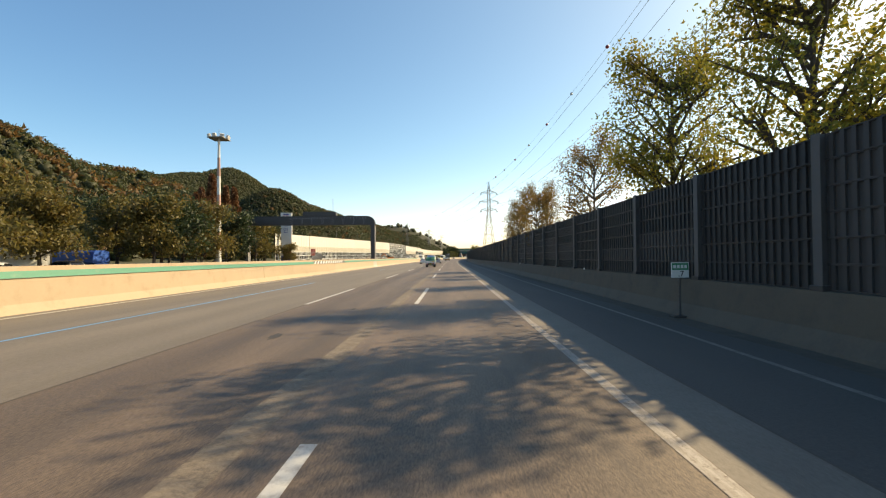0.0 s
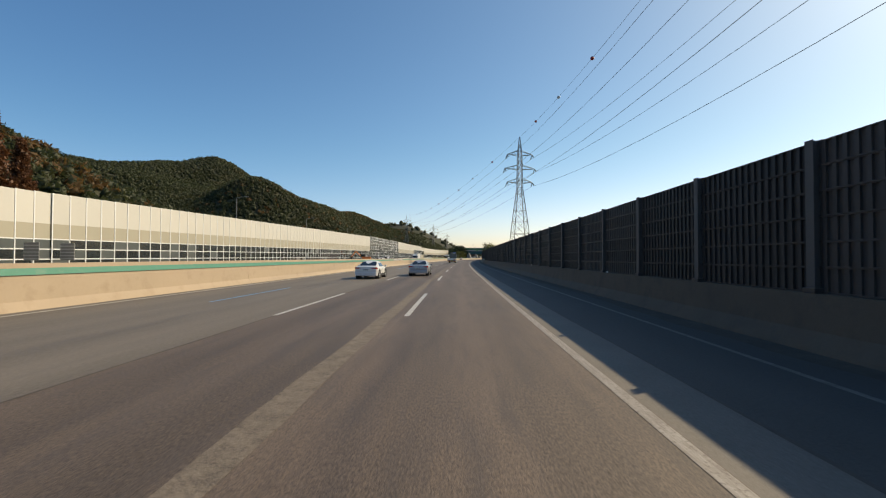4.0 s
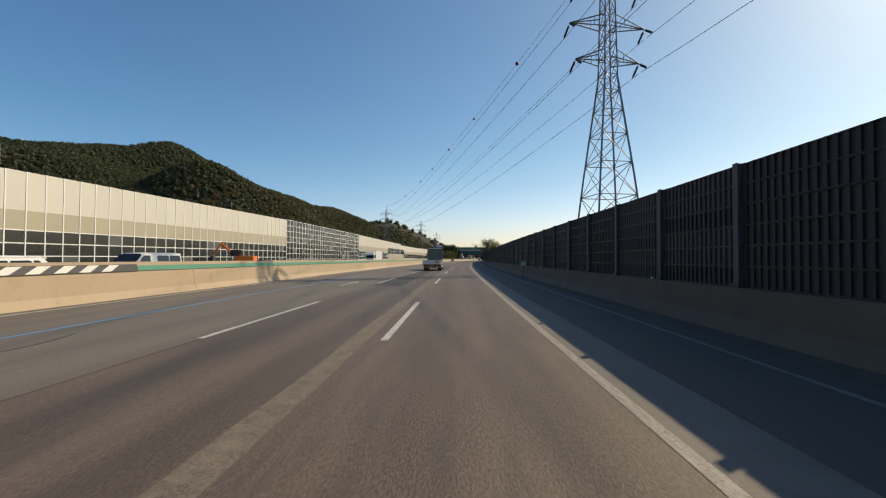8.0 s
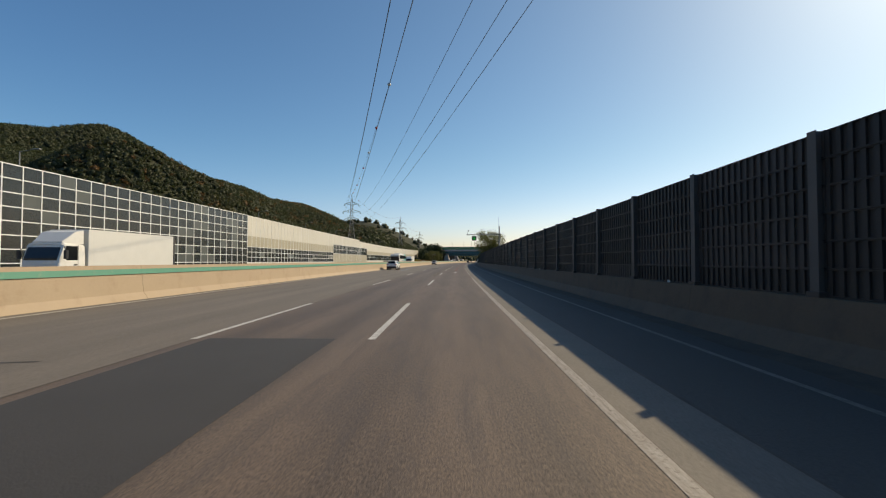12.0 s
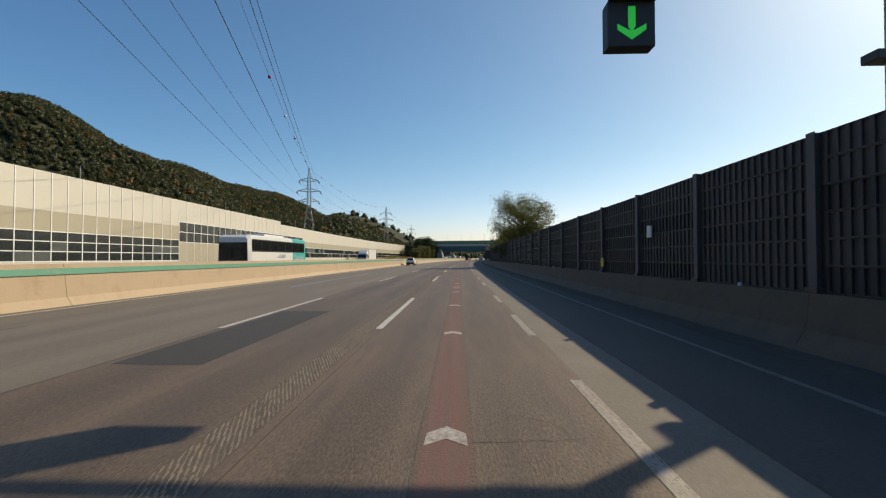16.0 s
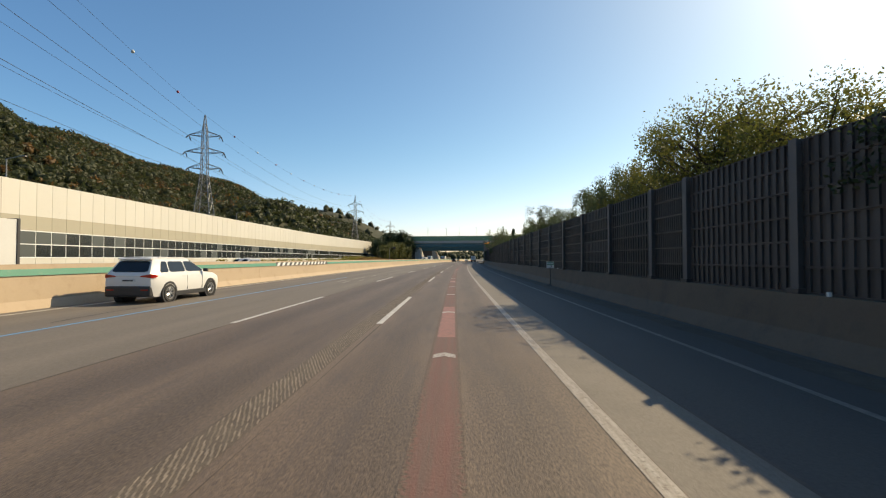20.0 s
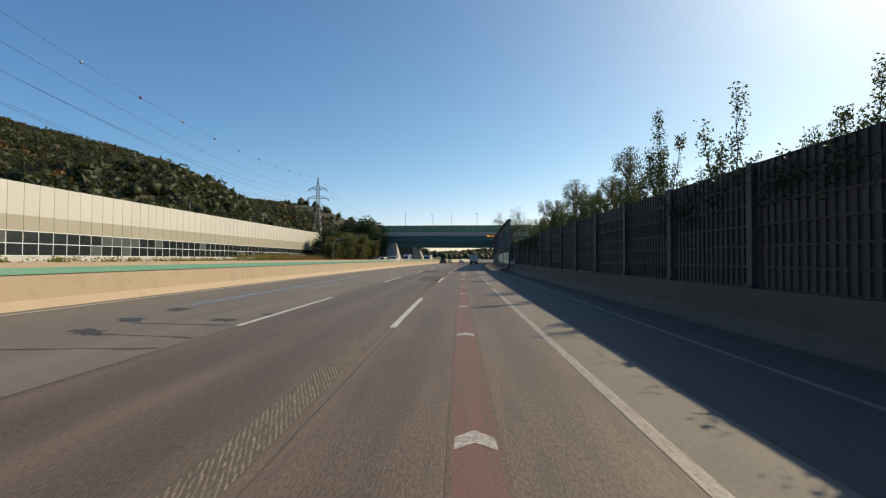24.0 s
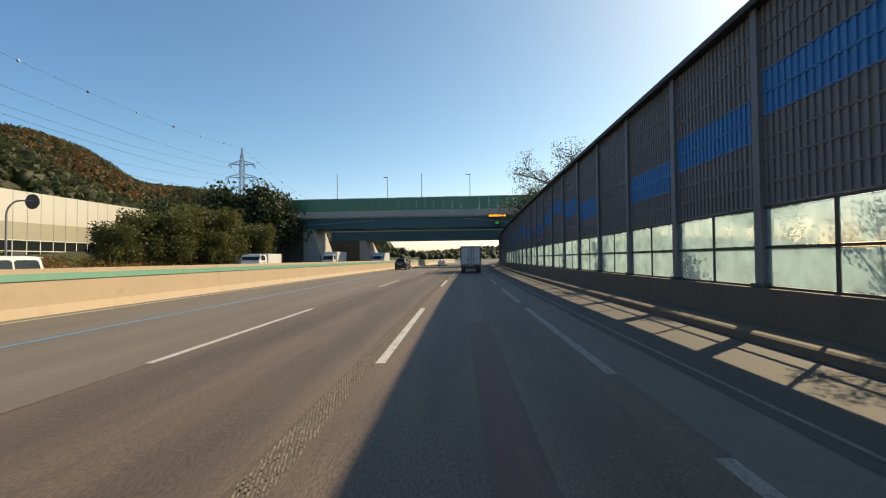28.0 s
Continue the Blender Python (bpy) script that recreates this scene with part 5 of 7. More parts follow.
def section(y, hw, z0, z1, top=0.0, r=0.12):
    """A rounded cross-section: half width hw, narrowed by top at its upper edge."""
    t = hw - top
    return [(-hw + r, y, z0), (hw - r, y, z0), (hw, y, z0 + r), (hw, y, (z0 + z1) * 0.5 + 0.06), (t, y, z1 - r * 0.8), (t - r, y, z1), (-t + r, y, z1), (-t, y, z1 - r * 0.8), (-hw, y, (z0 + z1) * 0.5 + 0.06), (-hw, y, z0 + r)]


# stations along a car as shares of its length, width and height: (y below, y at the roof, width, roof, belt); roof 0 means bonnet or boot lid
SHAPES = {
    "suv": (0.64, 0.72, [(0.0, 0.085, 0.9, 1, 1.0), (0.04, 0.115, 0.985, 1, 1.0), (0.2, 0.2, 1, 1, 1), (0.42, 0.42, 1, 1, 1), (0.57, 0.54, 1, 0.985, 0.99), (0.745, 0.74, 0.99, 0, 0.97), (0.88, 0.88, 0.97, 0, 0.91), (0.965, 0.965, 0.89, 0, 0.81), (1, 1, 0.74, 0, 0.66)]),
    "sedan": (0.645, 0.7, [(0.0, 0.005, 0.88, 0, 0.99), (0.035, 0.045, 0.97, 0, 1.04), (0.15, 0.17, 1, 0, 1.05), (0.31, 0.35, 1, 0.975, 1.02), (0.45, 0.45, 1, 1, 1), (0.57, 0.55, 1, 0.985, 0.99), (0.735, 0.73, 0.99, 0, 0.97), (0.88, 0.88, 0.97, 0, 0.9), (0.965, 0.965, 0.89, 0, 0.79), (1, 1, 0.74, 0, 0.64)]),
    "van": (0.57, 0.8, [(0.0, 0.03, 0.93, 1, 1.0), (0.03, 0.055, 0.99, 1, 1), (0.3, 0.3, 1, 1, 1), (0.55, 0.55, 1, 1, 1), (0.74, 0.7, 1, 0.985, 1), (0.9, 0.885, 0.98, 0, 0.97), (0.97, 0.97, 0.9, 0, 0.84), (1, 1, 0.8, 0, 0.68)]),
}
SIDE_PANES = {
    "suv": [(0.105, 0.205, 0.155, 0.215), (0.222, 0.43, 0.232, 0.425), (0.445, 0.7, 0.44, 0.545)],
    "sedan": [(0.262, 0.43, 0.345, 0.425), (0.445, 0.69, 0.44, 0.55)],
    "van": [(0.05, 0.27, 0.07, 0.27), (0.29, 0.5, 0.29, 0.5), (0.62, 0.85, 0.62, 0.72)],
}


def alloy(parent, x, y, r, w, side):
    """A car wheel: tyre, dark dish and ten bright spokes."""
    tyre = part("wheel", lathe(bmesh.new(), [(r * 0.6, -w / 2), (r * 0.92, -w / 2), (r, -w * 0.34), (r, w * 0.34), (r * 0.92, w / 2), (r * 0.68, w / 2)], caps=False), RUBBER, parent, smooth=False)
    tyre.location = (x, y, r)
    part("dish", lathe(bmesh.new(), [(r * 0.66, side * w * 0.3), (0.01, side * w * 0.28)], 20, caps=False), BLACK_PLASTIC, tyre)
    part("rim", lathe(bmesh.new(), [(r * 0.7, side * w * 0.5), (r * 0.62, side * w * 0.5), (r * 0.6, side * w * 0.3)], 24, caps=False), RIM, tyre)
    bm = bmesh.new()
    for k in range(10):
        a = k * math.pi / 5 + (0.12 if k % 2 else -0.12)
        d = Vector((0, math.cos(a), math.sin(a)))
        rod(bm, Vector((side * w * 0.42, 0, 0)) + d * r * 0.1, Vector((side * w * 0.46, 0, 0)) + d * r * 0.62, r * 0.06, r * 0.045, 5)
    part("spokes", bm, RIM, tyre)
    part("hub", rod(bmesh.new(), (side * w * 0.34, 0, 0), (side * w * 0.5, 0, 0), r * 0.15, n=12), RIM, tyre)
    return tyre


def car(name, label, m, paint, L=4.7, W=1.88, H=1.68, kind="suv"):
    ob = base(name, m, label, "car", "cars on the road")
    hw = W / 2
    fb, fr, st = SHAPES[kind]
    B = fb * H
    zt = H - 0.13
    bm = bmesh.new()
    rings = []
    for k, (yl, yr, w, roof, zb) in enumerate(st):
        end = k in (0, len(st) - 1)
        b, y, x = B * zb, L * yl, w * hw
        low = 0.36 if end else 0.25
        side = [(0.93 * x, y + (0.1 if k == 0 else -0.06 if end else 0), low), (x, y, 0.34 * H if not end else 0.4 * H * min(1, zb + 0.1)), (0.985 * x, y + (0.01 if k == 0 else 0), b - 0.12), (0.93 * x, y + (0.03 if k == 0 else 0), b)]
        if roof:
            t = fr * hw * (0.9 if k == 0 else 1.0)
            side += [(t, L * yr, H * roof - 0.13), (t - 0.13, L * yr, H * roof - 0.03)]
            mid = (0, L * yr, H * roof)
        else:
            side += [(0.88 * x, L * yr, b + 0.02), (0.55 * x, L * yr, b + 0.045)]
            mid = (0, L * yr, b + 0.055)
        rings.append([bm.verts.new((-a, c, d)) for a, c, d in side] + [bm.verts.new(mid)] + [bm.verts.new(p) for p in side[::-1]])
    for p, q in zip(rings, rings[1:]):
        for k in range(13):
            bm.faces.new((p[k], p[(k + 1) % 13], q[(k + 1) % 13], q[k]))
    for r in (rings[0], rings[-1]):
        for k in range(5):
            bm.faces.new((r[k], r[k + 1], r[11 - k], r[12 - k]))
        bm.faces.new((r[5], r[6], r[7]))
    bmesh.ops.recalc_face_normals(bm, faces=bm.faces)
    body = part("body", bm, paint, ob, smooth=True)
    body.data.set_sharp_from_angle(angle=radians(38))

    def sheet(nm, quad, out, material, thick=0.02):
        out = Vector(out)
        q = [Vector(p) + out for p in quad]
        c = sum(q, Vector()) / 4
        ring = []
        for a, b_ in zip(q, q[1:] + q[:1]):
            ring += [a.lerp(b_, 0.1), a.lerp(b_, 0.9)]
        bm = loft(bmesh.new(), [[p for p in ring], [p - out.normalized() * thick for p in ring]])
        bmesh.ops.recalc_face_normals(bm, faces=bm.faces)
        return part(nm, bm, material, ob)

    z0, z1 = B + 0.035, zt - 0.06
    gx = lambda z: 0.93 * hw + (fr * hw - 0.93 * hw) * (z - B) / (zt - B)
    for sx in (-1, 1):
        for a0, a1, b0, b1 in SIDE_PANES[kind]:
            sheet("side_window", [(sx * gx(z0), L * a0, z0), (sx * gx(z0), L * a1, z0), (sx * gx(z1), L * b1, z1), (sx * gx(z1), L * b0, z1)], (sx * 0.012, 0, 0.004), CAR_GLASS)
    n = len(st)
    f0 = [k for k in range(n) if st[k][3]][-1]
    yw, yh = L * st[f0 + 1][1], L * st[f0][1]
    zw = B * st[f0 + 1][4] + 0.05
    sheet("windscreen", [(-0.78 * hw, yw - 0.03, zw), (0.78 * hw, yw - 0.03, zw), (fr * hw * 0.86, yh + 0.06, H - 0.1), (-fr * hw * 0.86, yh + 0.06, H - 0.1)], (0, 0.014, 0.02), CAR_GLASS)
    r0 = [k for k in range(n) if st[k][3]][0]
    if r0 == 0:
        yb, yt, zb, zh = 0.035, L * st[0][1], B + 0.05, zt - 0.05
        f = lambda z: yb + (yt - yb) * (z - B) / (zt - B)
        sheet("rear_window", [(-0.72 * hw, f(zb), zb), (0.72 * hw, f(zb), zb), (fr * hw * 0.86, f(zh), zh), (-fr * hw * 0.86, f(zh), zh)], (0, -0.016, 0.01), CAR_GLASS)
        sheet("spoiler", [(-fr * hw * 0.92, yt - 0.13, H - 0.1), (fr * hw * 0.92, yt - 0.13, H - 0.1), (fr * hw * 0.9, yt + 0.1, H - 0.045), (-fr * hw * 0.9, yt + 0.1, H - 0.045)], (0, -0.004, 0.025), paint, 0.04)
        part("rear_wiper", rod(bmesh.new(), (0, f(zb) - 0.03, zb + 0.02), (0.32, f(zb + 0.06) - 0.035, zb + 0.07), 0.01), BLACK_PLASTIC, ob)
    else:
        yb, yt = L * st[r0 - 1][1], L * st[r0][1]
        sheet("rear_window", [(-0.74 * hw, yb + 0.04, B * 1.05 + 0.06), (0.74 * hw, yb + 0.04, B * 1.05 + 0.06), (fr * hw * 0.86, yt - 0.05, zt + 0.03), (-fr * hw * 0.86, yt - 0.05, zt + 0.03)], (0, -0.012, 0.02), CAR_GLASS)
    lamp = B - (0.04 if kind == "suv" else 0.02)
    for sx in (-1, 1):
        bm = bmesh.new()
        q = [(0.45, -0.012, lamp - 0.075), (0.45, -0.012, lamp - 0.045), (0.88, 0.0, lamp + 0.02), (0.9, 0.0, lamp - 0.12)]
        h = 0.16 if kind == "van" else 0.0
        loft(bm, [[(sx * a * hw, c, d - h) for a, c, d in q], [(sx * a * hw, c + 0.12, d - h) for a, c, d in q]])
        loft(bm, [[(sx * hw * 0.9, 0.0, lamp + 0.02 - h), (sx * hw * 0.985, 0.16, lamp - 0.01 - h), (sx * hw * 0.99, 0.3, lamp - 0.05 - h), (sx * hw * 0.99, 0.14, lamp - 0.12 - h), (sx * hw * 0.91, 0.0, lamp - 0.12 - h)], [(sx * hw * 0.8, 0.06, lamp + 0.02 - h), (sx * hw * 0.88, 0.2, lamp - 0.01 - h), (sx * hw * 0.88, 0.3, lamp - 0.05 - h), (sx * hw * 0.88, 0.16, lamp - 0.12 - h), (sx * hw * 0.8, 0.06, lamp - 0.12 - h)]])
        bmesh.ops.recalc_face_normals(bm, faces=bm.faces)
        part("tail_lamp", bm, RED_LAMP, ob, "red tail lamp")
        part("head_lamp", boxes((sx * hw * 0.68 - 0.17, sx * hw * 0.68 + 0.13, L - 0.3, L - 0.06, B * 0.7, B * 0.8), bevel=0.03), CLEAR_LAMP, ob)
        part("mirror", boxes((sx * (hw + 0.07) - 0.1, sx * (hw + 0.07) + 0.1, L * 0.675, L * 0.675 + 0.12, B - 0.01, B + 0.14), bevel=0.045), BLACK_PLASTIC if kind == "suv" else paint, ob)
        part("sill", boxes((sx * hw * 0.985 - 0.05, sx * hw * 0.985 + 0.022, 1.35, L - 1.3, 0.22, 0.4), bevel=0.02), BLACK_PLASTIC, ob)
        for y in (L * 0.375, L * 0.58):
            part("door_handle", boxes((sx * hw * 0.98 - 0.02, sx * hw * 0.98 + 0.022, y, y + 0.2, B * 0.86, B * 0.885), bevel=0.008), paint, ob)
        for y in (L * 0.437, L * 0.66):
            part("door_seam", boxes((sx * hw * 0.99 - 0.012, sx * hw * 0.99 + 0.008, y, y + 0.012, 0.42, B * 0.88)), BLACK_PLASTIC, ob)
        for y in (0.2 * L, 0.795 * L):
            well = part("wheel_arch", lathe(bmesh.new(), [(0.455, sx * (hw - 0.3)), (0.455, sx * (hw + 0.01)), (0.37, sx * (hw + 0.01)), (0.37, sx * (hw - 0.16))]), BLACK_PLASTIC, ob)
            well.location = (0, y, 0.36)
            alloy(ob, sx * (hw - 0.1), y, 0.36, 0.23, sx)
        if kind == "suv":
            part("roof_rail", rod(bmesh.new(), (sx * (fr * hw - 0.09), L * 0.16, H - 0.035), (sx * (fr * hw - 0.09), L * 0.5, H - 0.035), 0.02), ALU, ob)
    part("rear_bumper", boxes((-hw * 0.9, hw * 0.9, -0.045, 0.3, 0.27, 0.38 * H), bevel=0.07), BLACK_PLASTIC if kind == "suv" else paint, ob)
    part("front_bumper", boxes((-hw * 0.76, hw * 0.76, L - 0.2, L + 0.03, 0.28, 0.5), bevel=0.05), BLACK_PLASTIC, ob)
    part("grille", boxes((-hw * 0.45, hw * 0.45, L - 0.08, L + 0.015, 0.52, B * 0.64), bevel=0.02), BLACK_PLASTIC, ob)
    if kind == "suv":
        part("lamp_strip", boxes((-hw * 0.5, hw * 0.5, -0.014, 0.03, lamp - 0.065, lamp - 0.045)), ALU, ob)
        for sx in (-1, 1):
            part("reflector", boxes((sx * hw * 0.68 - 0.14, sx * hw * 0.68 + 0.14, -0.055, -0.02, 0.5, 0.55), bevel=0.01), RED_LAMP, ob)
    zp = B * 0.72
    plate_ = part("number_plate", boxes((-0.26, 0.26, -0.02, 0.05, zp, zp + 0.12)), PLATE_WHITE, ob)
    part("plate_bar", boxes((-0.2, 0.2, -0.026, -0.02, zp + 0.035, zp + 0.085)), BLACK_PLASTIC, plate_)
    return ob


def cab(parent, y0, y1, hw, z0, z1, paint, z_win, slope=0.25):
    ring = lambda y, w, a, b: [(-w, y, a), (w, y, a), (w, y, b), (-w, y, b)]
    body = part("cab", loft(bmesh.new(), [section(y, w, z0, z, 0.05, 0.11) for y, w, z in ((y0, hw - 0.03, z1 - 0.06), (y0 + 0.12, hw, z1), (y1 - 0.42, hw, z1), (y1 - 0.34, hw * 0.99, z1 - 0.06), (y1 - 0.05, hw * 0.97, z_win), (y1, hw * 0.94, z_win - 0.2))]), paint, parent)
    for sx in (-1, 1):
        part("side_window", boxes((sx * hw - 0.012, sx * hw + 0.012, y0 + 0.55, y1 - 0.42, z_win - 0.02, z1 - 0.16), bevel=0.01), CAR_GLASS, body)
        part("door_seam", boxes((sx * hw - 0.006, sx * hw + 0.006, y0 + 0.5, y0 + 0.515, z0 + 0.2, z1 - 0.1)), BLACK_PLASTIC, body)
        part("door_handle", boxes((sx * (hw + 0.02) - 0.02, sx * (hw + 0.02) + 0.02, y0 + 0.6, y0 + 0.8, z_win - 0.3, z_win - 0.24)), BLACK_PLASTIC, body)
        part("mirror", boxes((sx * (hw + 0.22) - 0.09, sx * (hw + 0.22) + 0.09, y1 - 0.25, y1 - 0.1, z_win + 0.05, z_win + 0.55), bevel=0.03), BLACK_PLASTIC, parent)
        part("mirror_arm", rod(bmesh.new(), (sx * hw, y1 - 0.3, z1 - 0.2), (sx * (hw + 0.22), y1 - 0.18, z_win + 0.5), 0.025), BLACK_PLASTIC, parent)
        part("head_lamp", boxes((sx * hw * 0.75 - 0.18, sx * hw * 0.75 + 0.18, y1 - 0.02, y1 + 0.03, z0 + 0.15, z0 + 0.4), bevel=0.02), CLEAR_LAMP, parent)
    bm = loft(bmesh.new(), [ring(y1 - 0.33, hw * 0.84, z1 - 0.22, z1 - 0.12), ring(y1 - 0.03, hw * 0.84, z_win - 0.02, z_win + 0.1)])
    part("windscreen", bm, CAR_GLASS, body)
    part("sun_visor", boxes((-hw * 0.86, hw * 0.86, y1 - 0.5, y1 - 0.3, z1 - 0.1, z1 - 0.03), bevel=0.02), paint, body)
    part("bumper", boxes((-hw * 0.98, hw * 0.98, y1 - 0.3, y1 + 0.06, z0 - 0.25, z0 + 0.1), bevel=0.05), paint, parent)
    return body


def box_truck(name, label, m, L=6.2, W=2.4, top=3.15, paint=BOX_GREY, cabpaint=TRUCK_WHITE):
    ob = base(name, m, label, "truck", "trucks on the road")
    hw = W / 2
    part("cargo_box", boxes((-hw + 0.03, hw - 0.03, 0.06, L, 0.98, top - 0.03), bevel=0.02), paint, ob)
    for sx in (-1, 1):
        part("corner_post", boxes((sx * (hw - 0.04) - 0.05, sx * (hw - 0.04) + 0.05, 0, 0.14, 0.9, top - 0.02), bevel=0.012), STEEL_DARK, ob)
        door = part("door", boxes((min(sx * 0.03, sx * (hw - 0.1)), max(sx * 0.03, sx * (hw - 0.1)), 0.015, 0.06, 1.12, top - 0.14), bevel=0.012), paint, ob)
        for x in (0.1, 0.32):
            part("lock_rod", rod(bmesh.new(), (sx * x, -0.012, 1.1), (sx * x, -0.012, top - 0.15), 0.022), STEEL_DARK, door)
        part("lock_handle", boxes((sx * 0.36 - 0.17, sx * 0.36 + 0.17, -0.05, -0.012, 1.58, 1.64), bevel=0.008), BLACK_PLASTIC, door)
        for z in (1.35, 1.75, 2.35, 2.85):
            part("hinge", boxes((sx * (hw - 0.14) - 0.09, sx * (hw - 0.14) + 0.09, -0.01, 0.02, z, z + 0.06)), STEEL_DARK, door)
        part("tail_lamp", boxes((sx * (hw - 0.35) - 0.22, sx * (hw - 0.35) + 0.22, -0.03, 0.04, 0.78, 0.9), bevel=0.01), RED_LAMP, ob)
        part("mud_flap", boxes((sx * (hw - 0.35) - 0.28, sx * (hw - 0.35) + 0.28, 0.7, 0.72, 0.25, 0.8)), BLACK_PLASTIC, ob)
        for y in (1.5,):
            wheel(ob, sx * (hw - 0.22), y, 0.42, 0.42, side=sx)
        wheel(ob, sx * (hw - 0.25), L + 0.75, 0.42, 0.26, side=sx)
    part("top_rail", boxes((-hw, hw, -0.005, 0.14, top - 0.12, top + 0.02), bevel=0.012), STEEL_DARK, ob)
    part("bottom_rail", boxes((-hw, hw, -0.005, 0.14, 0.92, 1.08), bevel=0.012), STEEL_GREY, ob)
    part("bumper", boxes((-hw + 0.1, hw - 0.1, 0.0, 0.1, 0.5, 0.64), bevel=0.02), STEEL_DARK, ob)
    part("lamp_bar", boxes((-hw + 0.05, hw - 0.05, 0.02, 0.1, 0.74, 0.92)), CHASSIS, ob)
    plate = part("number_plate", boxes((-0.3, 0.3, -0.03, 0.02, 0.76, 0.9)), YELLOW_PLATE, ob)
    part("plate_bar", boxes((-0.24, 0.24, -0.036, -0.03, 0.8, 0.86)), BLACK_PLASTIC, plate)
    part("chassis", boxes((-0.5, 0.5, 0.3, L + 1.4, 0.5, 0.95)), CHASSIS, ob)
    zc = min(top - 0.15, 2.7)
    cab(ob, L + 0.12, L + 1.85, hw * 0.92, 0.7, zc, cabpaint, 1.75)
    if top > 3.3:
        w = hw * 0.86
        part("roof_deflector", loft(bmesh.new(), [[(-w, L + 0.2, zc - 0.02), (w, L + 0.2, zc - 0.02), (w, L + 0.2, top - 0.1), (-w, L + 0.2, top - 0.1)], [(-w * 0.97, L + 0.7, zc - 0.02), (w * 0.97, L + 0.7, zc - 0.02), (w * 0.94, L + 0.7, top - 0.22), (-w * 0.94, L + 0.7, top - 0.22)], [(-w * 0.85, L + 1.4, zc - 0.02), (w * 0.85, L + 1.4, zc - 0.02), (w * 0.8, L + 1.4, zc + 0.1), (-w * 0.8, L + 1.4, zc + 0.1)]]), cabpaint, ob)
    return ob


lead = box_truck("box_truck", "grey-white box truck with closed rear doors and a dark frame", at(640, 0.1))

# small flatbed with a green tarpaulin
kt = base("flatbed_truck", at(75.4, -3.75), "small white flatbed truck with a green tarpaulin over its load", "truck", "trucks on the road")
part("bed_floor", boxes((-0.86, 0.86, 0.03, 2.95, 0.68, 0.76)), CHASSIS, kt)
part("tailgate", boxes((-0.86, 0.86, 0.0, 0.04, 0.72, 1.1), bevel=0.01), TRUCK_WHITE, kt, "white tailgate with plain dark lettering bars")
for _x, _w in ((-0.42, 0.1), (-0.28, 0.1), (-0.14, 0.1), (0.04, 0.14)):
    part("lettering_bar", boxes((_x, _x + _w, -0.008, 0.0, 0.9, 0.97)), BLACK_PLASTIC, kt)
part("sticker", boxes((0.22, 0.6, -0.007, 0.0, 0.86, 1.04)), YELLOW_PLATE, kt)
for sx in (-1, 1):
    part("side_gate", boxes((sx * 0.86 - 0.02, sx * 0.86 + 0.02, 0.05, 2.95, 0.72, 1.1), bevel=0.01), TRUCK_WHITE, kt)
    for _y in (0.25, 1.2, 2.1):
        part("gate_rib", boxes((sx * 0.885 - 0.012, sx * 0.885 + 0.012, _y, _y + 0.06, 0.72, 1.1)), TRUCK_WHITE, kt)
    part("lamp_panel", boxes((sx * 0.62 - 0.2, sx * 0.62 + 0.2, 0.0, 0.05, 0.52, 0.7), bevel=0.01), WHITE_PAINT, kt)
    for _x, _m in ((0.52, RED_LIT), (0.72, CLEAR_LAMP)):
        part("round_lamp", rod(bmesh.new(), (sx * _x, -0.03, 0.61), (sx * _x, 0.0, 0.61), 0.075, n=16), _m, kt)
    part("mud_flap", boxes((sx * 0.62 - 0.2, sx * 0.62 + 0.2, 0.42, 0.44, 0.2, 0.6)), BLACK_PLASTIC, kt)
    wheel(kt, sx * 0.66, 0.95, 0.3, 0.34, side=sx)
    wheel(kt, sx * 0.72, 3.75, 0.31, 0.2, side=sx)
part("chassis", boxes((-0.4, 0.4, 0.1, 4.3, 0.4, 0.68)), CHASSIS, kt)
part("number_plate", boxes((-0.25, 0.25, -0.02, 0.0, 0.5, 0.62)), YELLOW_PLATE, kt)
cab(kt, 3.02, 4.65, 0.82, 0.42, 1.98, TRUCK_WHITE, 1.2)
part("roof_box", boxes((-0.62, 0.62, 3.05, 3.75, 1.98, 2.12), bevel=0.04), WHITE_PAINT, kt)
part("blue_sheet", boxes((-0.55, 0.6, 2.6, 2.98, 1.2, 1.9), bevel=0.1), TARP_BLUE, kt)
bm = bmesh.new()
_g = []
for i in range(27):
    row = []
    for j in range(25):
        x, y = -0.95 + 1.9 * j / 24, 0.02 + 2.75 * i / 26
        e = min(1.0, (0.95 - abs(x)) / 0.28) * min(1.0, (y + 0.02) / 0.45, (2.85 - y) / 0.2)
        h = 1.02 + e * (0.62 + 0.16 * noise.noise((x * 2, y * 1.4, 3)) + (0.1 if y > 0.9 else -0.06)) + 0.03 * noise.noise((x * 9, y * 9, 1))
        row.append(bm.verts.new((x * (1.0 - 0.06 * e), y, h)))
    _g.append(row)
for i in range(26):
    for j in range(24):
        bm.faces.new((_g[i][j], _g[i][j + 1], _g[i + 1][j + 1], _g[i + 1][j]))
part("tarpaulin", bm, TARP_GREEN, kt, "creased green tarpaulin")

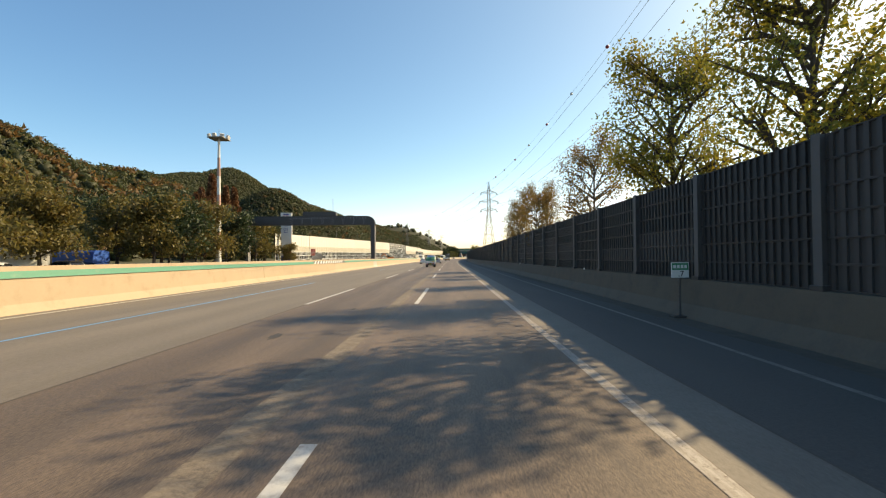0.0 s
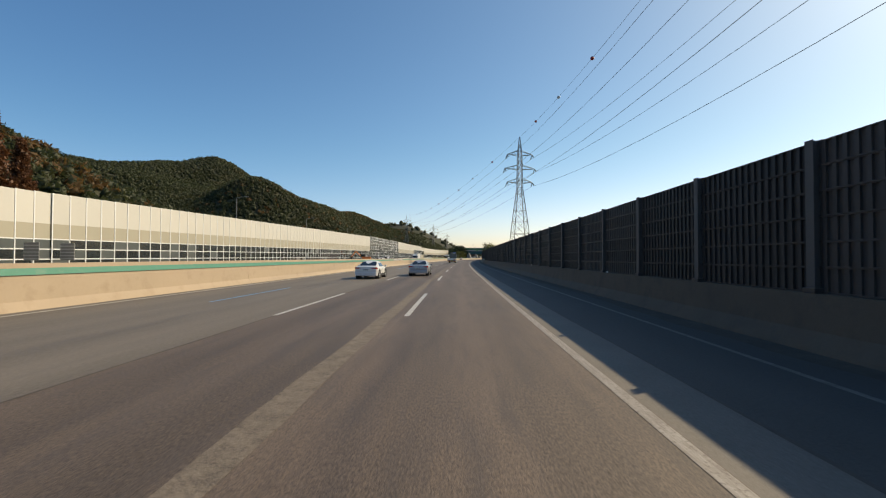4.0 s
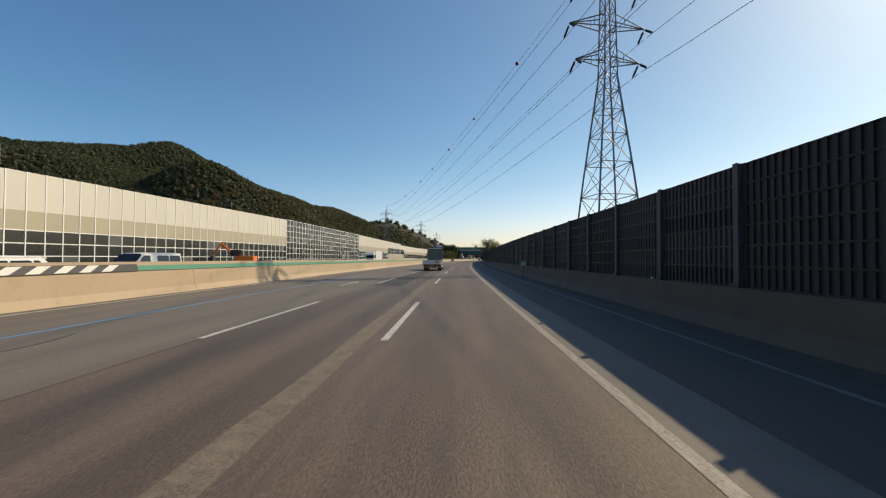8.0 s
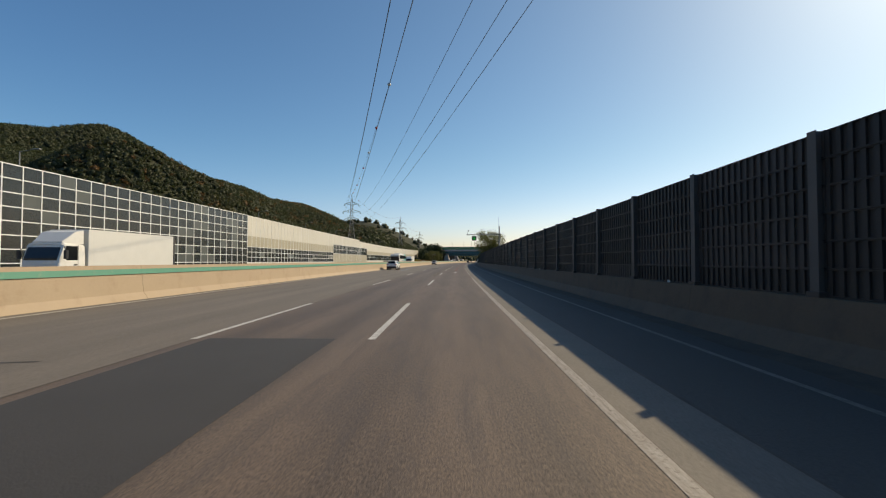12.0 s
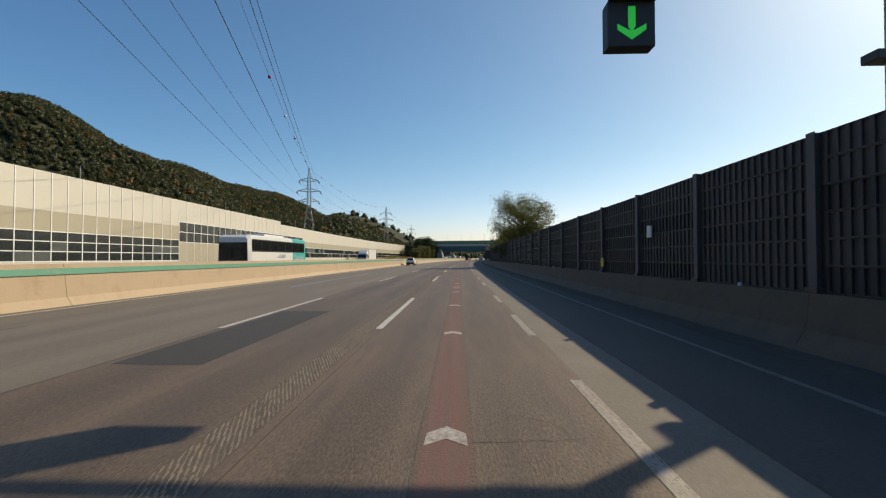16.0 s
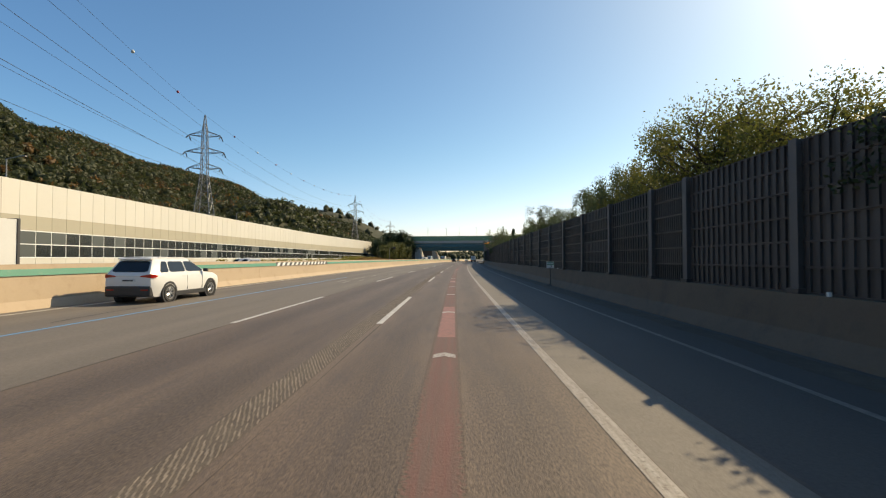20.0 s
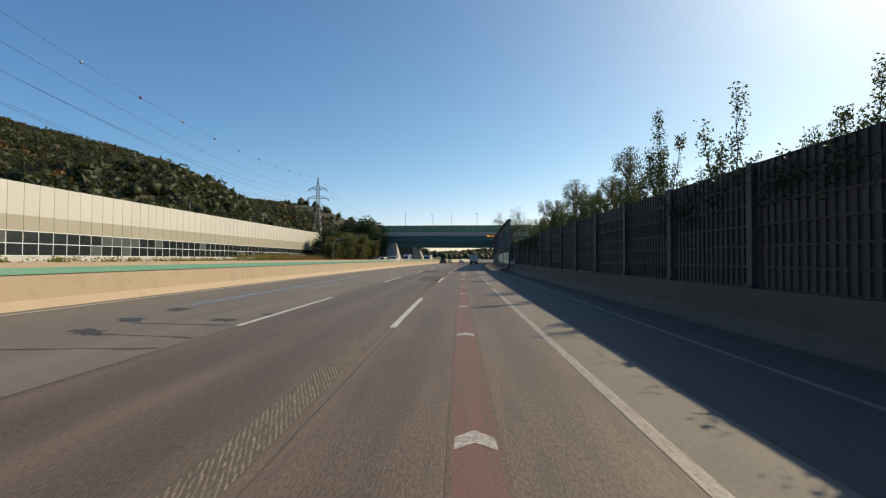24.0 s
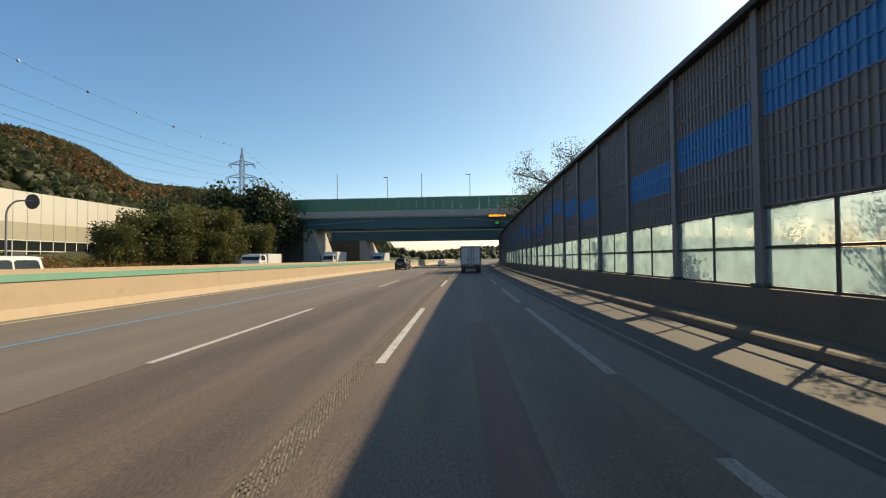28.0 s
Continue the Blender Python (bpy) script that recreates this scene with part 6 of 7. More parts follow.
# long flatbed lorry
ct = base("flatbed_lorry", at(230.0, -4.1), "long white flatbed lorry with dark headboard and blue roof roll", "truck", "trucks on the road")
BL = 7.4
part("bed_floor", boxes((-1.2, 1.2, 0.05, BL, 0.86, 0.98)), CHASSIS, ct)
part("chassis", boxes((-0.45, 0.45, 0.2, BL + 1.5, 0.55, 0.88)), CHASSIS, ct)
part("tailgate", boxes((-1.22, 1.22, 0.0, 0.05, 0.92, 1.5), bevel=0.012), TRUCK_WHITE, ct)
for _k in range(5):
    part("lettering_bar", boxes((-0.95 + _k * 0.14, -0.86 + _k * 0.14, -0.008, 0, 1.2, 1.3)), NAVY, ct)
part("sticker", boxes((0.45, 1.0, -0.008, 0, 1.1, 1.36)), ORANGE, ct)
part("under_bumper", boxes((-1.2, 1.2, 0.0, 0.12, 0.42, 0.58), bevel=0.01), ORANGE, ct, "orange and black striped bumper")
for _k in range(6):
    part("bumper_stripe", boxes((-1.05 + _k * 0.38, -0.92 + _k * 0.38, -0.006, 0.0, 0.43, 0.57)), BLACK_PAINT, ct)
part("number_plate", boxes((-0.28, 0.28, -0.02, 0.05, 0.66, 0.84)), YELLOW_PLATE, ct)
for sx in (-1, 1):
    for _k in range(3):
        y0 = 0.06 + _k * 2.45
        gate = part("side_gate", boxes((sx * 1.22 - 0.025, sx * 1.22 + 0.025, y0, y0 + 2.4, 0.9, 1.5), bevel=0.01), TRUCK_WHITE, ct)
        part("orange_stripe", boxes((sx * 1.249 - 0.003, sx * 1.249 + 0.003, y0 + 0.06, y0 + 2.34, 1.06, 1.15)), ORANGE, gate)
        for _j in range(4):
            part("gate_rib", boxes((sx * 1.262 - 0.014, sx * 1.262 + 0.014, y0 + 0.05 + _j * 0.75, y0 + 0.1 + _j * 0.75, 0.9, 1.5), bevel=0.006), TRUCK_WHITE, gate)
            part("latch", boxes((sx * 1.265 - 0.03, sx * 1.265 + 0.03, y0 + 0.02 + _j * 0.75, y0 + 0.13 + _j * 0.75, 0.82, 0.9), bevel=0.01), STEEL_GREY, gate)
    for z in (0.42, 0.66):
        part("side_rail", boxes((sx * 1.2 - 0.02, sx * 1.2 + 0.02, 2.75, BL - 0.5, z, z + 0.1), bevel=0.01), TRUCK_WHITE, ct)
    for y in (3.0, 4.8, 6.6):
        part("rail_bracket", boxes((sx * 1.17 - 0.03, sx * 1.17 + 0.03, y, y + 0.07, 0.4, 0.9)), CHASSIS, ct)
    part("mudguard", boxes((sx * 1.0 - 0.24, sx * 1.0 + 0.24, 1.0, 2.3, 0.9, 0.93)), BLACK_PLASTIC, ct)
    part("side_marker", boxes((sx * 1.235 - 0.015, sx * 1.235 + 0.015, 0.6, 0.72, 0.74, 0.8)), AMBER_LAMP, ct)
    part("side_marker", boxes((sx * 1.235 - 0.015, sx * 1.235 + 0.015, 4.3, 4.42, 0.74, 0.8)), AMBER_LAMP, ct)
    part("tail_lamp", boxes((sx * 0.85 - 0.25, sx * 0.85 + 0.25, -0.02, 0.06, 0.68, 0.84), bevel=0.01), RED_LAMP, ct)
    wheel(ct, sx * 0.98, 1.9 + 0.0, 0.46, 0.46, side=sx)
    wheel(ct, sx * 1.03, BL + 0.75, 0.46, 0.28, side=sx)
    part("gate_prop", boxes((sx * 1.25 - 0.03, sx * 1.25 + 0.03, 4.92, 4.98, 0.78, 1.18), bevel=0.01), STEEL_GREY, ct)
    part("top_rail", boxes((sx * 1.22 - 0.035, sx * 1.22 + 0.035, 0.06, BL - 0.02, 1.49, 1.53), bevel=0.01), TRUCK_WHITE, ct)
    part("bed_rail", boxes((sx * 1.22 - 0.03, sx * 1.22 + 0.02, 0.06, BL - 0.02, 0.83, 0.9), bevel=0.01), BOX_GREY, ct)
    for _j in range(9):
        part("rope_hook", rod(bmesh.new(), (sx * 1.24, 0.5 + _j * 0.78, 0.84), (sx * 1.26, 0.56 + _j * 0.78, 0.74), 0.018, n=6), STEEL_GREY, ct)
    part("tool_box", boxes((sx * 0.95 - 0.17, sx * 0.95 + 0.17, 2.75, 3.3, 0.46, 0.8), bevel=0.02), BOX_GREY, ct, "pale dirty tool box")
    part("battery_box", boxes((sx * 0.98 - 0.14, sx * 0.98 + 0.14, 6.45, 6.85, 0.5, 0.82), bevel=0.02), STEEL_GREY, ct)
    for _j in range(3):
        part("bed_bearer", boxes((sx * 0.85 - 0.35, sx * 0.85 + 0.35, 2.9 + _j * 1.3, 2.98 + _j * 1.3, 0.76, 0.86)), BOX_GREY, ct)
    for _y in (2.95, 5.0):
        part("hose", rod(bmesh.new(), (sx * 1.1, _y, 0.82), (sx * 0.98, _y + 0.35, 0.5), 0.025, n=6), BLACK_PLASTIC, ct)
text_mesh("side_lettering", "충북 개인화물", 0.2, PLATE_WHITE, ct, Matrix.Translation((1.257, 1.0, 1.36)) @ Matrix.Rotation(radians(90), 4, "Z") @ UPRIGHT)
part("lettering_panel", boxes((1.246, 1.252, 0.32, 1.68, 1.22, 1.49)), NAVY, ct)
for y in (3.4, 4.1):
    part("air_tank", rod(bmesh.new(), (0.95, y, 0.64), (0.95, y + 0.6, 0.64), 0.16, n=14), BOX_GREY, ct)
part("fuel_tank", boxes((0.55, 1.1, 5.3, 6.4, 0.45, 0.85), bevel=0.06), ALU, ct)
_out = [(-1.2, 0.98), (1.2, 0.98)] + [(0.98 + 0.22 * math.cos(k * math.pi / 10), 2.94 + 0.22 * math.sin(k * math.pi / 10)) for k in range(6)] + [(-0.98 - 0.22 * math.sin(k * math.pi / 10), 2.94 + 0.22 * math.cos(k * math.pi / 10)) for k in range(6)]
part("headboard", loft(bmesh.new(), [[(x, y, z) for x, z in _out] for y in (BL - 0.02, BL + 0.05)]), GUARD, ct, "dark scuffed steel headboard")
part("headboard_rib", boxes((-0.07, 0.07, BL - 0.032, BL - 0.02, 1.0, 3.0), bevel=0.004), GUARD_WORN, ct, "rubbed pale rib")
for x in (-1.235, 1.205):
    part("headboard_post", boxes((x, x + 0.03, BL - 0.03, BL + 0.08, 0.98, 2.95)), ALU, ct)
for z in (1.75, 2.72):
    part("headboard_rail", boxes((-1.17, 1.17, BL - 0.03, BL - 0.02, z, z + 0.1), bevel=0.004), GUARD_WORN, ct, "rubbed pale rib")
cab(ct, BL + 0.12, BL + 1.95, 1.18, 0.98, 3.05, TRUCK_WHITE, 1.85)
for sx in (-1, 1):
    part("front_skirt", boxes((sx * 1.0 - 0.2, sx * 1.0 + 0.17, BL + 1.35, BL + 1.98, 0.42, 0.98), bevel=0.04), TRUCK_WHITE, ct)
    part("rear_skirt", boxes((sx * 1.0 - 0.15, sx * 1.0 + 0.16, BL + 0.02, BL + 0.2, 0.5, 0.98), bevel=0.02), BLACK_PLASTIC, ct)
    bm = bmesh.new()
    for k in range(9):
        a, b_ = k * math.pi / 9, (k + 1) * math.pi / 9
        rod(bm, (sx * 1.17, BL + 0.75 + 0.56 * math.cos(a), 0.46 + 0.56 * math.sin(a)), (sx * 1.17, BL + 0.75 + 0.56 * math.cos(b_), 0.46 + 0.56 * math.sin(b_)), 0.05, n=6)
    part("wheel_arch", bm, BLACK_PLASTIC, ct)
    part("decal_band", boxes((sx * 1.183 - 0.004, sx * 1.183 + 0.004, BL + 0.2, BL + 1.4, 1.5, 1.62)), STEEL_GREY, ct)
    part("step", boxes((sx * 1.05 - 0.12, sx * 1.05 + 0.12, BL + 1.3, BL + 1.6, 0.4, 0.46), bevel=0.01), CHASSIS, ct)
    part("indicator", boxes((sx * 1.185 - 0.012, sx * 1.185 + 0.012, BL + 1.6, BL + 1.72, 1.15, 1.25)), AMBER_LAMP, ct)
bm = bmesh.new()
bm.faces.new([bm.verts.new(p) for p in ((1.184, BL + 0.2, 1.85), (1.184, BL + 0.2, 2.0), (1.184, BL + 0.62, 1.8))])
part("red_flash", bm, RED_PAINT, ct)
for x in (-1.0, 1.0):
    part("rack_rail", rod(bmesh.new(), (x, BL + 0.2, 3.28), (x, BL + 1.3, 3.28), 0.025), ALU, ct)
for k in range(5):
    part("rack_bar", rod(bmesh.new(), (-1.05, BL + 0.25 + k * 0.24, 3.3), (1.05, BL + 0.25 + k * 0.24, 3.3), 0.02), ALU, ct)
bm = rod(bmesh.new(), (-0.95, BL + 0.7, 3.45), (0.0, BL + 0.7, 3.45), 0.12, n=12)
part("cargo_roll", bm, BLACK_PLASTIC, ct)
part("cargo_roll", rod(bmesh.new(), (0.0, BL + 0.7, 3.45), (0.92, BL + 0.7, 3.44), 0.14, n=12), TARP_BLUE, ct, "blue tarpaulin roll")
for k in range(6):
    part("strap", rod(bmesh.new(), (-0.9 + k * 0.32, BL + 0.7, 3.45), (-0.86 + k * 0.32, BL + 0.7, 3.45), 0.147, n=12), ALU, ct)

# cars going the same way
car("white_suv", "white sport utility car in the bus lane", at(333.0, -12.0), CAR_WHITE, 4.98, 1.97, 1.75)
car("white_suv", "white sport utility car with dark lower trim", at(436.5, -12.0), CAR_WHITE, 4.8, 1.92, 1.77)
car("white_sedan", "white saloon car far ahead", at(118, -7.6), CAR_WHITE, 4.9, 1.86, 1.46, "sedan")
car("silver_sedan", "pale silver saloon car far ahead", at(124, -4.0), CAR_SILVER, 4.9, 1.86, 1.46, "sedan")
car("black_pickup", "dark pickup car in the bus lane before the bridge", at(658, -11.4), CAR_BLACK, 5.1, 1.95, 1.85)
car("white_sedan", "white saloon car under the bridge", at(690, -7.6), CAR_WHITE, 4.9, 1.86, 1.46, "sedan")

# opposite carriageway, facing the other way
BACK = 180.0
for nm, lb, s, o, p, kd in (("white_suv", "white sport utility car on the opposite carriageway", 189, -19.5, CAR_WHITE, "suv"), ("white_van", "white people carrier on the opposite carriageway", 199, -20, CAR_WHITE, "van"),
                            ("silver_sedan", "silver saloon car on the opposite carriageway", 75, -20, CAR_SILVER, "sedan"), ("black_car", "black car on the opposite carriageway", 224, -23, CAR_BLACK, "sedan"),
                            ("black_car", "black car on the opposite carriageway", 354, -20, CAR_SILVER, "sedan"), ("dark_suv", "dark sport utility car on the opposite carriageway", 378, -20.5, CAR_BLACK, "suv"),
                            ("silver_suv", "silver sport utility car on the opposite carriageway", 463, -19.6, CAR_SILVER, "suv"), ("white_van", "white van on the opposite carriageway", 607, -20, CAR_WHITE, "van"),
                            ("blue_suv", "dark blue sport utility car on the opposite carriageway", 598, -19.5, CAR_BLUE, "suv")):
    car(nm, lb, at(s, o, 0, BACK), p, 4.85 if kd != "van" else 5.2, 1.9, {"suv": 1.72, "sedan": 1.46, "van": 2.0}[kd], kd)
for lb, s, o, L, top, p, c in (("white box truck on the opposite carriageway", 441, -22, 7.5, 3.6, WHITE_PAINT, TRUCK_WHITE),
                               ("white box truck near the bridge", 676, -27, 6, 3.3, WHITE_PAINT, TRUCK_WHITE), ("white box truck near the bridge", 692, -21.5, 6, 3.3, WHITE_PAINT, TRUCK_WHITE),
                               ("small white truck near the bridge", 640, -24, 3.6, 2.5, WHITE_PAINT, TRUCK_WHITE), ("white box truck on the opposite carriageway", 286, -23, 8, 3.6, WHITE_PAINT, TRUCK_WHITE)):
    box_truck("box_truck", lb, at(s, o, 0, BACK), L, 2.45, top, p, c)

bus = base("express_bus", at(381.1, -17.0, 0, BACK), "white express coach with teal rear and dark windows", "bus")
part("body", loft(bmesh.new(), [section(y, w, 0.35, z, 0.06, 0.16) for y, w, z in ((0, 1.2, 3.4), (0.12, 1.25, 3.52), (6, 1.25, 3.56), (11.6, 1.25, 3.5), (12, 1.15, 3.3))]), CAR_WHITE, bus)
part("teal_tail", loft(bmesh.new(), [section(y, w + 0.012, 0.36, z + 0.012, 0.06, 0.16) for y, w, z in ((-0.01, 1.2, 3.4), (0.12, 1.25, 3.52), (3.4, 1.25, 3.54))]), TEAL, bus, "teal painted tail")
for sx in (-1, 1):
    for k in range(7):
        part("window_pane", boxes((sx * 1.25 - 0.018, sx * 1.25 + 0.018, 0.5 + k * 1.58, 2.04 + k * 1.58, 2.28, 3.12), bevel=0.01), CAR_GLASS, bus)
    text_mesh("lettering", "Express", 0.78, PLATE_WHITE, bus, Matrix.Translation((sx * 1.275, 1.85, 1.72)) @ Matrix.Rotation(radians(sx * 90), 4, "Z") @ UPRIGHT)
    part("window_band", boxes((sx * 1.25 - 0.014, sx * 1.25 + 0.014, 0.42, 11.5, 2.2, 3.18), bevel=0.01), BLACK_PLASTIC, bus)
    for k in range(3):
        part("caption_bar", boxes((sx * 1.256 - 0.004, sx * 1.256 + 0.004, 5.2, 6.9 - k * 0.3, 1.75 + k * 0.1, 1.8 + k * 0.1)), NAVY, bus)
    for y in (2.6, 9.4):
        wheel(bus, sx * 1.08, y, 0.5, 0.3, side=sx)
part("roof_unit", boxes((-0.8, 0.8, 4.5, 8.5, 3.5, 3.72), bevel=0.08), CAR_WHITE, bus)
part("windscreen", boxes((-1.1, 1.1, 11.9, 12.03, 1.5, 2.9), bevel=0.03), CAR_GLASS, bus)

# parked vehicles and shed of the rest area
tk = base("tank_lorry", at(58, -47, 0, 80), "parked lorry with a long blue load beside the trees", "truck")
part("load", loft(bmesh.new(), [section(y, 1.2, 1.0, 2.9, 0.1, 0.3) for y in (0, 0.3, 8.5, 8.9)]), TRUCK_BLUE, tk)
part("chassis", boxes((-0.9, 0.9, 0, 9.4, 0.6, 1.0)), CHASSIS, tk)
cab(tk, 9.1, 10.9, 1.15, 0.7, 2.9, TRUCK_WHITE, 1.75)
for sx in (-1, 1):
    for y in (1.2, 2.4, 7.5, 10.0):
        wheel(tk, sx * 1.0, y, 0.48, 0.3, side=sx)
box_truck("parked_truck", "white parked truck by the rest area trees", at(48, -45, 0, 150), 5.5, 2.3, 3.0, WHITE_PAINT, TRUCK_WHITE)
car("parked_car", "white car parked in the rest area", at(37, -38, 0, 70), CAR_WHITE, 4.7, 1.85, 1.5, "sedan")
car("parked_car", "dark car parked in the rest area", at(45, -39, 0, 75), CAR_BLACK, 4.7, 1.85, 1.6)
car("parked_car", "white car parked in the rest area", at(79, -41, 0, 60), CAR_WHITE, 4.7, 1.85, 1.6)
sh = base("rest_area_shed", at(42, -56, 0, 5), "low tan rest-area building with a flat canopy", "building")
part("wall", boxes((-8, 8, -4, 4, 0, 3.2)), BARRIER, sh)
part("canopy", boxes((-9, 9, -6, 5, 3.2, 3.7), bevel=0.04), CONCRETE_PALE, sh)
for k in range(6):
    part("window", boxes((-7.2 + k * 2.5, -5.2 + k * 2.5, -4.03, -4.0, 0.9, 2.5)), CAR_GLASS, sh)

dg = base("excavator", at(240, -36, 0, 100), "orange wheeled excavator standing by the far noise wall", "excavator")
part("undercarriage", boxes((-1.2, 1.2, -1.7, 1.7, 0.45, 1.0), bevel=0.05), CHASSIS, dg)
part("house", boxes((-1.2, 1.2, -2.0, 1.0, 1.05, 2.0), bevel=0.12), DIGGER, dg)
part("operator_cab", boxes((-1.15, -0.1, 0.2, 1.6, 1.9, 3.0), bevel=0.08), CAR_GLASS, dg)
bm = rod(bmesh.new(), (0.3, 1.0, 1.7), (0.3, 3.4, 4.0), 0.24, 0.2, 6)
part("boom", bm, DIGGER, dg)
part("stick", rod(bmesh.new(), (0.3, 3.4, 4.0), (0.3, 4.9, 2.0), 0.18, 0.13, 6), DIGGER, dg)
part("bucket", loft(bmesh.new(), [[(-0.2, 4.6, 1.9), (-0.2, 5.3, 1.8), (-0.2, 5.2, 0.9), (-0.2, 4.5, 1.1)], [(0.8, 4.6, 1.9), (0.8, 5.3, 1.8), (0.8, 5.2, 0.9), (0.8, 4.5, 1.1)]]), CHASSIS, dg)
for sx in (-1, 1):
    for y in (-1.2, 1.2):
        wheel(dg, sx * 1.1, y, 0.5, 0.35, side=sx)

# ---- trees ----


def limbs(bm, rnd, p, d, length, r, depth, tips):
    q = p + d * length
    rod(bm, p, q, r, r * 0.62, 6 if depth > 1 else 4)
    if depth == 0:
        tips.append(q)
        return
    tips.append(p.lerp(q, 0.7)) if depth < 3 else None
    for _ in range(rnd.choice((3, 3, 4))):
        side = Vector((rnd.uniform(-1, 1), rnd.uniform(-1, 1), rnd.uniform(-0.25, 0.6))).normalized()
        limbs(bm, rnd, p.lerp(q, rnd.uniform(0.55, 1.0)), (d * 0.55 + side * 0.75).normalized(), length * rnd.uniform(0.55, 0.75), r * 0.58, depth - 1, tips)


def leaf_cloud(name, points, spread, count, size, material, seed, flat=1.0):
    """Many small leaves scattered about the twig ends, each a bent quad."""
    g = np.random.default_rng(seed)
    pts = np.array([tuple(p) for p in points])
    c = pts[g.integers(0, len(pts), count)] + np.clip(g.normal(0, 1, (count, 3)), -1.6, 1.6) * np.array([spread, spread, spread * flat])
    a = g.normal(0, 1, (count, 3))
    a /= np.linalg.norm(a, axis=1)[:, None]
    b = np.cross(a, g.normal(0, 1, (count, 3)))
    b /= np.linalg.norm(b, axis=1)[:, None]
    s = size * g.uniform(0.6, 1.4, (count, 1))
    v = np.stack([c - a * s, c - b * s * 0.5, c + a * s, c + b * s * 0.5], 1).reshape(-1, 3)
    me = bpy.data.meshes.new(name)
    me.vertices.add(len(v))
    me.vertices.foreach_set("co", v.ravel())
    me.loops.add(len(v))
    me.loops.foreach_set("vertex_index", np.arange(len(v)))
    me.polygons.add(count)
    me.polygons.foreach_set("loop_start", np.arange(count) * 4)
    me.update(calc_edges=True)
    me.materials.append(material)
    return me


def tree(name, label, m, h, seed, leaf, count, size, spread=0.5, trunk=0.28, split=3, group="", lean=0.0, wide=1.12, dome=0):
    ob = base(name, m, label, "tree", group)
    rnd = random.Random(seed)
    bm, tips = bmesh.new(), []
    limbs(bm, rnd, Vector((0, 0, -0.3)), Vector((0.04, 0.02, 1)).normalized(), h * 0.34, h * 0.02, split, tips)
    limbs(bm, rnd, Vector((0, 0, h * 0.3)), Vector((lean, -0.03, 1)).normalized(), h * 0.3, h * 0.013, split, tips)
    k = (h - spread) / max(p.z for p in tips)
    bmesh.ops.scale(bm, vec=(wide * k, wide * k, k), verts=bm.verts)
    tips = [Vector((p.x * wide * k, p.y * wide * k, p.z * k)) for p in tips]
    for _ in range(dome):
        # side boughs that round the crown off below
        a, f = rnd.uniform(0, 6.283), rnd.uniform(-0.55, 0.75)
        r = h * 0.4 * wide * math.sqrt(1 - f * f) * rnd.uniform(0.75, 1.0)
        q = Vector((r * math.cos(a), r * math.sin(a), h * (0.6 + 0.34 * f)))
        p = Vector((0, 0, max(0.2 * h, q.z - r * 0.7)))
        rod(bm, p, q, h * 0.007, h * 0.002, 4)
        tips += [p.lerp(q, 0.55), p.lerp(q, 0.8), q, q]
    part("trunk", bm, BARK, ob)
    crown = new("crown", leaf_cloud("crown", tips, spread, count, size, leaf, seed))
    crown.parent = ob
    return ob


def conifer(name, label, m, h, r, seed, leaf, count, group=""):
    ob = base(name, m, label, "tree", group)
    rnd = random.Random(seed)
    bm, pts = bmesh.new(), []
    rod(bm, (0, 0, -0.2), (0, 0, h), 0.018 * h, 0.02, 8)
    for k in range(120):
        f = (k + rnd.random()) / 120
        z, a = h * (0.12 + 0.86 * f), rnd.uniform(0, 6.283)
        w = r * (1 - f) ** 1.05 * rnd.uniform(0.7, 1.12) + 0.08
        tip = Vector((w * math.cos(a), w * math.sin(a), z + w * 0.12))
        rod(bm, (0, 0, z), tip, 0.05, 0.015, 4)
        pts += [Vector((0, 0, z)).lerp(tip, t) for t in (0.35, 0.6, 0.8, 1.0)]
    part("trunk", bm, BARK, ob)
    crown = new("crown", leaf_cloud("crown", pts, 0.016 * h, count, 0.0115 * h, leaf, seed))
    crown.parent = ob
    return ob


def scaled(m, k):
    return m @ Matrix.Diagonal((k, k, k, 1))


# behind the low wall at the start
T1 = tree("roadside_tree", "leafy green and yellow roadside tree behind the noise wall", at(20.0, 9.7), 12.6, 11, LEAF_AUTUMN, 13000, 0.085, 0.42, group="trees behind the wall", wide=0.6, dome=30)
T2 = tree("roadside_tree", "thin-leaved gold and brown tree behind the noise wall", at(29.6, 9.3), 10.4, 12, LEAF_GOLD, 7600, 0.072, 0.34, group="trees behind the wall", wide=0.48, dome=12)
for s, o, k, r, src in ((13.0, 10.3, 0.95, 120, T1), (38.3, 8.0, 0.82, 70, T2), (42.7, 8.0, 0.86, 200, T2), (51.2, 8.1, 0.93, 310, T2), (53.8, 8.0, 0.8, 20, T2)):
    copy_thing(src, at(s, o, 0, r) @ Matrix.Diagonal((k, k, k, 1)))
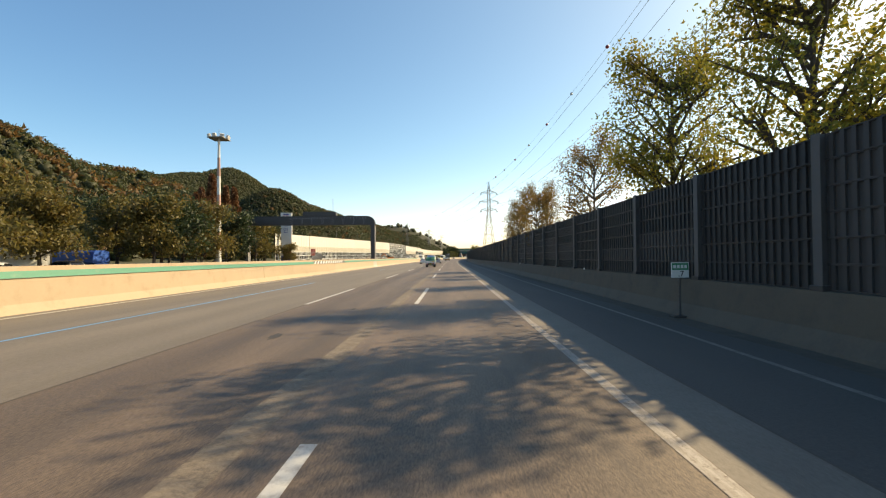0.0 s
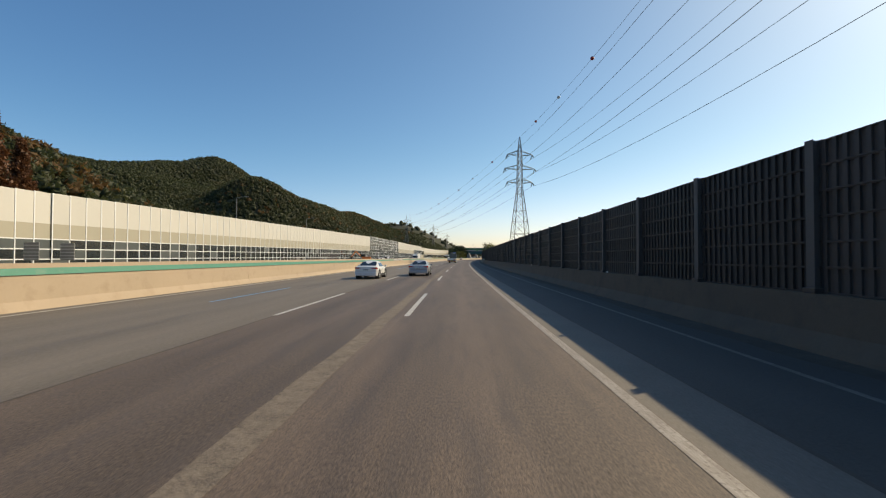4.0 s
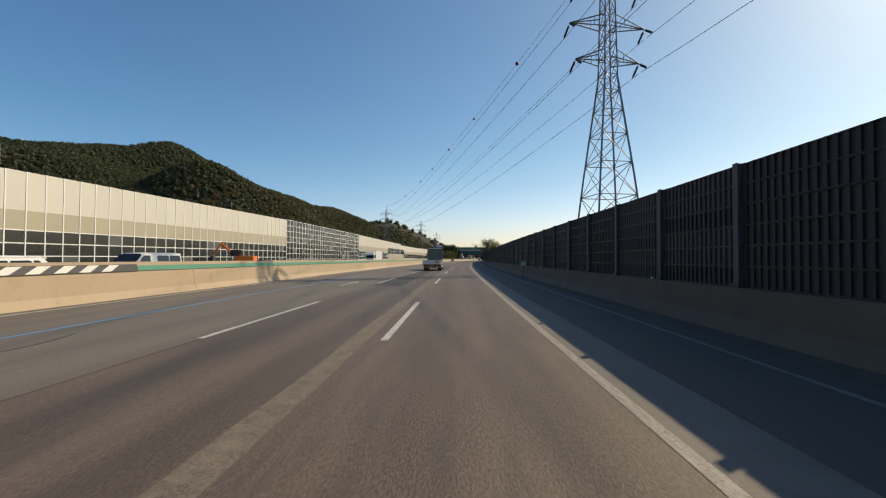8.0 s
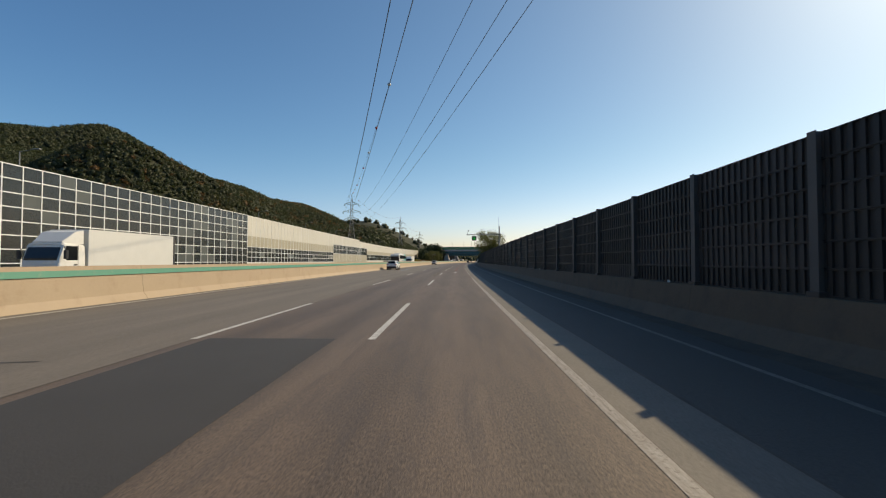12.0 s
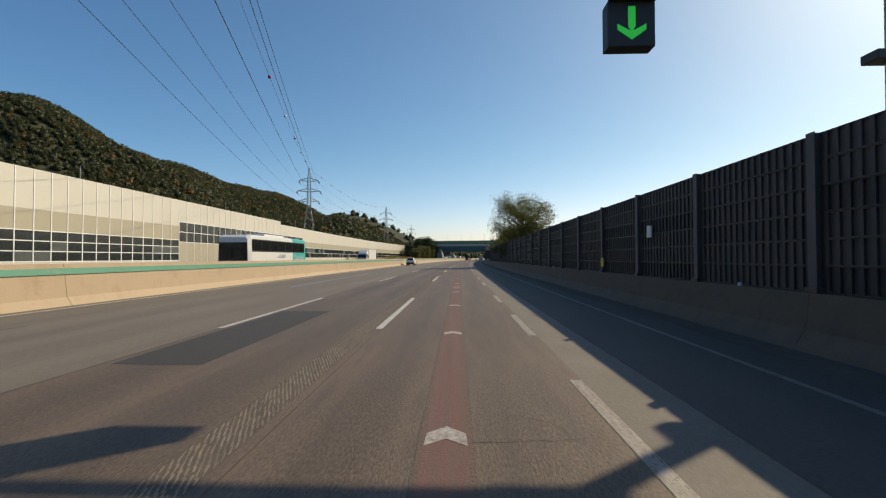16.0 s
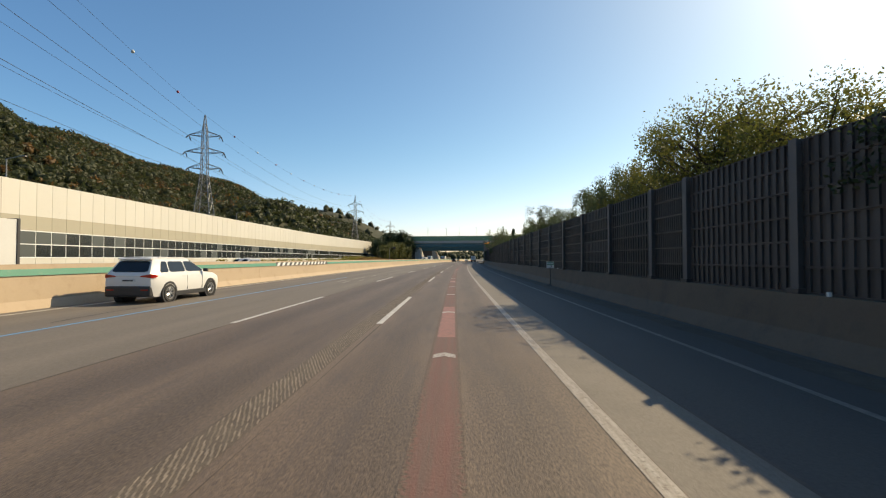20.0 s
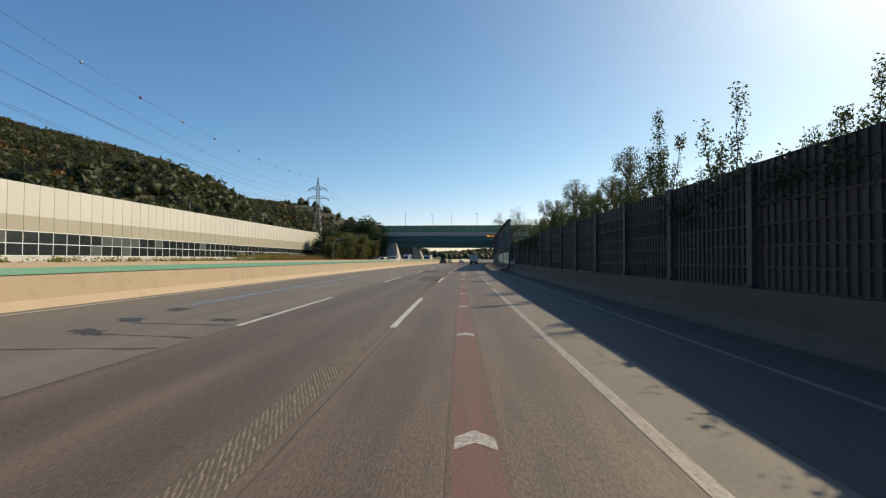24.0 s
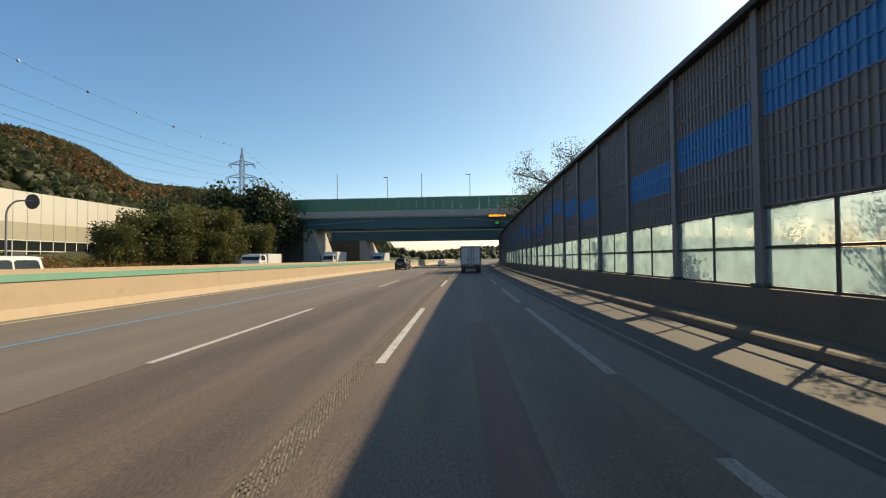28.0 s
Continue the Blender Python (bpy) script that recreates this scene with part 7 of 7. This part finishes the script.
# lone big tree and the thicket after it
T3 = tree("big_tree", "large spreading green tree standing over the noise wall", at(414.0, 10.8), 13.0, 23, LEAF_BIG, 27000, 0.097, 0.6, group="trees behind the wall", wide=1.05, dome=64)
copy_thing(T3, at(422, 11.0, 0, 140) @ Matrix.Scale(0.66, 4))
for _s, _o, _k, _r in ((434.5, 11.6, 0.56, 300), (439.5, 11.4, 0.64, 60), (446, 11.7, 0.56, 250)):
    copy_thing(T3, at(_s, _o, 0, _r) @ Matrix.Scale(_k, 4))
SH = [tree("locust_shrub", "upright leafy shrub growing over the noise wall", at(424, 10.2), 6.8, 31, LEAF_GREEN, 7600, 0.068, 0.34, split=3, group="shrubs behind the wall"),
      tree("locust_shrub", "thin upright shrub with loose leaves above the noise wall", at(470.6, 10.4), 7.5, 37, LEAF_GREEN, 6000, 0.066, 0.3, split=2, group="shrubs behind the wall")]
rnd = random.Random(9)
_s = 433.0
while _s < 578:
    copy_thing(rnd.choice(SH), at(_s, rnd.uniform(9.9, 11.8), 0, rnd.uniform(0, 360)) @ Matrix.Diagonal((0.56, 0.56, 1, 1)) @ Matrix.Scale(rnd.uniform(0.72, 1.0) * (0.78 if 506 < _s < 531 else 0.8 if _s < 440 else 1.14 if _s < 460 else 1.0 if _s < 530 else 1.2 if _s < 562 else 1.05), 4))
    _s += rnd.uniform(1.0, 2.3)
conifer("slim_conifer", "slim dark conifer behind the noise wall", at(510, 11), 7.8, 1.2, 5, LEAF_PINE, 7000)


def shoots(name, label, m, h, seed, leaf, count, group):
    """A shrub of several leaning shoots with short leafy twigs."""
    ob = base(name, m, label, "tree", group)
    rnd = random.Random(seed)
    bm, pts = bmesh.new(), []
    for k in range(7):
        a, top = rnd.uniform(0, 6.283), h * (1.0 if k == 0 else rnd.uniform(0.5, 0.88))
        lean = Vector((math.cos(a), math.sin(a), 0)) * rnd.uniform(0.25, 1.3) * (0.35 if k == 0 else 1)
        p = Vector((0, 0, -0.2))
        for n in range(1, 13):
            f = n / 12
            q = Vector((0, 0, top * f)) + lean * f**1.4 + Vector((rnd.uniform(-0.06, 0.06), rnd.uniform(-0.06, 0.06), 0))
            rod(bm, p, q, 0.05 * (1.08 - f) + 0.008, 0.05 * (1.0 - f) + 0.007, 5)
            if f > 0.28:
                for _ in range(3):
                    b, w = rnd.uniform(0, 6.283), rnd.uniform(0.12, 0.62) * (1.25 - f)
                    e = p.lerp(q, rnd.random()) + Vector((w * math.cos(b), w * math.sin(b), rnd.uniform(0.15, 0.6)))
                    rod(bm, p, e, 0.014, 0.005, 3)
                    pts += [p.lerp(e, 0.6), e] if rnd.random() < 0.8 else []
            p = q
        pts += [p, p]
    part("trunk", bm, BARK, ob)
    crown = new("crown", leaf_cloud("crown", pts, 0.15, int(count * 1.4), 0.066, leaf, seed))
    crown.parent = ob
    return ob


SP = [shoots("upright_shrub", "slender upright shrub with leafy shoots behind the noise wall", at(528, 10.5), 9.3, 71, LEAF_GREEN, 5200, "slender shrubs behind the wall"),
      shoots("upright_shrub", "loose shrub of leaning leafy shoots behind the noise wall", at(522, 10.4), 8.1, 77, LEAF_GREEN, 3600, "slender shrubs behind the wall")]
for s, o, k, r in ((516.2, 10.4, 0.7, 150), (514.6, 10.9, 0.68, 290), (519, 10.6, 0.66, 40), (525, 10.9, 0.7, 190), (531, 10.4, 0.72, 310), (534.5, 10.8, 0.85, 220), (538, 10.4, 0.74, 60), (541, 10.5, 0.84, 20), (545, 10.7, 0.86, 250), (548, 11, 0.88, 95), (556, 10.6, 0.88, 170), (568, 10.9, 0.85, 260), (492, 10.8, 0.78, 330), (476, 10.7, 0.8, 110)):
    copy_thing(SP[int(s) % 2], at(s, o, 0, r) @ Matrix.Scale(k, 4))
T4 = tree("sparse_tree", "sparse pale-leaved tree beside the bridge", at(650, 12.0), 18.5, 41, LEAF_GREEN, 5000, 0.13, 0.6)
copy_thing(T4, at(661, 13.0, 0, 80) @ Matrix.Scale(0.9, 4))
for s, o, k in ((590, 10, 1.0), (598, 9.5, 0.8), (605, 10.5, 1.0), (613, 9.6, 0.9), (622, 10.4, 0.8), (631, 10, 0.9), (640, 9.8, 0.9)):
    copy_thing(rnd.choice(SH), at(s, o, 0, s * 37 % 360) @ Matrix.Scale(k * 0.75, 4))

# rest area trees
P1 = tree("pine_tree", "spreading dark pine in the rest area", at(58, -39), 10.5, 51, LEAF_PINE, 6000, 0.23, 0.75, group="rest area trees")
P2 = tree("garden_tree", "round olive and brown autumn tree in the rest area", at(66, -41), 9.5, 57, LEAF_BROWN, 6000, 0.21, 0.7, group="rest area trees")
for s, o, k, r, src in ((30, -42, 1.0, 40, P1), (38, -46, 1.05, 140, P2), (46, -44, 0.95, 240, P2), (72, -45, 0.9, 10, P2), (78, -40, 0.85, 80, P2), (84, -43, 0.8, 170, P2), (89, -38, 0.66, 200, P1), (62, -48, 1.1, 300, P2), (52, -52, 1.2, 20, P2), (70, -54, 1.2, 120, P1), (80, -52, 1.1, 210, P2), (92, -47, 1.0, 60, P1), (40, -56, 1.3, 95, P2), (26, -50, 1.2, 5, P1), (100, -46, 0.9, 30, P2), (90, -33.5, 0.5, 15, P2), (84, -38, 0.98, 33, P2), (88, -41.5, 1.02, 101, P1), (93, -40, 0.95, 222, P2), (97, -43, 1.02, 140, P1), (75, -39, 1.0, 66, P1), (65, -37.5, 1.05, 290, P2), (55, -38, 1.05, 8, P2), (35, -41, 1.1, 310, P2), (22, -44, 1.1, 75, P2)):
    copy_thing(src, at(s, o, 0, r) @ Matrix.Scale(k, 4))
C1 = conifer("redwood", "tall rust-brown conifer behind the far noise wall", at(137, -76), 28.5, 5.6, 61, LEAF_RUST, 15000, group="rust-brown conifers")
for s, o, k in ((145, -76, 0.92), (150.5, -76, 0.93), (128, -74, 0.8), (122, -72, 0.72), (163, -84, 0.85)):
    copy_thing(C1, at(s, o, 0, s * 7) @ Matrix.Scale(k, 4))
# left thicket before the bridge
B1 = tree("verge_tree", "dense dark green tree on the verge by the bridge", at(668, -47), 10.5, 71, LEAF_PINE, 5000, 0.25, 0.8, group="verge trees")
B2 = tree("verge_bush", "spreading olive-green bush on the verge by the bridge", at(655, -41), 6.5, 77, LEAF_OLIVE, 7500, 0.15, 0.62, split=2, group="verge trees")
for s, o, k, r, src in ((641, -45, 1.0, 10, B2), (646, -46.5, 1.3, 310, B2), (650, -43, 1.35, 40, B2), (660, -41.5, 1.55, 90, B2), (667, -40, 1.25, 150, B2), (655, -45, 1.6, 250, B2), (676, -45, 1.45, 200, B1), (681, -43.5, 1.7, 20, B1), (676, -52, 1.6, 70, B1), (690, -56, 1.7, 130, B1), (662, -56, 1.2, 220, B1), (684, -62, 1.3, 260, B1), (700, -50, 1.2, 300, B1), (715, -47, 1.2, 15, B1), (725, -42, 1.1, 100, B1), (740, -45, 1.2, 190, B1), (760, -44, 1.2, 250, B1), (730, 16, 1.1, 40, B1), (745, 15, 1.1, 120, B1), (765, 17, 1.2, 220, B1), (790, 16, 1.2, 300, B1), (850, 18, 1.3, 10, B1), (780, -46, 1.2, 80, B1)):
    copy_thing(src, at(s, o, 0, r) @ Matrix.Scale(k, 4))

# low weeds in front of the far wall
wp = []
rnd = random.Random(17)
for k in range(360):
    s = rnd.uniform(505, 672)
    c = on(s, lo(s) + rnd.uniform(1.0, 9.5), 0)
    for _ in range(4):
        wp.append(c + Vector((rnd.gauss(0, 0.4), rnd.gauss(0, 0.4), rnd.uniform(0.1, 1.2 if s < 600 else 2.3))))
tagged(new("weeds", leaf_cloud("weeds", wp, 0.35, 30000, 0.16, LEAF_AUTUMN, 18)), "rank green and straw weeds on the verge", "weeds", kind="stuff")

# dry grass bank before the end of the far wall
wp = []
for k in range(420):
    s, o = rnd.uniform(604, 662), rnd.uniform(-49, -38.6)
    for _ in range(4):
        wp.append(on(s, o, 0) + Vector((rnd.gauss(0, 0.5), rnd.gauss(0, 0.5), rnd.uniform(0.05, 0.5 + (-38.6 - o) * 0.17))))
tagged(new("dry_grass", leaf_cloud("dry_grass", wp, 0.3, 34000, 0.14, LEAF_DRY, 19)), "orange-brown dry grass on the verge bank", "grass", kind="stuff")

# woods on the hills: fuzzy crowns of many small leaf sprays round a core, one mesh a kind
_ico = bmesh.new()
bmesh.ops.create_icosphere(_ico, subdivisions=1, radius=1.0)
ICO_V = np.array([tuple(v.co) for v in _ico.verts])
ICO_F = np.array([[v.index for v in f.verts] for f in _ico.faces])
_ico.free()


def woods(name, label, n, seed, material, region, leaves=14, big=1.0):
    g = np.random.default_rng(seed)
    x, y = g.uniform(region[0], region[1], n * 8), g.uniform(region[2], region[3], n * 8)
    z = rise(x, y)
    keep = np.where(z > 1.2)[0][:n]
    x, y, z = x[keep], y[keep], z[keep]
    k = len(keep)
    r = g.uniform(1.5, 3.3, k) * big
    mid = np.stack([x, y, z + r * 0.4], -1)
    v = ICO_V[None] * g.uniform(0.4, 1.0, (k, len(ICO_V), 1)) * (r[:, None] * np.array([1, 1, 1.1]))[:, None] + mid[:, None]
    f = ICO_F[None] + (np.arange(k) * len(ICO_V))[:, None, None]
    d = g.normal(0, 1, (k, leaves, 3))
    d /= np.linalg.norm(d, axis=2)[..., None]
    d[..., 2] = np.abs(d[..., 2]) * 1.1 - 0.1
    c = mid[:, None] + d * (r[:, None, None] * g.uniform(0.6, 1.12, (k, leaves, 1)))
    t = (c[:, :, None, :] + g.normal(0, 0.62, (k, leaves, 3, 3))).reshape(-1, 3)
    me = bpy.data.meshes.new(name)
    vv = np.concatenate([v.reshape(-1, 3), t])
    ff = np.concatenate([f.reshape(-1, 3), np.arange(len(t)).reshape(-1, 3) + k * len(ICO_V)])
    me.vertices.add(len(vv))
    me.vertices.foreach_set("co", vv.ravel())
    me.loops.add(ff.size)
    me.loops.foreach_set("vertex_index", ff.ravel())
    me.polygons.add(len(ff))
    me.polygons.foreach_set("loop_start", np.arange(len(ff)) * 3)
    me.update(calc_edges=True)
    me.materials.append(material)
    return tagged(new(name, me), label, "woods", kind="stuff")


woods("hill_woods", "dense autumn woodland covering the hills", 24000, 81, LEAF_HILL, (-380, -30, 430, 1000), 28)
woods("upper_hill_woods", "autumn woodland high on the hill", 4200, 88, LEAF_HILL, (-480, -380, 430, 960), 26, 1.15)
woods("slope_woods", "close-grown autumn woodland on the slope", 1500, 89, LEAF_HILL, (-200, -90, 640, 750), 30, 1.15)
woods("near_hill_woods", "autumn woodland on the slope behind the rest area", 4200, 82, LEAF_HILL, (-310, -60, -40, 300), 30)
woods("far_woods", "far wooded ridges", 2400, 83, LEAF_HILL, (-500, 800, 1050, 1900), 24, 2.4)
woods("rust_woods", "rust-coloured trees among the woods", 700, 84, LEAF_HILL_RUST, (-300, -60, 500, 1000), 50)
woods("rust_slope", "orange-brown wooded slope", 2400, 85, LEAF_HILL_RUST, (-265, -120, 775, 920), 46)
woods("rust_near", "orange-brown trees on the near slope", 700, 86, LEAF_HILL_RUST, (-300, -80, 40, 240), 50)
woods("rust_crest", "orange-brown trees on the hill crest", 450, 87, LEAF_HILL_RUST, (-230, -70, 660, 820), 46)

# creeper hanging on the noise wall
vp = []
rnd = random.Random(61)
for _s0, _s1, _n, _z0 in ((399, 412, 120, 1.6), (416, 428, 70, 2.4), (508, 520, 60, 2.6), (545, 560, 80, 2.2)):
    for k in range(_n):
        s, z = rnd.uniform(_s0, _s1), rnd.triangular(_z0, 4.0, 3.8)
        vp.append(on(s, wo(s) - 0.07, z))
cr = leaf_cloud("creeper", vp, 0.16, 15000, 0.05, LEAF_PINE, 62)
tagged(new("creeper", cr), "dark creeper leaves clinging to the noise wall", "creeper", kind="stuff")
